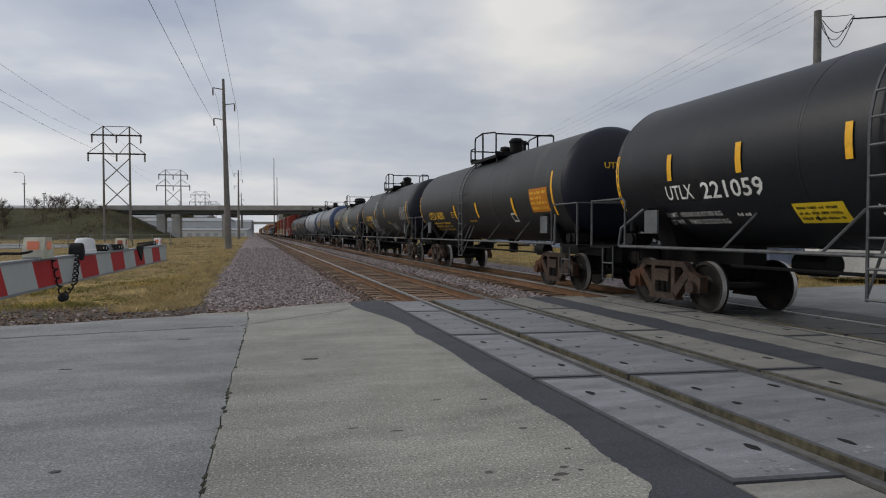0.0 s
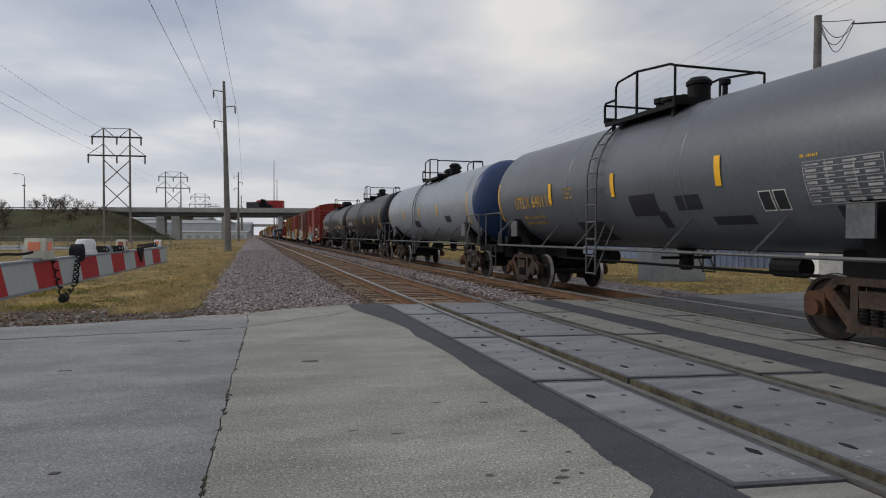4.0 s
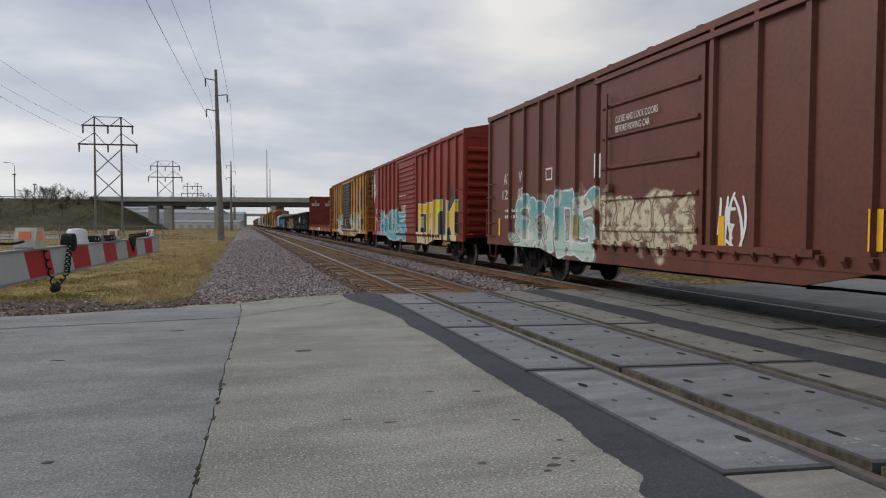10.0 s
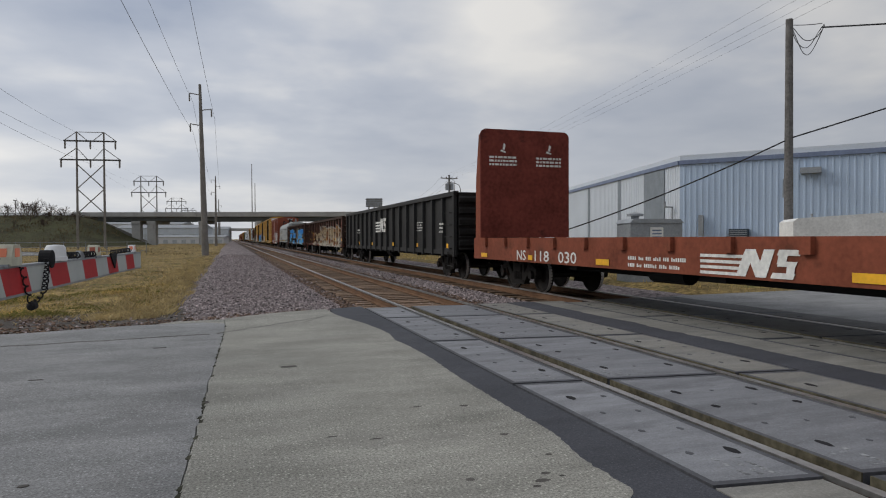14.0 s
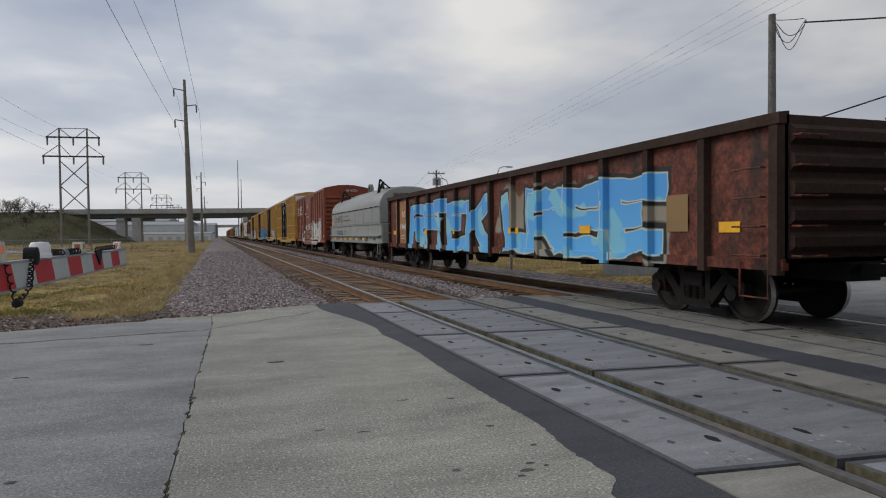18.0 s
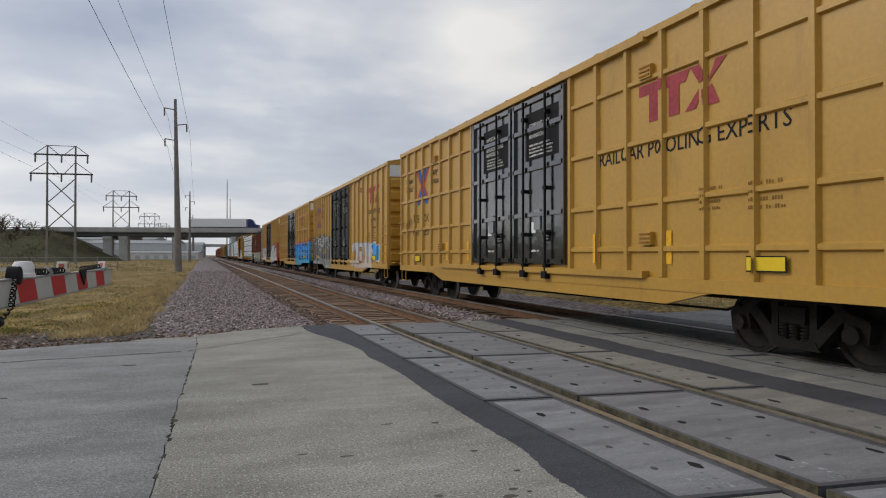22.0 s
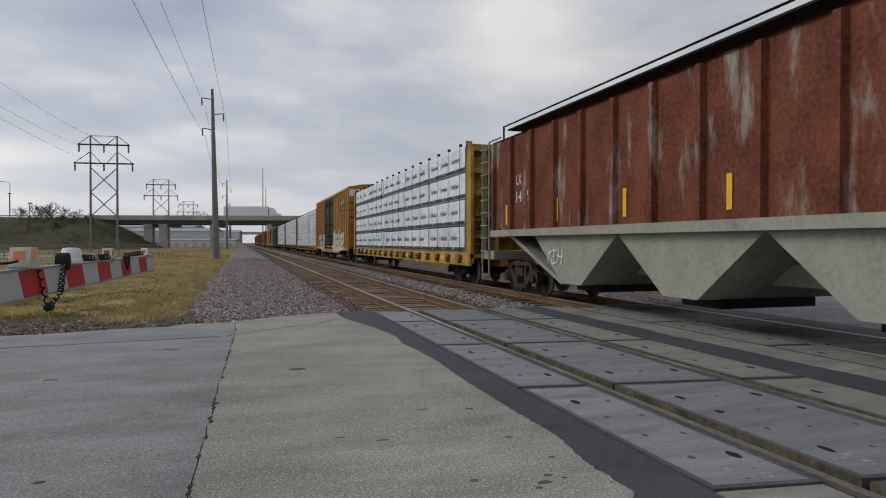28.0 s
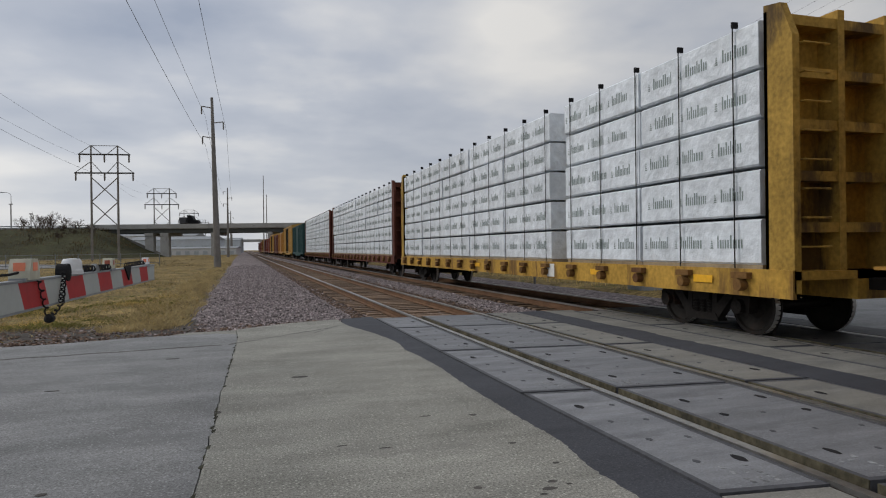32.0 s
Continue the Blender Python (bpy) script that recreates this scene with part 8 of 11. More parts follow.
def scrawl(car, yl, yr, zb, zt, m, skin, seed, w=0.035, n=7):
    """A hand-written tag: a row of quick letter-like strokes that lean along the side."""
    rnd = random.Random(seed)
    P, F = [], []
    cw = (yl - yr) / n
    for i in range(n):
        lift, tall = rnd.uniform(-0.08, 0.08), rnd.uniform(0.75, 1.1)
        grid = {}
        for q in range(9):
            u = 0.5 + (q % 3 - 1) * 0.46 + rnd.uniform(-0.14, 0.14)
            v = (q // 3) / 2 * tall + lift + rnd.uniform(-0.10, 0.10)
            grid[q + 1] = Vector((yl - cw * (i + u + 0.22 * (v - 0.5)), zb + (zt - zb) * v))
        for sg in STROKES[rnd.choice("ABEGHKMNRSTVY")].split():
            a, b = grid[int(sg[0])], grid[int(sg[1])]
            bow = Vector((-(b - a).y, (b - a).x)) * rnd.uniform(-0.18, 0.18)
            a, b = a + (a - b) * rnd.uniform(0, 0.18), b + (b - a) * rnd.uniform(0, 0.25)
            run = [a.lerp(b, t) + bow * (4 * t * (1 - t)) for t in (0, 0.2, 0.4, 0.6, 0.8, 1.0)]
            for j, c in enumerate(run):
                d = (run[min(j + 1, 5)] - run[max(j - 1, 0)])
                d = d if d.length > 1e-5 else Vector((1, 0))
                nrm = Vector((-d.y, d.x)).normalized() * w * 0.5 * (0.6 + 0.5 * math.sin(0.4 + j * 0.5))
                P += [tuple(c - nrm), tuple(c + nrm)]
                if j:
                    k = len(P)
                    F.append((k - 4, k - 2, k - 1, k - 3))
    ob = decal(car, "scrawl", (P, F), m, skin, 0.007, ramp=0.00006)
    return ob


def blob(yl, yr, zb, zt, seed, n=48, rough=0.16):
    """An uneven cloud shape."""
    cy, cz, a, b = (yl + yr) / 2, (zb + zt) / 2, (yl - yr) / 2, (zt - zb) / 2
    pts = []
    for i in range(n):
        w = 2 * math.pi * i / n
        c, s = math.cos(w), math.sin(w)
        k = 0.97 + rough * (noise.noise((c * a * 1.6, s * 2.2, seed * 3.7)) + 0.7 * noise.noise((c * a * 4, s * 5, seed * 1.9)))
        pts.append((cy + a * (0.5 + 0.5 * k) * math.copysign(abs(c) ** 0.6, c), cz + b * k * math.copysign(abs(s) ** 0.6, s)))
    pts.append((cy, cz))
    return pts, [(i, (i + 1) % n, n) for i in range(n)]


PAINTS = {}
TINTS = {}


def spray(name, low, high=None, z0=1.0, z1=2.3, worn=None):
    """Sprayed paint that shades from one colour to another up the car's side, worn in patches."""
    if name in PAINTS:
        return PAINTS[name]
    TINTS["spray_" + name] = (low, high or tuple(min(1, c * 1.15) for c in low))
    m = bpy.data.materials.new("spray_" + name)
    m.use_nodes = True
    n, l = m.node_tree.nodes, m.node_tree.links
    b = n["Principled BSDF"]
    b.inputs["Roughness"].default_value = 0.55
    tc, sp, nz = n.new("ShaderNodeTexCoord"), n.new("ShaderNodeSeparateXYZ"), n.new("ShaderNodeTexNoise")
    nz.inputs["Scale"].default_value, nz.inputs["Detail"].default_value = 2.2, 5
    l.new(tc.outputs["Object"], sp.inputs[0]); l.new(tc.outputs["Object"], nz.inputs["Vector"])
    ad = n.new("ShaderNodeMath"); ad.operation = "MULTIPLY_ADD"; ad.inputs[1].default_value = 0.5
    l.new(nz.outputs[0], ad.inputs[0]); l.new(sp.outputs[2], ad.inputs[2])
    mr = n.new("ShaderNodeMapRange"); mr.inputs[1].default_value, mr.inputs[2].default_value = z0 + 0.25, z1 + 0.25
    l.new(ad.outputs[0], mr.inputs[0])
    mx = n.new("ShaderNodeMix"); mx.data_type = "RGBA"
    mx.inputs[6].default_value, mx.inputs[7].default_value = (*low, 1), (*(high or [min(1, c * 1.15) for c in low]), 1)
    l.new(mr.outputs[0], mx.inputs[0])
    last = mx.outputs[2]
    if worn:
        n2 = n.new("ShaderNodeTexNoise"); n2.inputs["Scale"].default_value, n2.inputs["Detail"].default_value, n2.inputs["Roughness"].default_value = 2.6, 8, 0.7
        l.new(tc.outputs["Object"], n2.inputs["Vector"])
        m2 = n.new("ShaderNodeMapRange"); m2.inputs[1].default_value, m2.inputs[2].default_value = 0.52, 0.62
        l.new(n2.outputs[0], m2.inputs[0])
        x2 = n.new("ShaderNodeMix"); x2.data_type = "RGBA"; x2.inputs[7].default_value = (*worn, 1)
        l.new(m2.outputs[0], x2.inputs[0]); l.new(last, x2.inputs[6])
        last = x2.outputs[2]
    l.new(last, b.inputs["Base Color"])
    PAINTS[name] = m
    return m


SIDE_PARTS = ("body", "side_post", "side_sill", "side_rib", "panel_rib", "door", "door_rib", "door_hardware", "door_track", "grab_iron", "side_sheet")


class Paint:
    """Adds sprayed paint to a car's own copy of its side paint, by place along (y) and up (z) the side."""

    def __init__(self, car):
        self.mats, own = [], {}
        for ob in car.children_recursive:
            if ob.type == "MESH" and ob.name.split(".")[0] in SIDE_PARTS:
                m = ob.data.materials[0]
                if m.name.startswith(("door_black", "old_door", "black", "own_")):
                    if m.name.startswith("own_") and m not in self.mats:
                        self.mats.append(m)
                    continue
                if m.name not in own:
                    own[m.name] = m.copy()
                    own[m.name].name = "own_" + m.name
                    self.mats.append(own[m.name])
                ob.data.materials[0] = own[m.name]

    def each(self, fn):
        for m in self.mats:
            n, l = m.node_tree.nodes, m.node_tree.links
            b = n["Principled BSDF"]
            base = b.inputs["Base Color"].links[0].from_socket
            l.new(fn(n, l, base), b.inputs["Base Color"])


def mth(n, l, op, a, b=None, c=None, clamp=False):
    q = n.new("ShaderNodeMath")
    q.operation, q.use_clamp = op, clamp
    for i, v in enumerate((a, b, c)):
        if v is None:
            continue
        if isinstance(v, (int, float)):
            q.inputs[i].default_value = v
        else:
            l.new(v, q.inputs[i])
    return q.outputs[0]


def vec(n, l, op, a, b=None, s=None):
    q = n.new("ShaderNodeVectorMath")
    q.operation = op
    for i, v in enumerate((a, b)):
        if v is None:
            continue
        if isinstance(v, tuple):
            q.inputs[i].default_value = v
        else:
            l.new(v, q.inputs[i])
    if s is not None:
        if isinstance(s, (int, float)):
            q.inputs[3].default_value = s
        else:
            l.new(s, q.inputs[3])
    return q.outputs[1] if op in ("DOT_PRODUCT", "LENGTH") else q.outputs[0]


def tint(n, l, z, z0, z1, low, high):
    mx = n.new("ShaderNodeMix")
    mx.data_type = "RGBA"
    mx.inputs[6].default_value, mx.inputs[7].default_value = (*low, 1), (*high, 1)
    mr = n.new("ShaderNodeMapRange")
    mr.interpolation_type = "SMOOTHSTEP"
    mr.inputs[1].default_value, mr.inputs[2].default_value = z0, z1
    l.new(z, mr.inputs[0])
    l.new(mr.outputs[0], mx.inputs[0])
    return mx.outputs[2]


def lay(n, l, under, over, mask):
    mx = n.new("ShaderNodeMix")
    mx.data_type = "RGBA"
    l.new(mask, mx.inputs[0]); l.new(under, mx.inputs[6])
    if isinstance(over, tuple):
        mx.inputs[7].default_value = (*over, 1)
    else:
        l.new(over, mx.inputs[7])
    return mx.outputs[2]


def inside(n, l, d, edge, soft):
    """1 where the distance is under the edge, softly."""
    mr = n.new("ShaderNodeMapRange")
    mr.inputs[1].default_value, mr.inputs[2].default_value = edge - soft, edge + soft
    mr.inputs[3].default_value, mr.inputs[4].default_value = 1, 0
    l.new(d, mr.inputs[0])
    return mr.outputs[0]


def mural(car, text, yl, yr, zb, zt, fill, edge, seed=1, cloud=None, rim_cloud=None, shine=None, r=0.11, ew=0.05, warp=0.30, worn=0.0, jitter=0.12, cell=0.5, spans=None, square=False, outer=None, spots=None):
    """Sprayed letters, each laid over the one before: strokes with a fill that shades upward, a dark or pale edge, a cloud behind; all part of the side's paint. spans: where each letter begins and ends; square: block strokes; outer: colour and width of a second outline; spots: a second fill in patches."""
    rnd = random.Random(seed)
    w0 = (yl - yr) / max(1, len(text))
    letters = []
    for i, ch in enumerate(text):
        a0, a1 = spans[i] if spans else (yl - w0 * i, yl - w0 * (i + 1))
        w, mid = a0 - a1, (a0 + a1) / 2
        reach = w * cell - r - ew * 0.6
        gx = [mid - (k - 1) * reach for k in range(3)]
        gz = [zb + r + (zt - zb - 2 * r) * k / 2 + rnd.uniform(-0.05, 0.05) for k in range(3)]
        jit = [(rnd.uniform(-jitter, jitter) * w, rnd.uniform(-jitter, jitter) * (zt - zb) * 0.5) for _ in range(9)]
        segs = []
        for sg in STROKES.get(ch, "17 79 93 31").split():
            e = []
            for q in sg:
                k = int(q) - 1
                e.append((gx[k % 3] + jit[k][0], gz[k // 3] + jit[k][1]))
            segs.append(e)
        letters.append(segs)
    cy, cz = (yl + yr) / 2, (zb + zt) / 2

    def fn(n, l, base):
        tc = n.new("ShaderNodeTexCoord")
        sp = n.new("ShaderNodeSeparateXYZ")
        l.new(tc.outputs["Object"], sp.inputs[0])
        flat = n.new("ShaderNodeCombineXYZ")
        l.new(sp.outputs[1], flat.inputs[0]); l.new(sp.outputs[2], flat.inputs[1])
        nz = n.new("ShaderNodeTexNoise")
        nz.inputs["Scale"].default_value, nz.inputs["Detail"].default_value = 1.3, 1
        l.new(vec(n, l, "ADD", flat.outputs[0], (seed * 3.1, seed * 1.7, 0)), nz.inputs["Vector"])
        off = vec(n, l, "SCALE", vec(n, l, "SUBTRACT", nz.outputs[1], (0.5, 0.5, 0.5)), None, warp * 2)
        off = vec(n, l, "MULTIPLY", off, (1, 1, 0))
        p = vec(n, l, "ADD", flat.outputs[0], off)
        near = mth(n, l, "LESS_THAN", sp.outputs[0], -1.2)
        fine = n.new("ShaderNodeTexNoise")
        fine.inputs["Scale"].default_value, fine.inputs["Detail"].default_value, fine.inputs["Roughness"].default_value = 5.0, 5, 0.7
        l.new(tc.outputs["Object"], fine.inputs["Vector"])
        keep = near
        if worn:
            wm = n.new("ShaderNodeMapRange")
            wm.inputs[1].default_value, wm.inputs[2].default_value = 0.66 - worn * 0.3, 0.56 - worn * 0.3
            wm.inputs[3].default_value = 0.12
            l.new(fine.outputs[0], wm.inputs[0])
            keep = mth(n, l, "MULTIPLY", near, wm.outputs[0])
        last = base
        if cloud:
            dv = vec(n, l, "ABSOLUTE", vec(n, l, "SUBTRACT", p, (cy, cz, 0)))
            dv = vec(n, l, "MAXIMUM", vec(n, l, "SUBTRACT", dv, ((yl - yr) / 2 - 0.15, (zt - zb) / 2 - 0.15, 0)), (0, 0, 0))
            dc = mth(n, l, "ADD", vec(n, l, "LENGTH", dv), mth(n, l, "MULTIPLY", mth(n, l, "SUBTRACT", nz.outputs[0], 0.5), 1.2))
            if rim_cloud:
                last = lay(n, l, last, rim_cloud, mth(n, l, "MULTIPLY", inside(n, l, dc, 0.36, 0.07), keep))
            last = lay(n, l, last, tint(n, l, p_z(n, l, p), zb, zt, *cloud), mth(n, l, "MULTIPLY", inside(n, l, dc, 0.22, 0.04), keep))
        ds = []
        for segs in letters:
            d = None
            for (ay, az), (by, bz) in segs:
                pa = vec(n, l, "SUBTRACT", p, (ay, az, 0))
                dy, dz = by - ay, bz - az
                q = dy * dy + dz * dz
                h = mth(n, l, "MULTIPLY", vec(n, l, "DOT_PRODUCT", pa, (dy, dz, 0)), 1 / q, clamp=True)
                off2 = vec(n, l, "SUBTRACT", pa, vec(n, l, "SCALE", (dy, dz, 0), None, h))
                if square:
                    sx = n.new("ShaderNodeSeparateXYZ")
                    l.new(vec(n, l, "ABSOLUTE", off2), sx.inputs[0])
                    ln = mth(n, l, "MAXIMUM", sx.outputs[0], sx.outputs[1])
                else:
                    ln = vec(n, l, "LENGTH", off2)
                d = ln if d is None else mth(n, l, "MINIMUM", d, ln)
            ds.append(mth(n, l, "SUBTRACT", d, r))
        if ds and outer:
            d = ds[0]
            for q in ds[1:]:
                d = mth(n, l, "MINIMUM", d, q)
            last = lay(n, l, last, outer[0], mth(n, l, "MULTIPLY", inside(n, l, d, ew + outer[1], 0.02), keep))
        if ds:
            body = tint(n, l, p_z(n, l, p), zb + 0.15, zt - 0.15, *fill)
            if spots:
                body = lay(n, l, body, spots, inside(n, l, nz.outputs[0], 0.43, 0.02))
        for d in ds:
            last = lay(n, l, last, edge, mth(n, l, "MULTIPLY", inside(n, l, d, ew, 0.014), keep))
            last = lay(n, l, last, body, mth(n, l, "MULTIPLY", inside(n, l, d, 0.0, 0.010), keep))
            if shine:
                sh = mth(n, l, "MULTIPLY", inside(n, l, mth(n, l, "ABSOLUTE", mth(n, l, "ADD", d, r * 0.55)), 0.012, 0.01), mth(n, l, "GREATER_THAN", fine.outputs[0], 0.5))
                last = lay(n, l, last, shine, mth(n, l, "MULTIPLY", sh, near))
        return last

    Paint(car).each(fn)


def p_z(n, l, p):
    sp = n.new("ShaderNodeSeparateXYZ")
    l.new(p, sp.inputs[0])
    return sp.outputs[1]


def tone(m):
    """The two colours of a paint."""
    if m is None:
        return None
    if m.name in TINTS:
        return TINTS[m.name]
    for q in m.node_tree.nodes:
        if q.type == "VECT_MATH" and q.operation == "SCALE" and not q.inputs[0].is_linked:
            c = tuple(q.inputs[0].default_value)
            return c, c
    return (0.5, 0.5, 0.5), (0.5, 0.5, 0.5)


def graffiti(car, text, yl, yr, zb, zt, fill, edge, skin, seed=1, halo=None, shine=None, fat=0.07, rim=0.045, tilt=0.12, label="", rim_cloud=None, worn=0.0, warp=0.26, r=None, cell=0.5, spans=None, square=False, outer=None, spots=None, jitter=0.12):
    mural(car, text, yl, yr, zb, zt, tone(fill), tone(edge)[0], seed, tone(halo), rim_cloud, tone(shine)[0] if shine else None, r or 0.07 + 0.8 * fat, 0.02 + 0.7 * rim, warp, worn, jitter, cell, spans, square, outer, spots)


def reflector(car, yl, yr, zb, zt, skin):
    return decal(car, "reflector", rect(yl, yr, zb, zt), YELLOWREF, skin, 0.018, "yellow reflective strip")


def cross_logo(car, yl, yr, zb, zt, skin, a, b):
    """Two bent arrows that meet as a cross, in two colours."""
    def q(*p):
        return [(yl + (yr - yl) * u, zb + (zt - zb) * v) for u, v in p], [tuple(range(len(p)))]
    blue = [((x0, z), (x1, z), (0.57, 0.5 + e), (0.43, 0.5 - e)) for x0, x1, z, e in ((0.06, 0.26, 1.0, 0.02), (0.74, 0.94, 1.0, -0.02), (0.06, 0.26, 0.0, -0.02), (0.74, 0.94, 0.0, 0.02))]
    red = [((x, 0.5 + 0.36 * s), (abs(x - 0.05), 0.5 + 0.46 * s), (0.5 + o, 0.5 + 0.03 * s), (0.5 + o * 1.4, 0.5 - 0.03 * s)) for x, o in ((0.0, -0.10), (1.0, 0.10)) for s in (1, -1)]
    for arms, m in ((blue, a), (red, b)):
        for n, p in enumerate(arms):
            decal(car, "painted_mark", q(*p), m, skin, 0.008 + 0.0007 * n)


def bar_logo(car, yl, yr, zb, zt, skin, m, stems=3):
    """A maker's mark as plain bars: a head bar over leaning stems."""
    def q(*p):
        return [(yl + (yr - yl) * u, zb + (zt - zb) * v) for u, v in p], [tuple(range(len(p)))]
    fl = [q((0.0, 0.72), (0.60, 0.72), (0.66, 1), (0.0, 1))]
    fl += [q((x, 0), (x + 0.13, 0), (x + 0.13, 0.72), (x, 0.72)) for x in (0.14, 0.40)[:stems - 1]]
    fl += [q((0.66, 1), (0.80, 1), (0.88, 0.62), (0.78, 0.50)), q((0.60, 0.0), (0.72, 0.0), (0.80, 0.36), (0.78, 0.50)), q((0.84, 0.0), (0.98, 0.0), (0.90, 0.46), (0.83, 0.36)), q((0.90, 0.62), (0.86, 0.52), (0.94, 1), (1.06, 1))]
    for j, q1 in enumerate(fl):
        decal(car, "painted_mark", q1, m, skin, 0.008 + 0.0006 * j)


def striped_logo(car, yl, yr, zb, zt, skin, m):
    """A railway's mark as plain shapes: stripes that run into slanted blocks."""
    def q(*p):
        return [(yl + (yr - yl) * u, zb + (zt - zb) * v) for u, v in p], [tuple(range(len(p)))]
    fl = [q((0, v), (0.42 + 0.1 * v, v), (0.44 + 0.1 * v, v + 0.12), (0, v + 0.12)) for v in (0.0, 0.22, 0.44, 0.66)]
    fl += [q((0.40, 0.0), (0.50, 0.0), (0.60, 1.0), (0.50, 1.0)), q((0.50, 1.0), (0.60, 1.0), (0.70, 0.0), (0.60, 0.0)), q((0.60, 0.0), (0.70, 0.0), (0.78, 1.0), (0.68, 1.0)),
           q((0.74, 0.0), (0.94, 0.0), (0.96, 0.2), (0.76, 0.2)), q((0.80, 0.42), (0.96, 0.42), (0.98, 0.6), (0.82, 0.6)), q((0.80, 0.8), (1.0, 0.8), (1.0, 1.0), (0.82, 1.0)), q((0.80, 0.5), (0.88, 0.5), (0.90, 0.9), (0.82, 0.9)), q((0.88, 0.1), (0.95, 0.1), (0.96, 0.5), (0.89, 0.5))]
    for j, q1 in enumerate(fl):
        decal(car, "painted_mark", q1, m, skin, 0.008 + 0.0006 * j)


TBLACK = mat("tank_black", (0.010, 0.0115, 0.0145), 0.42, spec=0.3, var=0.25, scale=0.8, dirt=(0.022, 0.022, 0.022), dirt_amt=0.3, streak=1.2)
TBLACK2 = mat("tank_black_worn", (0.020, 0.021, 0.022), 0.5, var=0.3, scale=0.8, dirt=(0.045, 0.044, 0.040), dirt_amt=0.4, streak=1.5)
TGREY = mat("tank_grey", (0.23, 0.26, 0.30), 0.4, spec=0.5, var=0.1, scale=0.6, dirt=(0.15, 0.16, 0.17), dirt_amt=0.3, streak=1.2)
TGREY2 = mat("tank_slate", (0.092, 0.103, 0.118), 0.38, spec=0.5, var=0.14, scale=0.6, dirt=(0.068, 0.075, 0.083), dirt_amt=0.3, streak=1.2)
TNAVY = mat("tank_head_dark", (0.010, 0.0115, 0.022), 0.5, var=0.2, spec=0.25)
TBLUE = mat("tank_blue", (0.025, 0.05, 0.13), 0.4, var=0.15)
BANDG = mat("band_grey", (0.17, 0.175, 0.155), 0.6, var=0.15)
YLET = mat("yellow_letter", (0.70, 0.42, 0.04), 0.6)
GLET = mat("grey_letter", (0.34, 0.345, 0.34), 0.7, var=0.4, fine=8)
YWORN = mat("yellow_letter_worn", (0.42, 0.25, 0.06), 0.7, var=0.5, fine=9)
WLET = mat("white_letter", (0.68, 0.68, 0.65), 0.7)
STR = [(-5.0, -0.1, 0.3, 0.1), (-1.2, 0.05, 0.35, 0.1), (2.0, 0.1, 0.4, 0.1), (5.6, -0.2, 0.35, 0.1)]
SILV = mat("silver_scrawl", (0.45, 0.46, 0.46), 0.6)
PATCHG = mat("grey_patch", (0.20, 0.21, 0.21), 0.7)
PATCHD = mat("dark_patch", (0.02, 0.022, 0.026), 0.55)
PLAC = mat("yellow_placard", (0.74, 0.52, 0.03), 0.6, var=0.05)
ORPL = mat("orange_placard", (0.45, 0.17, 0.02), 0.6, var=0.15)
BKT = mat("black_letter", (0.015, 0.015, 0.016), 0.6)
TANKS = [
    (-3.0, 13.0, TBLACK, TNAVY, None, "glossy black tank car with white lettering"),
    (13.0, 29.0, TBLACK2, TNAVY, None, "dusty black tank car with yellow lettering"),
    (29.0, 44.8, TBLACK2, TNAVY, None, "dusty black tank car with silver graffiti"),
    (44.95, 62.45, TBLACK2, TNAVY, (-1.7, 1.7, BANDG), "black tank car with a grey band round the middle"),
    (62.3, 78.1, TGREY2, TBLUE, None, "slate-grey tank car with blue heads and dark patches"),
    (78.1, 94.5, TGREY, TBLUE, None, "pale grey tank car with blue heads"),
    (94.5, 111.0, TBLACK, TNAVY, None, "glossy black tank car with white lettering"),
    (111.0, 128.7, TBLACK, TNAVY, None, "black tank car with white lettering and scrawls"),
]
TK = []
EXTF = (0.5, 0.5, 0.5, 0.25, 0.6, 0.6, 0.6, 0.6)
EXT = (0.4, 0.55, 0.55, 0.4, 0.35, 0.4, 0.7, 0.4)
for i, (f, r, p, hp, band, lab) in enumerate(TANKS):
    half = (r - f) / 2 - 1.75
    st = [(-half - 0.05, -0.55, 0.25, 0.09), (half - 0.02 + EXT[i], -0.55, 0.25, 0.09)]
    car, surf = tank_car(r - f, p, hp, band, strips=st, label=lab, dome="dome" if i in (3, 7) else "valves", plat=-0.15, ext=EXT[i], ext_front=EXTF[i], r=1.28 if i == 3 else 1.428, zc=2.455 if i == 3 else 2.628)
    place(car, f, r)
    TK.append((car, tank_skin(surf)))
TEND = [(0, "UTLX", YLET), (1, "UTLX 68281", YLET), (2, "UTLX 67962", YLET), (3, "UTLX 202581", YLET), (4, "UTLX", YLET), (7, "GATX 70515", WLET)]
# markings, tank by tank
c, k = TK[0]
patch(c, 5.5, 4.25, 1.98, 2.34, BKT, k)
words(c, "UTLX", 5.15, 4.43, 2.02, 2.27, WLET, k, 0.01)
words(c, "221059", 4.2, 2.83, 2.0, 2.28, WLET, k, 0.015)
patch(c, 2.45, 1.61, 1.57, 1.85, PLAC, k, "placard", 0.006)
stencil(c, 2.4, 1.68, 1.60, 1.82, 3, BKT, k)
words(c, "LD LMT  192100 LB 87100 KG", 5.5, 3.95, 1.72, 1.80, WLET, k, 0.006); words(c, "LT WT    70800 LB 32200 KG", 5.4, 3.88, 1.59, 1.67, WLET, k, 0.006)
stencil(c, 1.14, 0.65, 1.45, 1.82, 4, WLET, k)
stencil(c, 3.6, 3.2, 1.68, 1.78, 1, WLET, k)
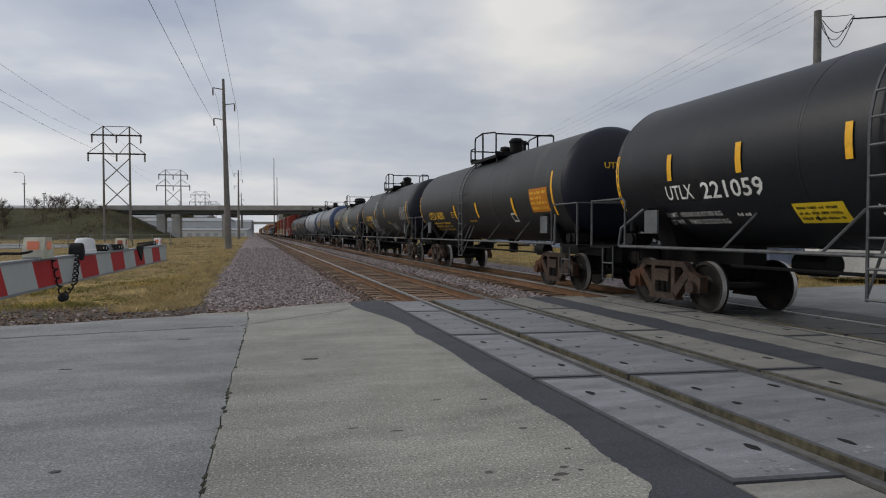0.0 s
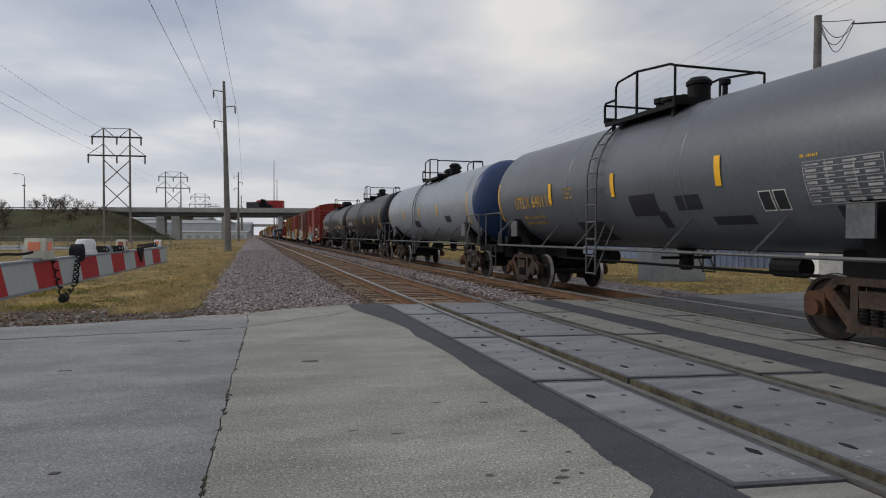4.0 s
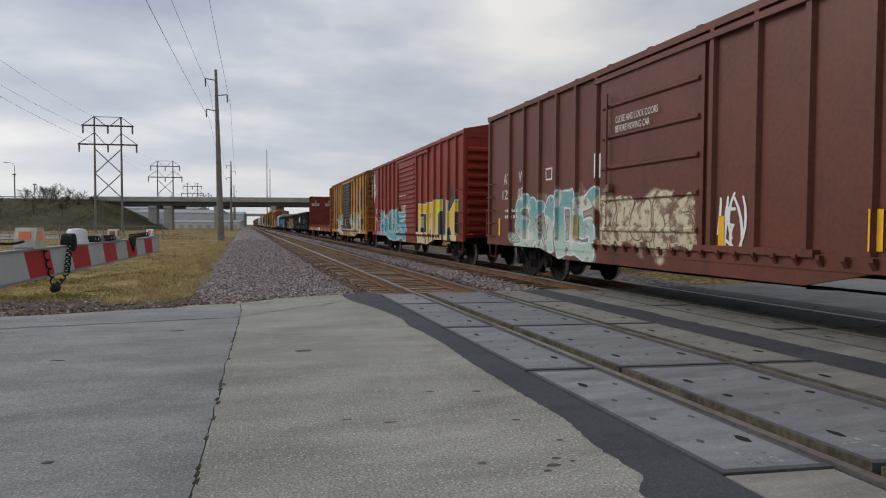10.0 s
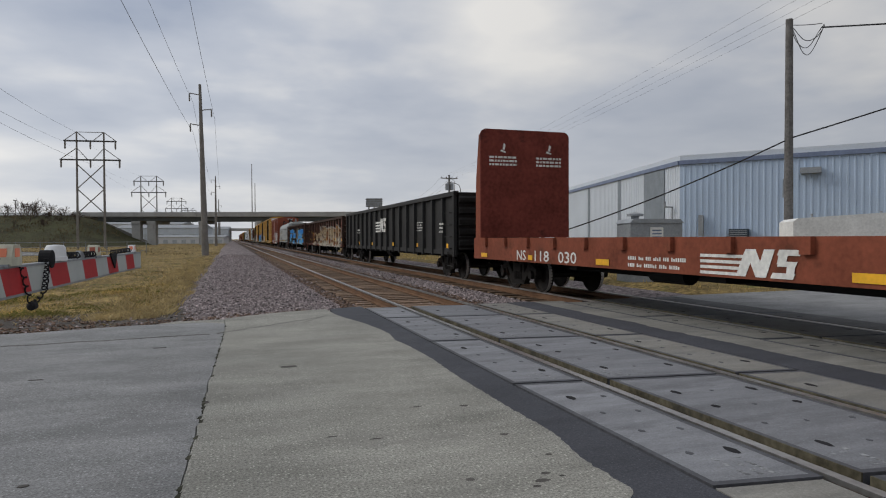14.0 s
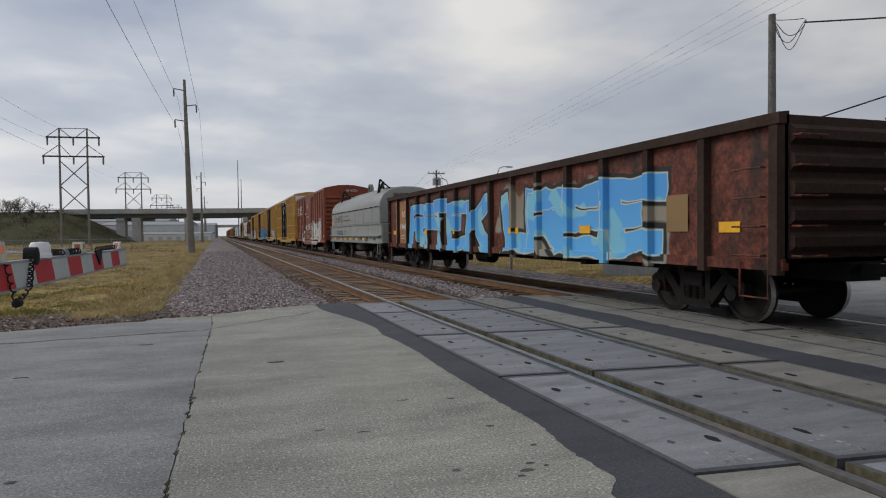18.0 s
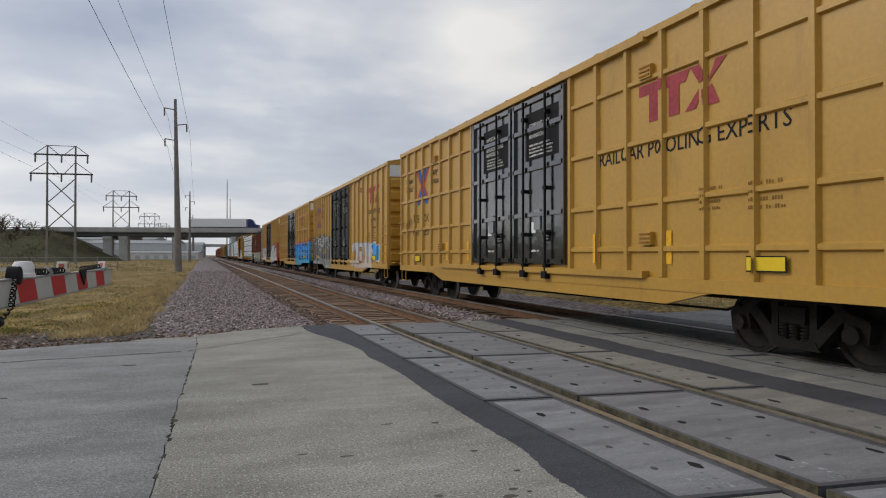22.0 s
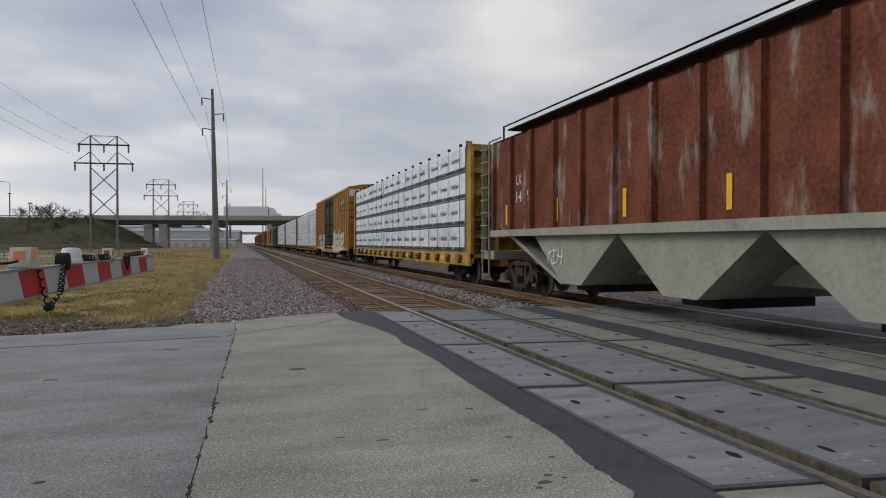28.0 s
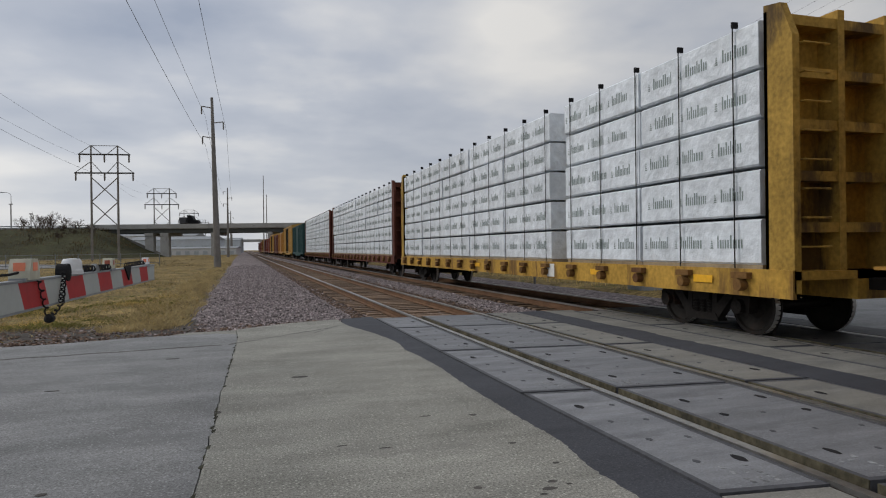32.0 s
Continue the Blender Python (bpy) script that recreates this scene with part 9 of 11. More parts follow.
for a, b in ((5.02, 4.9), (3.31, 3.19), (1.38, 1.27)):
    reflector(c, a, b, 2.36, 2.83, k)
c, k = TK[1]
words(c, "UTLX 68281", 5.6, 3.53, 1.96, 2.26, YLET, k, 0.02)
stencil(c, 5.49, 3.08, 1.5, 1.88, 3, YLET, k)
stencil(c, 2.5, 1.95, 1.98, 2.23, 3, YLET, k)
stencil(c, 0.6, -0.2, 1.78, 1.9, 1, YLET, k)
patch(c, -4.9, -6.0, 1.98, 2.6, ORPL, k, "placard", 0.006)
stencil(c, -4.95, -5.95, 2.02, 2.56, 4, YLET, k)
patch(c, -3.3, -3.65, 1.75, 2.0, WLET, k, lift=0.004)
patch(c, -3.34, -3.61, 1.79, 1.96, PATCHD, k, lift=0.008)
for a, b in ((1.99, 1.85), (-0.42, -0.56), (-3.6, -3.74)):
    reflector(c, a, b, 1.93, 2.43, k)
c, k = TK[2]
words(c, "UTLX 67962", 5.33, 3.25, 2.17, 2.47, YLET, k, 0.02)
stencil(c, 5.12, 3.54, 1.7, 2.06, 3, YLET, k)
scrawl(c, 3.53, 1.78, 1.34, 2.3, SILV, k, 3, 0.04, 8)
scrawl(c, -2.0, -3.2, 1.45, 1.95, SILV, k, 5, 0.03, 5)
patch(c, 2.21, 1.47, 2.74, 3.29, PATCHG, k)
patch(c, -0.09, -0.86, 1.83, 1.96, PATCHD, k)
stencil(c, -1.41, -1.85, 1.9, 2.08, 3, YLET, k)
grid_plate(c, -4.69, -5.9, 2.09, 2.7, GLET, k)
for a, b in ((2.13, 2.0), (-0.74, -0.87)):
    reflector(c, a, b, 2.3, 2.78, k)
c, k = TK[3]
words(c, "UTLX 202581", 6.0, 4.3, 2.08, 2.37, YLET, k, 0.02)
stencil(c, 6.0, 4.6, 2.47, 2.54, 1, YLET, k)
patch(c, 3.5, 3.2, 2.22, 2.56, YLET, k, lift=0.005)
patch(c, 3.48, 3.22, 2.24, 2.54, PATCHD, k, lift=0.009)
stencil(c, 5.9, 4.4, 1.72, 2.02, 2, YLET, k)
scrawl(c, -0.5, -2.2, 1.42, 1.95, WLET, k, 4, 0.03, 9)
stencil(c, -2.48, -2.9, 1.86, 2.06, 3, WLET, k)
patch(c, -3.37, -4.3, 1.54, 1.8, PLAC, k, "placard", 0.006)
for a, b, z in ((3.88, 3.72, 2.4), (1.62, 1.48, 2.3), (-1.23, -1.37, 2.27)):
    reflector(c, a, b, z, z + 0.48, k)
c, k = TK[4]
words(c, "UTLX 640118", 5.31, 2.99, 2.18, 2.5, YWORN, k, 0.014)
stencil(c, 4.9, 3.1, 1.72, 2.02, 2, YWORN, k)
for a, b, z0, z1 in ((-0.42, -1.29, 1.83, 2.24), (-1.2, -1.45, 1.6, 1.9), (-1.85, -2.51, 1.9, 2.16), (-2.63, -3.54, 1.63, 1.77), (2.15, 0.93, 1.35, 1.76), (-5.1, -6.2, 1.5, 1.85)):
    patch(c, a, b, z0, z1, PATCHD, k)
for a, b in ((-3.84, -4.08), (-4.12, -4.36)):
    patch(c, a, b, 1.82, 2.12, WLET, k, lift=0.005)
    patch(c, a - 0.016, b + 0.016, 1.836, 2.104, PATCHD, k, lift=0.009)
grid_plate(c, -4.73, -5.91, 1.88, 2.45, GLET, k)
stencil(c, 2.3, 1.8, 2.3, 2.6, 3, YWORN, k)
stencil(c, -4.7, -5.05, 2.5, 2.58, 1, YLET, k)
for a, b in ((3.1, 2.95), (0.17, 0.03), (-3.0, -3.14)):
    reflector(c, a, b, 2.25, 2.74, k)
c, k = TK[5]
grid_plate(c, -5.3, -6.3, 2.15, 2.7, GLET, k)
for a, b, z0, z1 in ((-3.6, -4.3, 1.95, 2.2), (1.5, 0.6, 1.8, 2.1)):
    patch(c, a, b, z0, z1, PATCHD, k)
for a in (3.4, 0.3, -2.6):
    reflector(c, a, a - 0.14, 2.2, 2.7, k)
c, k = TK[6]
words(c, "SHPX", 6.13, 5.41, 2.12, 2.4, WLET, k, 0.015)
words(c, "200962", 5.3, 4.2, 2.12, 2.4, WLET, k, 0.015)
stencil(c, 6.04, 4.4, 1.71, 1.92, 2, WLET, k)
for a in (2.6, -1.2, -4.4):
    reflector(c, a, a - 0.14, 2.2, 2.68, k)
c, k = TK[7]
words(c, "GATX 70515", 6.55, 4.62, 2.0, 2.32, WLET, k, 0.015)
stencil(c, 6.35, 4.74, 1.64, 1.9, 2, WLET, k)
scrawl(c, 4.37, 1.0, 1.68, 2.3, SILV, k, 7, 0.04, 9)
scrawl(c, 7.3, 6.58, 1.8, 2.45, SILV, k, 8, 0.04, 4)
patch(c, -4.48, -5.33, 1.94, 2.23, ORPL, k, "placard", 0.006)
grid_plate(c, -5.78, -6.99, 2.24, 2.89, GLET, k)
stencil(c, -2.27, -3.1, 1.56, 1.9, 4, WLET, k)
stencil(c, -4.75, -5.75, 1.47, 1.83, 4, WLET, k)
scrawl(c, -1.5, -6.8, 2.0, 2.2, SILV, k, 12, 0.025, 12)
for a in (4.6, 1.9, -0.15, -2.2, -4.25):
    reflector(c, a, a - 0.15, 1.94, 2.42, k)
for i, t, m1 in TEND:
    cu = TK[i][0]
    seam = -((TANKS[i][1] - TANKS[i][0]) / 2 - 1.73 + EXTF[i])
    rr, mid = (1.28, 2.455) if i == 3 else (1.428, 2.628)
    rows = [fit_rect(glyphs(t, 0.02), -0.55, 0.55, mid + 0.34, mid + 0.49)]
    for j, w in enumerate((0.30, 0.22, 0.26)):
        rows.append(([(-w, mid + 0.24 - 0.11 * j), (w, mid + 0.24 - 0.11 * j), (w, mid + 0.28 - 0.11 * j), (-w, mid + 0.28 - 0.11 * j)], [(0, 1, 2, 3)]))
    for pts, fc in rows:
        g = Geo()
        g.v = [(px, seam - 0.62 * math.sqrt(max(0.0, 1 - (px * px + (pz - mid) ** 2) / rr ** 2)) - 0.014, pz) for px, pz in pts]
        g.f = fc
        part("end_lettering", g, m1, cu)

REDBOX = mat("boxcar_red", (0.205, 0.022, 0.012), 0.5, spec=0.32, var=0.14, scale=0.8, dirt=(0.115, 0.019, 0.012), dirt_amt=0.32, streak=1.5)
BROWNBOX = mat("boxcar_brown", (0.125, 0.036, 0.022), 0.48, spec=0.4, var=0.18, scale=0.8, dirt=(0.065, 0.025, 0.018), dirt_amt=0.38, streak=1.5)
OLDYEL = mat("boxcar_old_yellow", (0.40, 0.195, 0.035), 0.5, spec=0.4, var=0.12, scale=0.8, fine=5, dirt=(0.20, 0.08, 0.02), dirt_amt=0.6, streak=1.5)
YEL = mat("boxcar_yellow", (0.45, 0.255, 0.040), 0.38, spec=0.5, var=0.08, scale=0.8, dirt=(0.33, 0.18, 0.033), dirt_amt=0.34, streak=1.8)
ORANGE = mat("boxcar_orange_yellow", (0.345, 0.175, 0.024), 0.45, spec=0.4, var=0.08, scale=0.8, dirt=(0.25, 0.125, 0.02), dirt_amt=0.34, streak=1.8)
NSRED = mat("boxcar_oxide", (0.195, 0.043, 0.019), 0.5, spec=0.4, var=0.2, scale=0.8, dirt=(0.085, 0.028, 0.016), dirt_amt=0.36, streak=1.5)
DARKPANEL = mat("notice_black", (0.008, 0.008, 0.009), 0.6, var=0.1)
RUSTEND = mat("rusted_yellow_end", (0.24, 0.11, 0.03), 0.8, var=0.3, dirt=(0.09, 0.035, 0.015), dirt_amt=0.6, streak=1.5)
RUSTPOST = mat("rusted_yellow_post", (0.30, 0.14, 0.03), 0.8, var=0.3, dirt=(0.10, 0.04, 0.018), dirt_amt=0.75, streak=1.0)
PATCHRED = mat("painted_out_brown", (0.13, 0.045, 0.03), 0.7, var=0.2)
FADED = mat("faded_khaki_paint", (0.20, 0.19, 0.15), 0.6, var=0.4, scale=2)
WHITECAP = mat("white_cap", (0.66, 0.68, 0.70), 0.6, var=0.06)

DR = (-1.5, 1.65)
POSTS_A = [8.02, 6.5, 5.55, 4.61, 3.68, 2.74, 1.85, -1.68, -2.6, -3.51, -4.43, -5.32, -6.24, -7.18, -8.02]
b1 = box_car(16.2, 4.69, REDBOX, 15, "rib", label="red steel boxcar with colourful graffiti along its foot", door_y=DR, posts_at=POSTS_A, lugs=True)
place(b1[0], 128.7, 147.0)
b2 = box_car(16.2, 4.69, BROWNBOX, 15, "plug", label="brown steel boxcar with pale graffiti", door_y=DR, posts_at=POSTS_A, lugs=True)
place(b2[0], 147.0, 165.5)
b3 = box_car(16.2, 4.69, REDBOX, 15, "rib", label="red steel boxcar with yellow and blue graffiti", door_y=DR, posts_at=POSTS_A, lugs=True)
place(b3[0], 165.5, 184.0)
b4 = box_car(16.3, 4.72, OLDYEL, 13, "rib", end_m=RUSTEND, post_m=RUSTPOST, roof_m=RUSTEND, label="rusty old yellow boxcar with a black door and graffiti", door_y=(-1.45, 1.68), door_m=BLACKDOOR, posts_at=[8.08, 7.23, 6.02, 4.86, 3.67, 2.47, 1.85, -1.62, -2.6, -3.8, -5.0, -6.2, -7.3, -8.08], lugs=True)
place(b4[0], 184.0, 202.1)
FLRED = mat("flat_red", (0.21, 0.062, 0.035), 0.7, var=0.18, dirt=(0.09, 0.035, 0.02), dirt_amt=0.35)
fl = flat_car(20.0, FLRED, "empty red-brown bulkhead flat car")
place(fl, 202.1, 223.8)
GBLK = mat("gondola_black", (0.014, 0.014, 0.014), 0.6, var=0.3, dirt=(0.05, 0.04, 0.03), dirt_amt=0.25, streak=1.5, spec=0.3)
GBRN = mat("gondola_rust", (0.115, 0.031, 0.018), 0.6, spec=0.3, var=0.4, scale=2.2, dirt=(0.03, 0.02, 0.016), dirt_amt=0.5, streak=2.0, speck=0.5, speck_scale=16)
GCHORD = mat("gondola_dark_post", (0.045, 0.028, 0.022), 0.8, var=0.25)
g0 = gondola(20.9, 2.86, GBLK, 17, "black steel gondola car")
place(g0[0], 223.8, 246.2)
g1 = gondola(20.9, 2.80, GBRN, 17, "rusty brown gondola car with peeling pale graffiti", GCHORD)
place(g1[0], 246.2, 268.6)
g2 = gondola(20.7, 2.86, GBRN, 15, "rusty brown gondola car with bright blue graffiti", GCHORD)
place(g2[0], 268.6, 290.8)
cc = coil_car(13.6, "grey coil car with rounded steel hoods")
place(cc, 290.8, 306.3)
ns = box_car(15.8, 4.65, NSRED, 12, "rib", label="oxide red boxcar with a pale mark and white graffiti", door_y=(-0.98, 2.1), dashes=True, posts_at=[7.82, 7.5, 6.44, 5.32, 4.18, 3.05, 2.24, -1.12, -2.1, -3.24, -4.4, -5.5, -6.6, -7.5, -7.82], lugs=True)
place(ns[0], 306.3, 324.2)
HZ = (1.55, 2.35, 3.4, 4.45)
tb = [(324.2, 345.7, True, "tall golden yellow boxcar with black double doors"), (345.7, 366.7, False, "tall yellow boxcar with black double doors and pale graffiti"),
      (366.7, 387.7, True, "tall yellow boxcar with black doors and bright blue graffiti"), (387.7, 408.3, False, "tall yellow boxcar with black doors and silver graffiti"), (452.2, 473.4, False, "tall yellow boxcar with black doors and white graffiti")]
TB = []
DD = (-2.15, 2.75)
for f, r, hz, lab in tb:
    c = box_car(r - f - 1.85, 5.29, ORANGE if f > 450 else YEL, 22, "double", plug_m=DOORBLACK if hz else BLACKDOOR, horiz=HZ if hz else None, label=lab, cap=WHITECAP, door_y=DD)
    place(c[0], f, r)
    TB.append(c)

# markings, car by car
CYAN, PINK, LIME = spray("cyan_pink", (0.10, 0.52, 0.60), (0.75, 0.22, 0.16), 1.35, 2.0), spray("pink", (0.6, 0.2, 0.2)), spray("lime", (0.36, 0.42, 0.05))
TEALG, CREAM, SILVER = spray("teal_pale", (0.42, 0.55, 0.46), (0.14, 0.34, 0.36), 1.3, 2.0), spray("cream", (0.52, 0.46, 0.33), worn=(0.3, 0.2, 0.12)), spray("silver", (0.55, 0.56, 0.56), worn=(0.42, 0.41, 0.39))
YELG, BLUEG, SKY = spray("yellow_fill", (0.62, 0.50, 0.28), (0.66, 0.44, 0.03), 1.0, 1.7), spray("cyan_blue", (0.22, 0.48, 0.54), (0.10, 0.36, 0.44)), spray("sky_blue", (0.12, 0.42, 0.78), (0.09, 0.34, 0.72), 0.9, 2.2)
PALE, BONE, REDS = spray("pale_worn", (0.50, 0.50, 0.46), (0.42, 0.36, 0.24), 1.0, 2.0, worn=(0.22, 0.09, 0.04)), spray("bone", (0.60, 0.56, 0.44)), spray("red", (0.45, 0.04, 0.05))
DARKO, NAVY, OLIVE = spray("dark_outline", (0.025, 0.03, 0.032)), spray("navy", (0.02, 0.06, 0.16)), spray("olive", (0.30, 0.32, 0.10))
WSP, BRO, AZ = spray("white", (0.70, 0.71, 0.70)), spray("brown_line", (0.10, 0.04, 0.03)), spray("azure", (0.04, 0.36, 0.62), (0.05, 0.34, 0.82), 0.9, 2.2)
RMARK, BMARK = mat("mark_red", (0.50, 0.07, 0.05), 0.6, var=0.2), mat("mark_blue", (0.03, 0.12, 0.42), 0.6, var=0.2)
MAUVE = mat("mark_faded_red", (0.33, 0.06, 0.07), 0.6, var=0.2)

c, k = b1[0], box_skin(b1, DR, 0.097)
words(c, "BK", 7.2, 6.75, 2.15, 2.43, WLET, k); words(c, "TY", 6.45, 6.0, 2.15, 2.43, WLET, k)
words(c, "153", 7.28, 6.78, 1.78, 2.05, WLET, k); words(c, "374", 6.5, 5.95, 1.78, 2.05, WLET, k)
mural(c, "", 7.6, 6.2, 0.9, 1.75, None, None, 31, tone(LIME))
graffiti(c, "FUGE", 6.2, 1.85, 0.66, 2.35, spray("cyan_coral", (0.06, 0.48, 0.58), (0.62, 0.10, 0.07), 1.3, 2.0), WSP, k, 3, halo=spray("cyan_lime", (0.05, 0.42, 0.52), (0.34, 0.38, 0.08)), r=0.25, rim=0.03, cell=0.56, warp=0.2, outer=((0.05, 0.05, 0.07), 0.05), spots=(0.55, 0.62, 0.60), shine=WSP)
graffiti(c, "C", -3.35, -4.7, 1.0, 2.15, WSP, DARKO, k, 5, halo=DARKO, fat=0.05, tilt=0.4)
mural(c, "", -4.75, -7.2, 0.95, 2.35, None, None, 12, ((0.06, 0.055, 0.05), (0.40, 0.36, 0.32)), worn=0.4)
patch(c, -5.9, -7.05, 1.35, 1.95, CREAM, k, lift=0.012)
mural(c, "", 1.7, -2.0, 1.05, 1.62, None, None, 35, ((0.05, 0.03, 0.028), (0.07, 0.035, 0.03)), worn=0.25)
scrawl(c, 1.14, -0.73, 1.35, 2.17, SILV, k, 21, 0.03, 6)
scrawl(c, 0.0, -1.35, 1.15, 1.75, SILV, k, 27, 0.04, 3)
for a, b in ((7.46, 6.9), (4.64, 4.16), (1.9, 1.4), (-0.4, -0.9), (-3.0, -3.5), (-6.41, -7.02)):
    reflector(c, a, b, 0.90, 1.05, k)
c, k = b2[0], box_skin(b2, DR, 0.097)
words(c, "AT", 7.0, 6.55, 2.6, 2.9, WLET, k); words(c, "W", 5.95, 5.6, 2.6, 2.9, WLET, k)
words(c, "122", 7.08, 6.5, 2.18, 2.45, WLET, k); words(c, "057", 6.0, 5.5, 2.18, 2.45, WLET, k)
stencil(c, 6.9, 5.6, 1.6, 1.95, 2, WLET, k)
graffiti(c, "SKTOS", 6.1, 1.9, 0.70, 2.12, TEALG, WSP, k, 6, halo=spray("pale_mint", (0.40, 0.48, 0.42), (0.30, 0.22, 0.18)), r=0.17, rim=0.03, cell=0.56, worn=0.12, spots=(0.55, 0.57, 0.50), outer=((0.07, 0.10, 0.10), 0.03))
graffiti(c, "BONES", 1.6, -1.3, 1.10, 2.0, CREAM, BRO, k, 8, halo=CREAM, r=0.13, rim=0.02, worn=0.3)
words(c, "CLOSE AND LOCK DOORS\nBEFORE MOVING CAR", 1.02, -0.35, 3.28, 3.6, WLET, k)
scrawl(c, -1.84, -2.32, 1.2, 1.9, WSP, k, 22, 0.05, 3)
scrawl(c, -5.4, -6.1, 1.2, 1.6, WSP, k, 26, 0.03, 4)
patch(c, 4.3, 3.95, 2.55, 2.85, WLET, k, lift=0.004); patch(c, 4.26, 3.99, 2.59, 2.81, BROWNBOX, k, lift=0.008)
patch(c, 1.85, 1.68, 2.45, 2.95, WSP, k, lift=0.01)
for a, z in ((7.35, 1.15), (2.75, 1.15), (-1.84, 1.1), (-4.45, 1.15), (-6.7, 1.2)):
    reflector(c, a, a - 0.13, z, z + 0.5, k)
c, k = b3[0], box_skin(b3, DR, 0.097)
graffiti(c, "EACK", -1.75, -7.4, 0.66, 2.35, YELG, WSP, k, 2, halo=spray("soot", (0.03, 0.03, 0.03), (0.06, 0.045, 0.04)), r=0.19, rim=0.008, warp=0.05, cell=0.48, square=True, jitter=0.03, spans=((-1.9, -3.15), (-3.3, -4.3), (-4.4, -5.5), (-5.85, -7.4)))
mural(c, "", 6.75, 5.75, 0.85, 1.6, None, None, 33, ((0.50, 0.16, 0.36), (0.45, 0.20, 0.34)))
graffiti(c, "ANGES", 6.0, 0.2, 0.72, 2.12, spray("teal_fill", (0.06, 0.30, 0.36), (0.10, 0.36, 0.42)), WSP, k, 9, halo=spray("rose", (0.50, 0.17, 0.20), (0.55, 0.20, 0.24)), r=0.20, rim=0.04, cell=0.58, warp=0.3, outer=((0.02, 0.10, 0.13), 0.035), spots=(0.16, 0.46, 0.52), shine=WSP)
for a, b, z in ((7.5, 7.0, 2.0), (6.75, 6.2, 2.0), (7.5, 6.95, 1.53), (6.77, 6.1, 1.53)):
    patch(c, a, b, z, z + 0.4, PATCHRED, k, lift=0.003)
words(c, "BK", 7.46, 7.05, 2.05, 2.34, WLET, k); words(c, "TY", 6.7, 6.28, 2.05, 2.34, WLET, k)
words(c, "154", 7.48, 7.0, 1.58, 1.86, WLET, k); words(c, "737", 6.72, 6.15, 1.58, 1.86, WLET, k)
scrawl(c, 8.0, 7.75, 3.06, 4.41, WSP, k, 30, 0.05, 4)
ring = [(7.57 + 0.27 * math.cos(w) * q, 3.36 + 0.33 * math.sin(w) * q) for q in (1.0, 0.88) for w in np.linspace(0, 2 * math.pi, 25)[:-1]]
decal(c, "scrawl", (ring, [(i, (i + 1) % 24, 24 + (i + 1) % 24, 24 + i) for i in range(24)]), WSP, k, 0.008)
decal(c, "scrawl", join(rect(7.59, 7.55, 3.05, 3.66), ([(7.57, 3.40), (7.36, 3.16), (7.39, 3.13), (7.59, 3.35)], [(0, 1, 2, 3)]), ([(7.57, 3.40), (7.78, 3.16), (7.75, 3.13), (7.55, 3.35)], [(0, 1, 2, 3)])), WSP, k, 0.009)
patch(c, -4.85, -5.15, 1.9, 2.1, spray("green_sticker", (0.2, 0.7, 0.1)), k, lift=0.02)
scrawl(c, -6.2, -6.7, 2.5, 2.8, DARKO, k, 31, 0.03, 3)
words(c, "CLOSE AND LOCK\nDOORS BEFORE\nMOVING CAR", 0.85, -0.05, 1.98, 2.36, WLET, k, 0.008); stencil(c, 1.35, -0.4, 2.75, 2.85, 1, WLET, k)
for a in (7.62, 3.2, -7.1):
    reflector(c, a, a - 0.13, 1.1, 1.95, k)
c, k = b4[0], box_skin(b4, (-1.45, 1.68), 0.097)
graffiti(c, "SPRY", -1.7, -6.1, 0.90, 2.25, spray("worn_white", (0.56, 0.55, 0.50), (0.48, 0.46, 0.40), worn=(0.40, 0.24, 0.06)), DARKO, k, 14, halo=spray("yellow_sp", (0.52, 0.46, 0.26), (0.50, 0.36, 0.08)), shine=BLUEG, r=0.19, rim=0.015, cell=0.56, worn=0.2, spots=(0.42, 0.36, 0.22))
graffiti(c, "OLIO", 1.75, -1.3, 1.0, 1.95, SILVER, DARKO, k, 15, fat=0.08)
graffiti(c, "KRES", 4.7, 1.85, 0.78, 2.25, spray("white_teal", (0.62, 0.62, 0.58), (0.50, 0.55, 0.52)), DARKO, k, 16, shine=spray("teal_deep", (0.03, 0.25, 0.26)), r=0.16, rim=0.02)
patch(c, 7.0, 2.6, 1.8, 2.2, OLDYEL, k, lift=0.003)
words(c, "04", 4.64, 4.2, 1.95, 2.2, BKT, k)
patch(c, 3.5, 2.75, 1.75, 2.15, BKT, k, "plaque", 0.02); patch(c, 3.42, 2.83, 1.8, 2.1, STEELG, k, "plaque", 0.026)
patch(c, 3.3, 2.9, 2.3, 2.65, PLAC, k, lift=0.02)
cross_logo(c, -4.31, -5.83, 2.31, 3.75, k, spray("faded_blue", (0.16, 0.28, 0.34)), spray("faded_orange", (0.45, 0.13, 0.05)))
scrawl(c, 7.9, 7.5, 2.2, 2.9, WSP, k, 33, 0.035, 4); scrawl(c, 6.9, 5.2, 1.15, 1.45, BKT, k, 34, 0.03, 6)
patch(c, -6.3, -6.7, 1.5, 1.8, BKT, k, lift=0.01)
stencil(c, 6.2, 5.4, 1.55, 1.8, 2, BKT, k)
for a in (7.3, 4.35, 0.2, -3.6):
    reflector(c, a, a - 0.12, 1.35, 1.85, k)
c, k = fl, Skin(lambda y, z: -1.47)
words(c, "NS", 6.88, 6.35, 0.86, 1.12, WLET, k, 0.01); words(c, "118", 5.85, 5.1, 0.86, 1.12, WLET, k, 0.01); words(c, "030", 4.65, 3.83, 0.86, 1.12, WLET, k, 0.01)
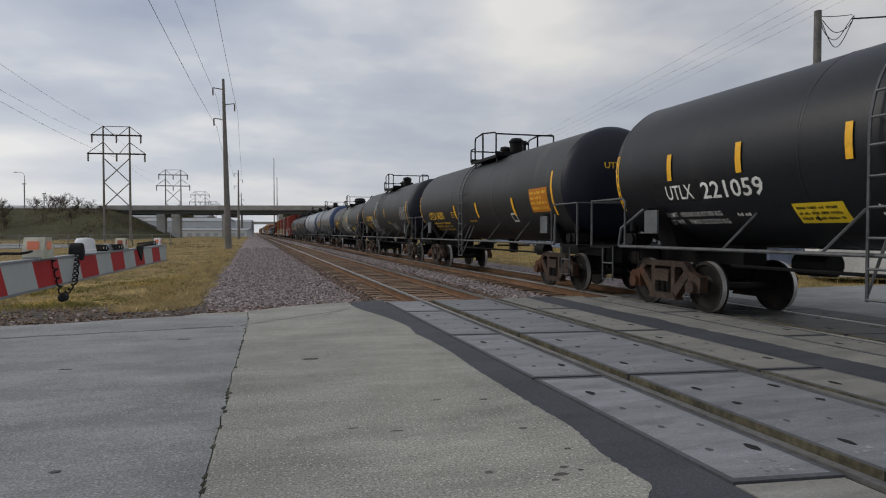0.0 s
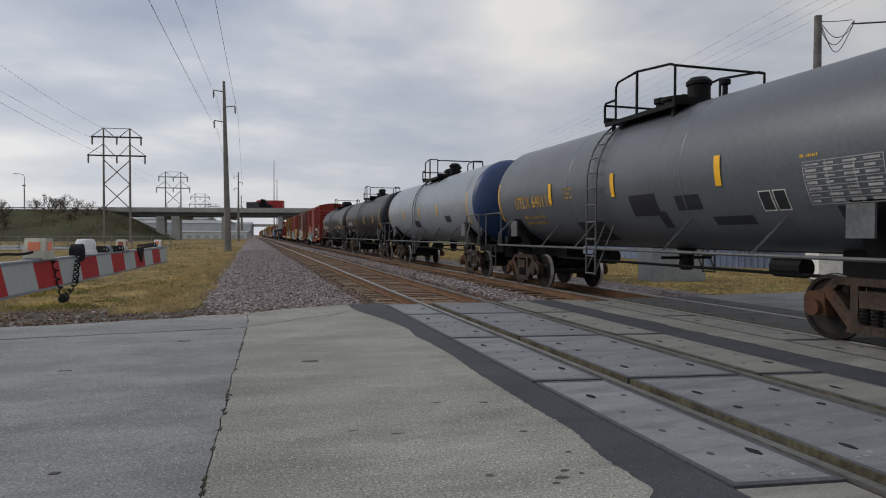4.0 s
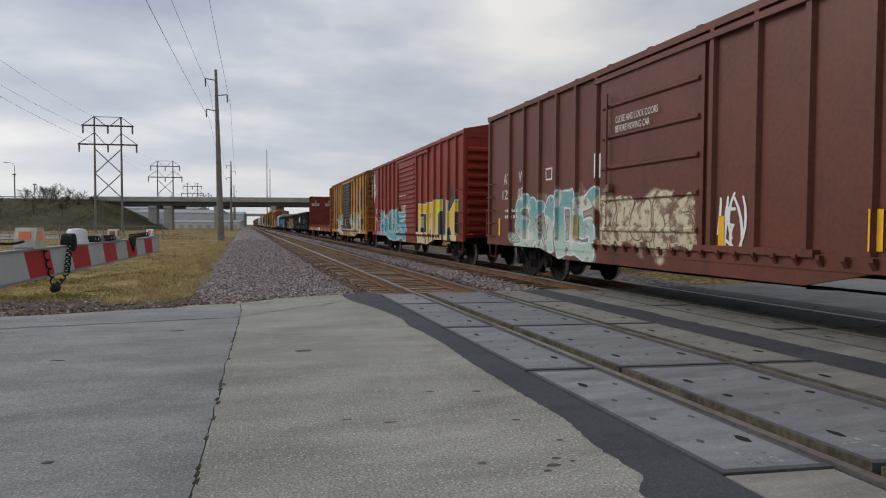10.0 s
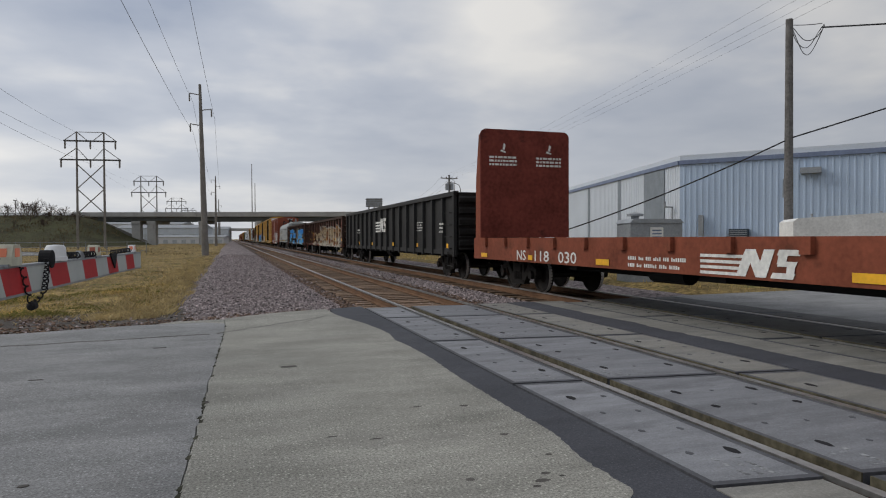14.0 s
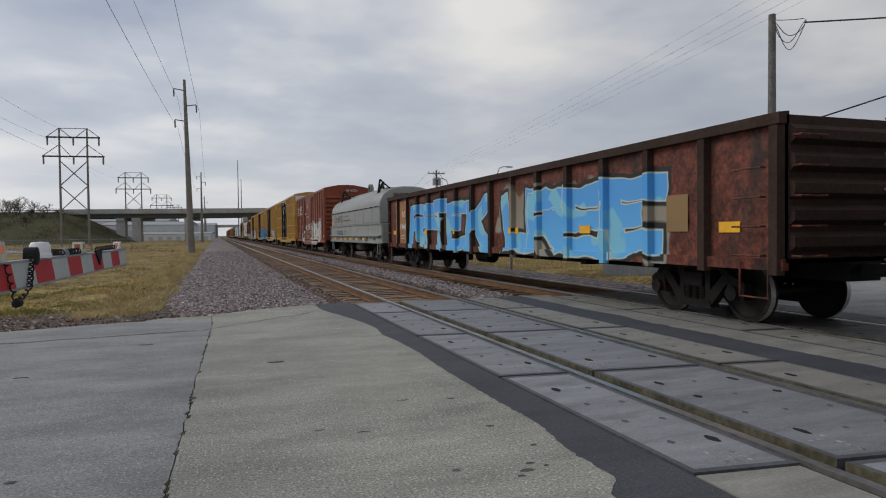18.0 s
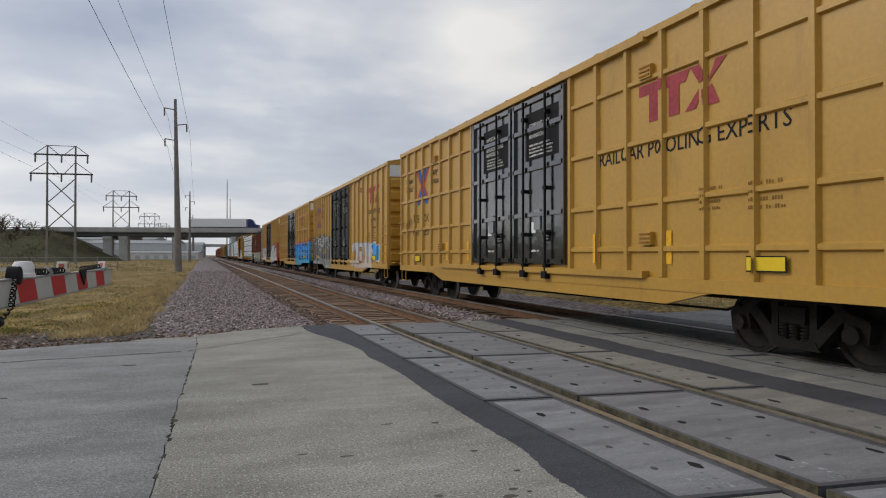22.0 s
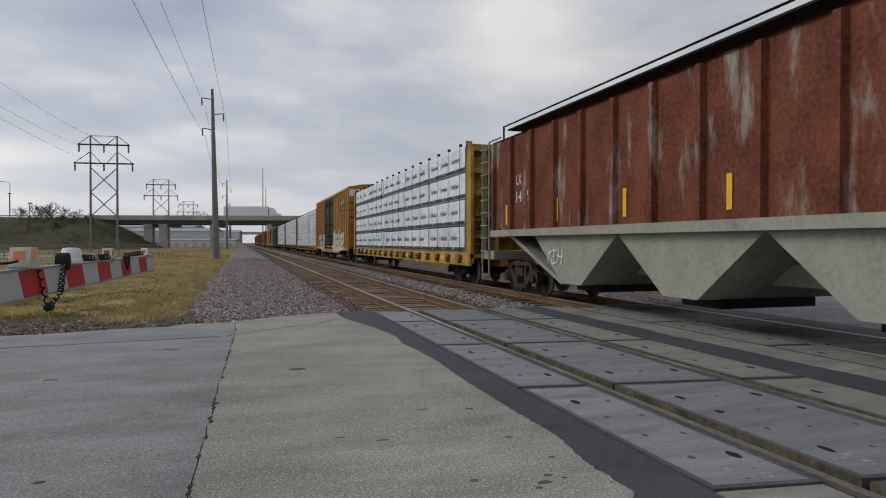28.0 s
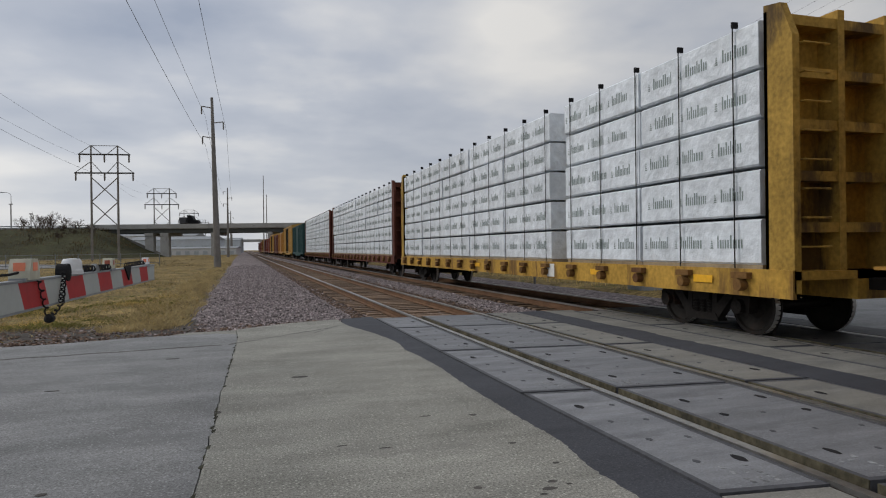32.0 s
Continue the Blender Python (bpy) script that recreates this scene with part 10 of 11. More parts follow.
for a, b in ((9.37, 8.9), (6.2, 5.95), (3.03, 2.55), (-2.7, -3.3), (-6.3, -6.9), (-9.0, -9.4)):
    reflector(c, a, b, 0.88, 1.0, k)
stencil(c, 1.92, 0.23, 0.86, 1.12, 2, WLET, k)
striped_logo(c, -0.05, -1.95, 0.86, 1.26, k, WLET)
for s in (1,):
    for x0, x1 in ((-1.2, -0.3), (0.35, 1.2)):
        g = Geo()
        rnd = random.Random(int(x0 * 10) + 40)
        for j in range(3):
            x = x0
            while x < x1:
                w = rnd.uniform(0.05, 0.16)
                y = s * (10.0 - 0.55) - 0.036
                z = 3.62 + 0.11 * j
                g.quad((x, y, z), (min(x1, x + w), y, z), (min(x1, x + w), y, z + 0.06), (x, y, z + 0.06))
                x += w + 0.03
        part("stencil", g, WLET, c)
        g = Geo()
        y = s * 9.45 - 0.037
        xm = (x0 + x1) / 2
        g.quad((xm - 0.1, y, 4.05), (xm + 0.08, y, 4.0), (xm + 0.1, y, 4.04), (xm - 0.06, y, 4.1)).quad((xm - 0.02, y, 4.1), (xm + 0.05, y, 4.1), (xm + 0.08, y, 4.25), (xm + 0.02, y, 4.3))
        part("stencil", g, WLET, c)
c, k = g0[0], Skin(lambda y, z: -1.565)
striped_logo(c, 1.6, -0.7, 1.75, 2.4, k, WLET)
stencil(c, -6.0, -6.8, 1.7, 2.1, 4, WLET, k); stencil(c, -8.9, -9.4, 1.6, 2.0, 3, WLET, k); stencil(c, 6.5, 5.7, 1.7, 2.0, 2, WLET, k)
for a in (-9.7, -6.0, -2.0, 2.5, 6.0):
    reflector(c, a, a - 0.2, 1.1, 1.25, k)


def gon_skin(g):
    return Skin(lambda y, z: g[3] - g[2](y), g[1], (), True)


c, k = g1[0], gon_skin(g1)
graffiti(c, "SEIVO", 5.7, 1.5, 0.92, 1.95, spray("cream_rust", (0.50, 0.46, 0.37), (0.42, 0.34, 0.22)), spray("rust_edge", (0.16, 0.08, 0.04)), k, 17, r=0.15, rim=0.01, worn=0.18, cell=0.54, spots=(0.22, 0.10, 0.05))
graffiti(c, "COPOB", 1.1, -4.6, 0.92, 2.12, spray("cream_rust", (0.50, 0.46, 0.37), (0.42, 0.34, 0.22)), spray("rust_edge", (0.16, 0.08, 0.04)), k, 18, halo=spray("tan_cloud", (0.50, 0.48, 0.42), (0.34, 0.20, 0.09)), rim_cloud=(0.46, 0.44, 0.38), r=0.20, rim=0.01, cell=0.56, worn=0.2, spots=(0.24, 0.11, 0.05))
graffiti(c, "OLDY", -5.0, -9.2, 0.92, 2.12, spray("cream_rust", (0.50, 0.46, 0.37), (0.42, 0.34, 0.22)), spray("rust_edge", (0.16, 0.08, 0.04)), k, 19, halo=spray("tan_cloud", (0.50, 0.48, 0.42), (0.34, 0.20, 0.09)), rim_cloud=(0.46, 0.44, 0.38), r=0.20, rim=0.01, cell=0.56, worn=0.2, spots=(0.24, 0.11, 0.05))
words(c, "97", 8.3, 7.7, 1.85, 2.1, YLET, k); words(c, "998", 7.3, 6.5, 1.85, 2.1, YLET, k)
for a in (9.6, 7.9, 4.6, -0.9, -2.7, -6.5, -9.5):
    reflector(c, a, a - 0.5, 1.3, 1.45, k)
c, k = g2[0], gon_skin(g2)
patch(c, 8.95, 7.45, 1.05, 2.75, spray("ochre", (0.30, 0.14, 0.05), worn=(0.12, 0.05, 0.03)), k, lift=0.003)
words(c, "NS", 8.34, 7.88, 2.09, 2.34, WLET, k, 0.01); words(c, "194661", 8.64, 7.5, 1.58, 1.84, WLET, k, 0.01)
stencil(c, 8.6, 7.6, 1.2, 1.4, 2, WLET, k)
graffiti(c, "RATEK", 7.2, -0.5, 0.92, 2.5, SKY, spray("pale_edge", (0.55, 0.58, 0.50)), k, 20, r=0.20, cell=0.5, rim=0.008, warp=0.16, jitter=0.10, square=True, outer=((0.02, 0.022, 0.02), 0.09), spots=(0.20, 0.50, 0.66), spans=((7.2, 5.2), (5.4, 3.5), (4.5, 2.85), (2.95, 1.15), (1.35, -0.5)))
graffiti(c, "URSE", -1.3, -7.9, 0.92, 2.4, SKY, spray("pale_edge", (0.55, 0.58, 0.50)), k, 23, r=0.21, cell=0.52, rim=0.008, warp=0.2, square=True, outer=((0.02, 0.022, 0.02), 0.10), spots=(0.20, 0.50, 0.66), halo=spray("pale_fill", (0.30, 0.29, 0.24), (0.24, 0.20, 0.15)))
patch(c, -7.96, -8.48, 1.42, 2.02, spray("ochre_plate", (0.22, 0.13, 0.05)), k, lift=0.02)
stencil(c, -8.0, -8.45, 1.5, 1.9, 4, BKT, k)
for a in (9.7, 5.4, 2.4, -1.9, -5.2, -9.15):
    reflector(c, a, a - 0.42, 1.4, 1.56, k)
c, k = cc, Skin(lambda y, z: -1.442 if z > 2.0 else -1.422)
words(c, "NS", 4.74, 4.3, 1.4, 1.66, BKT, k, 0.01); words(c, "167265", 4.1, 2.75, 1.4, 1.66, BKT, k, 0.01)
words(c, "LD LMT  225100", 2.53, 1.63, 1.56, 1.64, BKT, k); words(c, "LT WT  61100", 2.53, 1.63, 1.43, 1.51, BKT, k)
k2 = Skin(lambda y, z: -1.442)
striped_logo(c, 5.3, 2.6, 2.15, 2.55, k2, FADED)
for a, b, z in ((2.4, 0.9, 2.38), (2.4, 0.2, 2.14)):
    stencil(c, a, b, z, z + 0.2, 1, FADED, k2)
for a in (3.04, 1.67, 0.14, -1.5, -3.2, 5.0):
    reflector(c, a, a - 0.5, 1.12, 1.24, Skin(lambda y, z: -1.53))
reflector(c, 6.2, 5.5, 2.05, 2.17, k2)
c, k = ns[0], box_skin(ns, (-0.98, 2.1), 0.097)
striped_logo(c, 7.55, 4.55, 3.15, 3.95, k, WLET)
words(c, "NS", 6.51, 6.0, 2.49, 2.73, WLET, k); words(c, "407", 6.55, 5.75, 2.02, 2.28, WLET, k); words(c, "236", 5.3, 4.5, 2.02, 2.28, WLET, k)
stencil(c, 6.5, 5.7, 1.5, 1.9, 3, WLET, k)
graffiti(c, "INDS", -1.3, -5.8, 0.72, 2.3, spray("chalk", (0.60, 0.60, 0.58)), DARKO, k, 24, halo=spray("chalk_dim", (0.52, 0.51, 0.48), (0.46, 0.45, 0.43)), r=0.30, rim=0.015, cell=0.56, warp=0.3, worn=0.12, outer=((0.10, 0.09, 0.09), 0.03))
graffiti(c, "LOT", 4.5, 2.4, 0.95, 1.85, spray("ice", (0.42, 0.58, 0.68), (0.60, 0.66, 0.68)), DARKO, k, 25, fat=0.08)
scrawl(c, 1.95, 0.7, 1.8, 2.2, WSP, k, 41, 0.035, 6); scrawl(c, 0.5, -0.8, 1.85, 2.3, WSP, k, 42, 0.035, 5)
words(c, "DOOR OPENING W 10-3 H 10-3", 1.45, -0.2, 2.82, 2.90, WLET, k)
stencil(c, 1.0, 0.2, 3.6, 3.9, 2, WLET, k)
patch(c, 1.85, 1.45, 3.1, 3.22, WSP, k, lift=0.02); patch(c, 2.0 + 0.8, 2.4, 2.85, 3.0, WSP, k, lift=0.02)
scrawl(c, 2.1, -0.8, 0.92, 1.04, WSP, k, 43, 0.03, 9)
for a in (7.52, 4.9, 2.9, 0.65, -1.49, -3.4, -6.8):
    reflector(c, a, a - 0.55, 1.22, 1.36, k)
g = Geo()
pts, fc = fit_rect(glyphs("NS 407236", 0.01), -0.05, 0.75, 4.40, 4.55)
g.v, g.f = [(x, -7.9 - 0.095, z) for x, z in pts], fc
part("end_lettering", g, WLET, ns[0])


OCHREL = mat("faded_ochre_letter", (0.22, 0.12, 0.03), 0.6)


def boxcar_marks(i, num_a, num_b, style, faded=False):
    b = TB[i]
    c, k = b[0], box_skin(b, DD, 0.10)
    cross_logo(c, 7.99, 6.7, 3.2, 4.5, k, BMARK, RMARK)
    words(c, "next\nload", 9.0, 8.4, 3.75, 4.22, BKT, k, 0.01, 0.2)
    words(c, "any\nroad", 6.3, 5.62, 3.8, 4.25, BKT, k, 0.01, 0.2)
    words(c, "TB", 8.2, 7.72, 2.58, 2.86, BKT, k); words(c, "OX", 7.2, 6.7, 2.58, 2.86, BKT, k)
    words(c, num_a, 8.15, 7.7, 2.12, 2.4, BKT, k); words(c, num_b, 7.2, 6.7, 2.12, 2.4, BKT, k)
    patch(c, 8.1, 7.5, 1.22, 1.44, BKT, k, lift=0.05); patch(c, 8.08, 7.52, 1.24, 1.42, PLAC, k, "placard", 0.055)
    patch(c, -6.95, -7.55, 1.22, 1.44, BKT, k, lift=0.05); patch(c, -6.97, -7.53, 1.24, 1.42, PLAC, k, "placard", 0.055)
    if style == "wide":
        bar_logo(c, -4.5, -6.4, 3.70, 4.36, k, MAUVE)
        words(c, "RAILCAR POOLING EXPERTS", -3.3, -7.6, 3.12, 3.38, BKT, k, 0.004)
    else:
        bar_logo(c, -6.1, -7.95, 3.78, 4.5, k, MAUVE if style != "black" else WSP)
        words(c, "RailCar Pooling", -6.1, -8.1, 3.25, 3.55, BKT, k, 0.01, 0.15)
        words(c, "Experts", -6.5, -7.5, 2.9, 3.17, BKT, k, 0.01, 0.15)
        stencil(c, -6.5, -7.6, 2.6, 2.78, 1, BKT, k)
    ds = Skin(lambda y, z: -1.538)
    patch(c, 2.05, 0.55, 3.62, 4.72, DARKPANEL, ds, "notice_panel", 0.002); patch(c, -0.35, -1.85, 3.62, 4.72, DARKPANEL, ds, "notice_panel", 0.002)
    words(c, "IMPORTANT\nCLOSE THIS DOOR\nBEFORE CLOSING\nMAIN DOOR", 1.85, 0.75, 4.02, 4.52, WLET, ds, 0.012)
    words(c, "CLOSE AND LOCK\nBOTH DOORS BEFORE\nMOVING CAR", -0.55, -1.7, 4.12, 4.46, WLET, ds, 0.012)
    stencil(c, 1.8, 0.8, 3.68, 3.98, 4, WLET, ds); stencil(c, -0.55, -1.65, 3.68, 4.0, 4, WLET, ds)
    for a in (1.75, -0.65):
        patch(c, a, a - 0.2, 1.95, 2.2, WSP, ds, "paper_tag", 0.004); stencil(c, a - 0.5, a - 1.0, 2.3, 2.45, 2, WLET, ds); stencil(c, a, a - 0.4, 1.5, 1.6, 1, WLET, ds)
        patch(c, a - 0.55, a - 0.85, 1.75, 2.0, DARKPANEL, ds, "notice_panel", 0.004); stencil(c, a - 0.58, a - 0.82, 1.78, 1.97, 3, WLET, ds)
    for a in (9.2, 5.0, 3.3, -3.2, -5.2, -9.0):
        reflector(c, a, a - 0.13, 1.3, 1.85, k)
    stencil(c, -6.95, -7.55, 2.05, 2.5, 4, OCHREL, k); stencil(c, -6.0, -6.45, 2.1, 2.5, 4, OCHREL, k); stencil(c, 5.2, 4.4, 1.3, 1.6, 3, OCHREL, k)
    for vy, vz in ((-4.62, 4.45), (-4.62, 1.62), (6.1, 4.45), (5.5, 1.6)):
        vent = part("vent_box", Geo().box(-1.585, -1.49, vy - 0.28, vy + 0.02, vz, vz + 0.22), ORANGE if i == 4 else YEL, c, "small yellow vent box on the side")
        for q in range(3):
            part("louvre", Geo().box(-1.60, -1.585, vy - 0.26, vy, vz + 0.03 + 0.07 * q, vz + 0.06 + 0.07 * q), RUSTPOST, vent)
    g = Geo()
    pts, fc = fit_rect(glyphs("EXCESS HEIGHT CAR", 0.02), -0.95, 0.95, 4.80, 4.96)
    y = -(tb[i][1] - tb[i][0] - 1.85) / 2 - 0.095
    g.v, g.f = [(x, y, z) for x, z in pts], fc
    part("end_lettering", g, BKT, c)
    return c, k


c, k = boxcar_marks(0, "67", "20", "wide")
scrawl(c, 9.1, 8.5, 2.45, 2.7, BKT, k, 51, 0.02, 4)
c, k = boxcar_marks(1, "66", "6551", "tall")
graffiti(c, "TAHOE", -2.5, -7.0, 0.85, 2.0, spray("peach", (0.55, 0.46, 0.36), (0.50, 0.52, 0.56)), spray("lilac", (0.30, 0.30, 0.42)), k, 52, r=0.19, rim=0.01, square=True, jitter=0.05, warp=0.06, cell=0.5, spots=(0.52, 0.36, 0.28))
graffiti(c, "MERCY", 9.6, 2.95, 0.74, 2.5, spray("ash", (0.10, 0.105, 0.105), (0.17, 0.18, 0.18)), WSP, k, 53, halo=spray("slate", (0.20, 0.205, 0.205), (0.13, 0.135, 0.135)), r=0.25, rim=0.02, cell=0.56, warp=0.34, spots=(0.30, 0.31, 0.31))
patch(c, 8.1, 5.6, 2.1, 2.46, spray("number_panel", (0.55, 0.56, 0.52)), k, lift=0.02); words(c, "66 6551", 8.0, 5.75, 2.14, 2.42, BKT, k, lift=0.03)
graffiti(c, "OH", -6.9, -8.0, 1.2, 1.9, AZ, WSP, k, 54, fat=0.1)
c, k = boxcar_marks(2, "63", "8", "wide")
mural(c, "", -2.25, -9.7, 0.70, 2.25, None, None, 61, ((0.012, 0.27, 0.38), (0.04, 0.30, 0.80)), rim_cloud=(0.42, 0.02, 0.03))
graffiti(c, "TOPSE", -2.6, -9.3, 0.85, 2.1, AZ, (NAVY), k, 62, r=0.17, rim=0.07, warp=0.36)
scrawl(c, 8.6, 3.4, 1.15, 2.0, spray("rust_line", (0.25, 0.10, 0.02)), k, 63, 0.06, 9)
graffiti(c, "ESUE", 8.6, 4.0, 1.0, 1.8, YEL, spray("rust_line", (0.25, 0.10, 0.02)), k, 64, fat=0.04, rim=0.03)
c, k = boxcar_marks(3, "64", "2187", "tall")
graffiti(c, "KOHL", -2.3, -8.2, 0.76, 2.5, SILVER, DARKO, k, 65, halo=spray("silver_dim", (0.40, 0.41, 0.41), (0.34, 0.32, 0.31)), r=0.30, rim=0.02, cell=0.56, rim_cloud=(0.38, 0.05, 0.05), warp=0.34, spots=(0.62, 0.63, 0.63))
graffiti(c, "REG", 9.0, 3.1, 0.76, 2.3, spray("chalk2", (0.55, 0.52, 0.50), (0.48, 0.50, 0.50)), DARKO, k, 66, halo=spray("redpink", (0.42, 0.12, 0.10)), r=0.28, rim=0.03, cell=0.54, spots=(0.62, 0.42, 0.40))
mural(c, "", -8.2, -9.5, 0.85, 2.7, None, None, 67, ((0.36, 0.03, 0.03), (0.42, 0.06, 0.05)))
c, k = boxcar_marks(4, "66", "0893", "black")
patch(c, -5.5, -8.1, 3.72, 4.56, BKT, k, lift=0.004)
graffiti(c, "DRSKA", -2.2, -7.6, 0.74, 2.2, BONE, BRO, k, 68, r=0.24, rim=0.05, cell=0.56, halo=spray("bone_halo", (0.55, 0.50, 0.40)), warp=0.34, spots=(0.66, 0.63, 0.54))
graffiti(c, "TEKS", 7.9, 3.6, 0.74, 2.15, spray("mint_rose", (0.30, 0.36, 0.20), (0.60, 0.40, 0.46)), spray("grey_edge", (0.22, 0.22, 0.26)), k, 69, shine=WSP, r=0.20, rim=0.02, cell=0.55, square=True, jitter=0.05, warp=0.1, spots=(0.60, 0.58, 0.60))
scrawl(c, -2.5, -3.9, 2.15, 2.75, BRO, k, 70, 0.04, 6)

hp, hp_posts = hopper(16.6, "grey covered hopper car streaked with rust")
place(hp, 408.3, 427.8)
k = Skin(lambda y, z: -1.505)
words(hp, "LX", 6.68, 6.36, 3.0, 3.27, WLET, k); words(hp, "14", 6.68, 6.35, 2.53, 2.82, WLET, k); words(hp, "9", 6.0, 5.86, 2.53, 2.82, WLET, k)
for a in (7.4, 4.4, 1.6, -1.2, -4.1, -6.9):
    reflector(hp, a, a - 0.12, 1.95, 2.5, Skin(lambda y, z: -1.5))
scrawl(hp, 4.9, 4.2, 1.0, 1.3, WSP, Skin(lambda y, z: -1.45), 80, 0.03, 3)
WRAP = mat("lumber_wrap", (0.69, 0.735, 0.78), 0.30, var=0.14, scale=2, fine=5, bump=0.075, rand=0.07)
GREYLET = mat("grey_green_print", (0.24, 0.29, 0.28), 0.6)
GLET = mat("green_print", (0.05, 0.17, 0.12), 0.6)
BKP = mat("black_print", (0.02, 0.02, 0.022), 0.5)


def name_bars(g, x, y, z, s, rnd, n=9):
    """A maker's name as a row of plain upright bars; returns where it ends."""
    for i in range(n):
        w = s * rnd.uniform(0.12, 0.26)
        h = s * (1.35 if i in (0, n // 2) or rnd.random() < 0.2 else 0.9)
        g.quad((x, y, z), (x, y - w, z), (x, y - w, z + h), (x, y, z + h))
        y -= w + s * 0.17
    return y


def logo_bars(p, x, y0, y1, z0, h, rnd):
    """Printed marks along the pack: a small tree shape and a plain-barred name."""
    g = Geo()
    y = y1 - rnd.uniform(0.04, 0.25)
    while y - 0.72 > y0:
        z = z0 + h * 0.36
        for q in range(4):
            g.quad((x, y - 0.05 + 0.045 - 0.008 * q, z + 0.035 * q), (x, y - 0.05 - 0.045 + 0.008 * q, z + 0.035 * q), (x, y - 0.05, z + 0.035 * q + 0.028))
        y = name_bars(g, x, y - 0.18, z, 0.15, rnd, 10) - rnd.uniform(0.12, 0.18)
    part("print", g, GREYLET, p)


def logo_band(p, x, y0, y1, z0, h, rnd):
    """Printed marks along the pack, over a black printed band at its foot."""
    g, s = Geo(), Geo()
    y = y1 - rnd.uniform(0.04, 0.4)
    while y - 0.95 > y0:
        z = z0 + h * 0.45
        g.quad((x, y, z), (x, y - 0.03, z), (x, y - 0.08, z + 0.17), (x, y - 0.06, z + 0.17)).quad((x, y - 0.11, z), (x, y - 0.14, z), (x, y - 0.08, z + 0.17), (x, y - 0.06, z + 0.16))
        name_bars(s, x - 0.002, y - 0.3, z0 + h * 0.09, 0.045, rnd, 14)
        y = name_bars(g, x, y - 0.18, z, 0.13, rnd, 15) - rnd.uniform(0.34, 0.42)
    part("print", g, GLET, p)
    k = Geo()
    k.quad((x, y1, z0 + 0.02), (x, y0, z0 + 0.02), (x, y0, z0 + h * 0.17), (x, y1, z0 + h * 0.17))
    part("print_band", k, BKP, p)
    part("small_print", s, WLET, p)


YCB = mat("centerbeam_yellow", (0.44, 0.26, 0.05), 0.65, var=0.25, dirt=(0.13, 0.07, 0.03), dirt_amt=0.6, streak=1.5)
# dark blotches over the yellow: rust, plus the end faces' shade painted in
BULK = mat("bulkhead_rusted_yellow", (0.38, 0.235, 0.05), 0.65, var=0.3, dirt=(0.05, 0.032, 0.022), dirt_amt=0.6, streak=1.2)
BCB = mat("centerbeam_brown", (0.10, 0.035, 0.025), 0.75, var=0.2)
c1 = centerbeam(22.8, YCB, "yellow centre-beam flat car stacked with white-wrapped lumber", WRAP, 5, logo_band, tiers=4, seed=1, bulk=BULK)
place(c1, 427.8, 452.2)
k = Skin(lambda y, z: -1.455)
patch(c1, 9.5, 6.9, 0.74, 1.07, BKT, k, "number_panel", 0.003)
words(c1, "TTZX", 8.95, 8.18, 0.80, 1.03, WLET, k, 0.015); words(c1, "84926", 7.83, 7.0, 0.80, 1.03, WLET, k, 0.015)
patch(c1, -4.5, -4.95, 0.70, 1.03, WLET, k, "data_panel", 0.003)
for a, z in ((-4.53, 0.88), (-4.73, 0.88), (-4.53, 0.73), (-4.73, 0.73)):
    patch(c1, a, a - 0.19, z, z + 0.13, BKT, k, "data_field", 0.007)
stencil(c1, 0.5, -0.35, 0.82, 0.92, 1, WLET, k)
for a in (5.4, 2.6, -2.9, -8.2):
    reflector(c1, a, a - 0.45, 0.84, 0.96, k)
c2 = centerbeam(22.6, YCB, "yellow centre-beam flat car stacked with white-wrapped lumber", WRAP, 7, logo_bars, tiers=5, seed=2, gap_at=(2, 0.75), bulk=BULK)
place(c2, 473.4, 497.4)
patch(c2, -3.9, -4.3, 0.72, 1.03, WLET, k, "data_panel", 0.003)
for a in (8.4, 1.2, -6.0, -9.3):
    reflector(c2, a, a - 0.45, 0.84, 0.96, k)
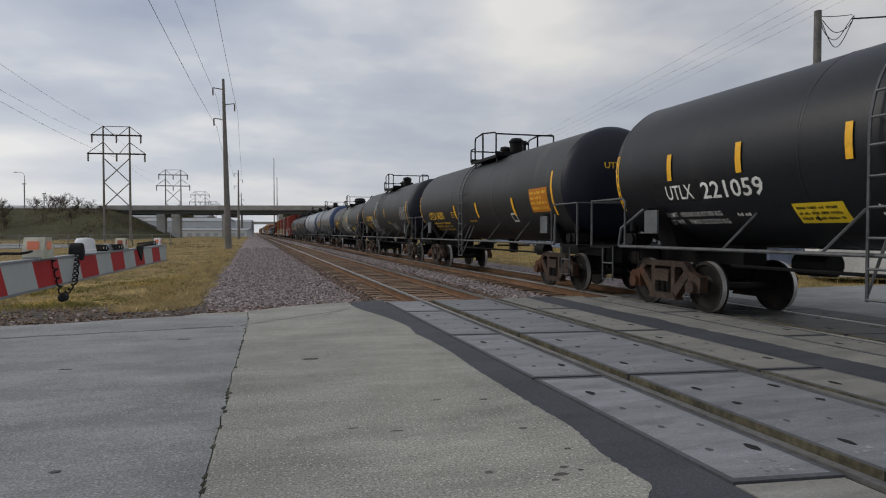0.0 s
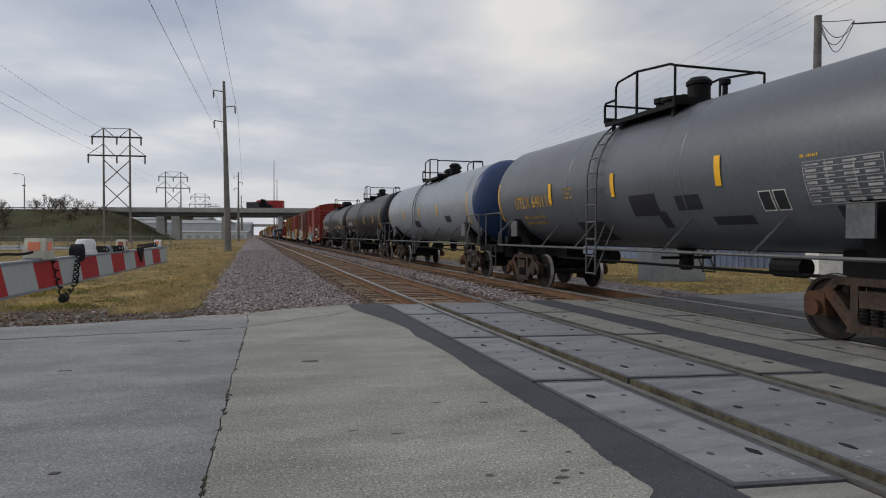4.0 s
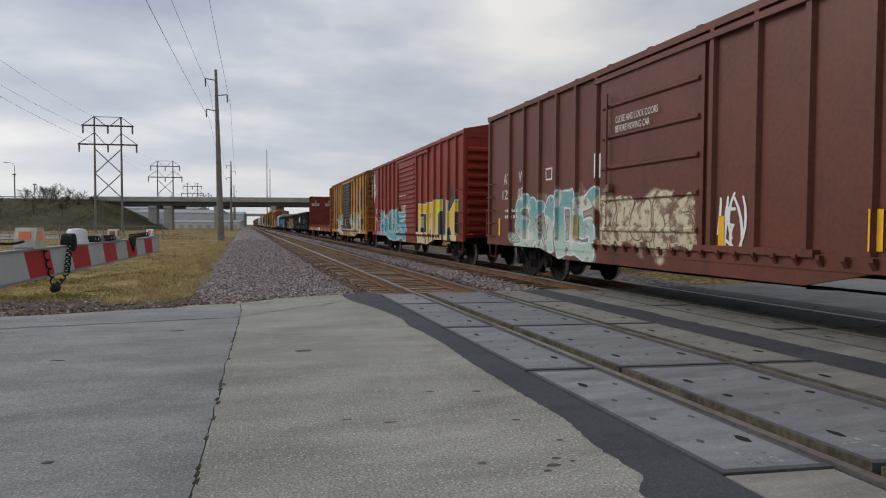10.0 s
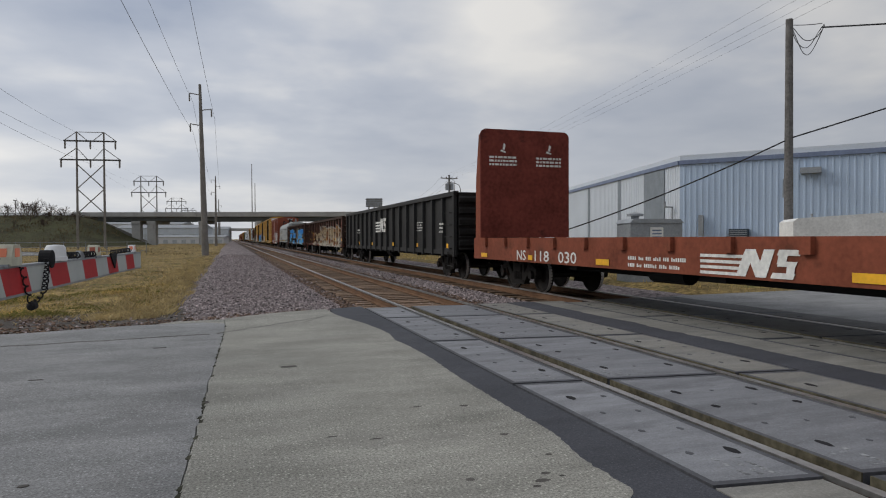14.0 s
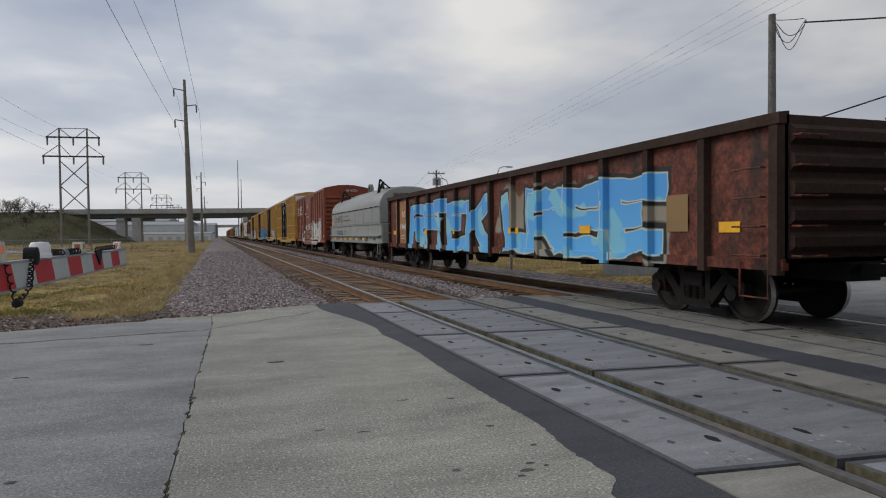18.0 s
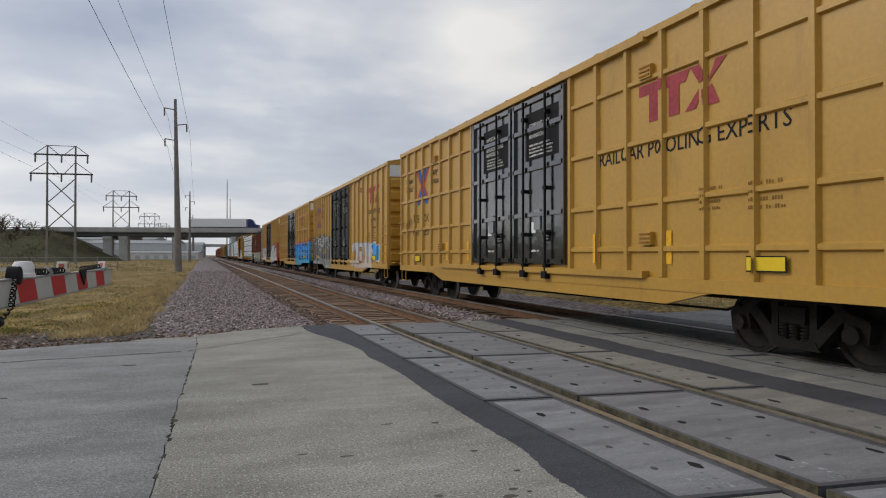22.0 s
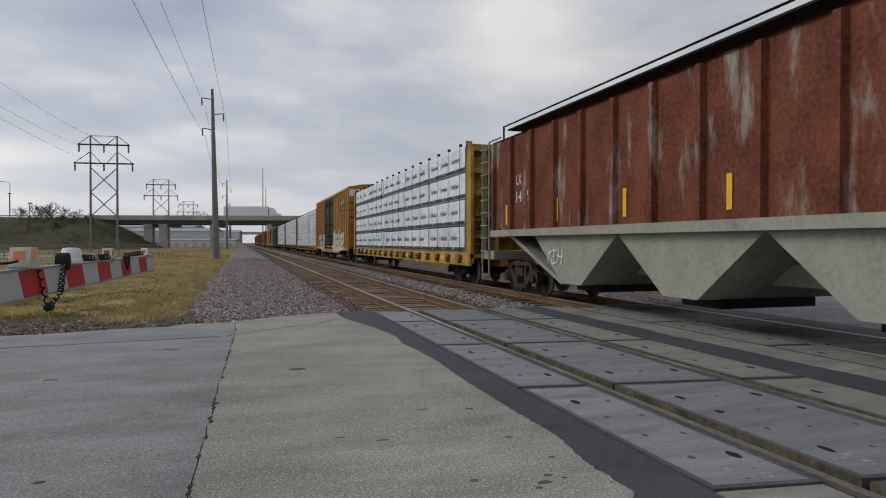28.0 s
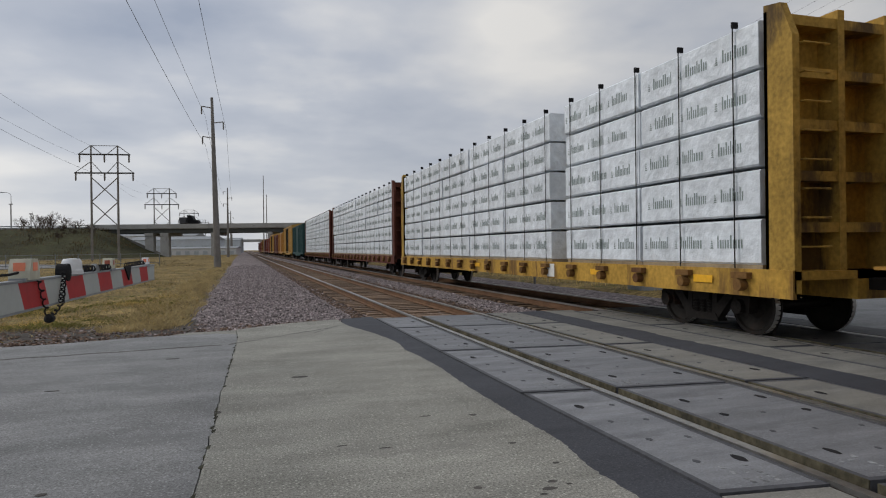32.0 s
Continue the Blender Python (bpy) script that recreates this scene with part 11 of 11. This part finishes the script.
c3 = centerbeam(22.8, BCB, "brown centre-beam flat car stacked with white-wrapped lumber", WRAP, 6, logo_bars, tiers=5, seed=3)
place(c3, 497.4, 521.8)
c4 = centerbeam(22.8, BCB, "brown centre-beam flat car stacked with white-wrapped lumber", WRAP, 6, logo_bars, tiers=5, seed=4)
place(c4, 521.8, 546.2)
FAR[0] = True
TEAL = mat("boxcar_teal", (0.03, 0.07, 0.07), 0.6, var=0.15)
s0 = 546.2
for k, (ln, top, m1) in enumerate([(18.2, 4.6, TEAL), (21.0, 5.1, YEL), (18.2, 4.6, OLDYEL), (18.2, 4.6, BROWNBOX), (21, 5.1, YEL), (18.2, 4.6, NSRED), (18.2, 4.6, REDBOX), (18.2, 4.6, BROWNBOX), (21.0, 5.1, YEL), (18.2, 4.6, NSRED), (18.2, 4.6, BROWNBOX), (18.2, 4.6, BROWNBOX)]):
    c = box_car(ln - 1.85, top, m1, 12, "rib" if top < 5 else "double", label="steel freight boxcar, weathered, far along the train", door_y=(-1.5, 1.5) if top < 5 else (-2.35, 2.35))
    place(c[0], s0, s0 + ln)
    s0 += ln

crossing_panels()
ties()


def motions():
    for v, u, t0, sp, d in TRAFFIC:
        rows = []
        for t in (0, 8, 16, 24, 32):
            x, y = along(u + sp * (t - t0), d)
            rows.append((t, pose(x, y, 8.56, 0, 0, -15.3 if sp > 0 else 164.7)))
        walk(v, rows)
    for car, y in CARS:
        walk(car, [(t, pose(TRAIN_X, y - SPEED * t, 0)) for t in (0, 8, 16, 24, 32)])
    # the wheels roll; all axles on one side of their trucks turn alike
    per = 1.0 / FPS
    turn = -SPEED * per / 0.457
    for dy, axles in AXLES.items():
        first = axles[0]
        walk(first, [(i * per, Matrix.Translation((0, dy, 0.457)) @ Matrix.Rotation(-turn * i, 4, "X")) for i in range(0, 961)])
        ad = first.animation_data
        for ax in axles[1:]:
            ax.rotation_mode = "QUATERNION"
            a2 = ax.animation_data_create()
            a2.action = ad.action
            a2.action_slot = ad.action_slot


motions()
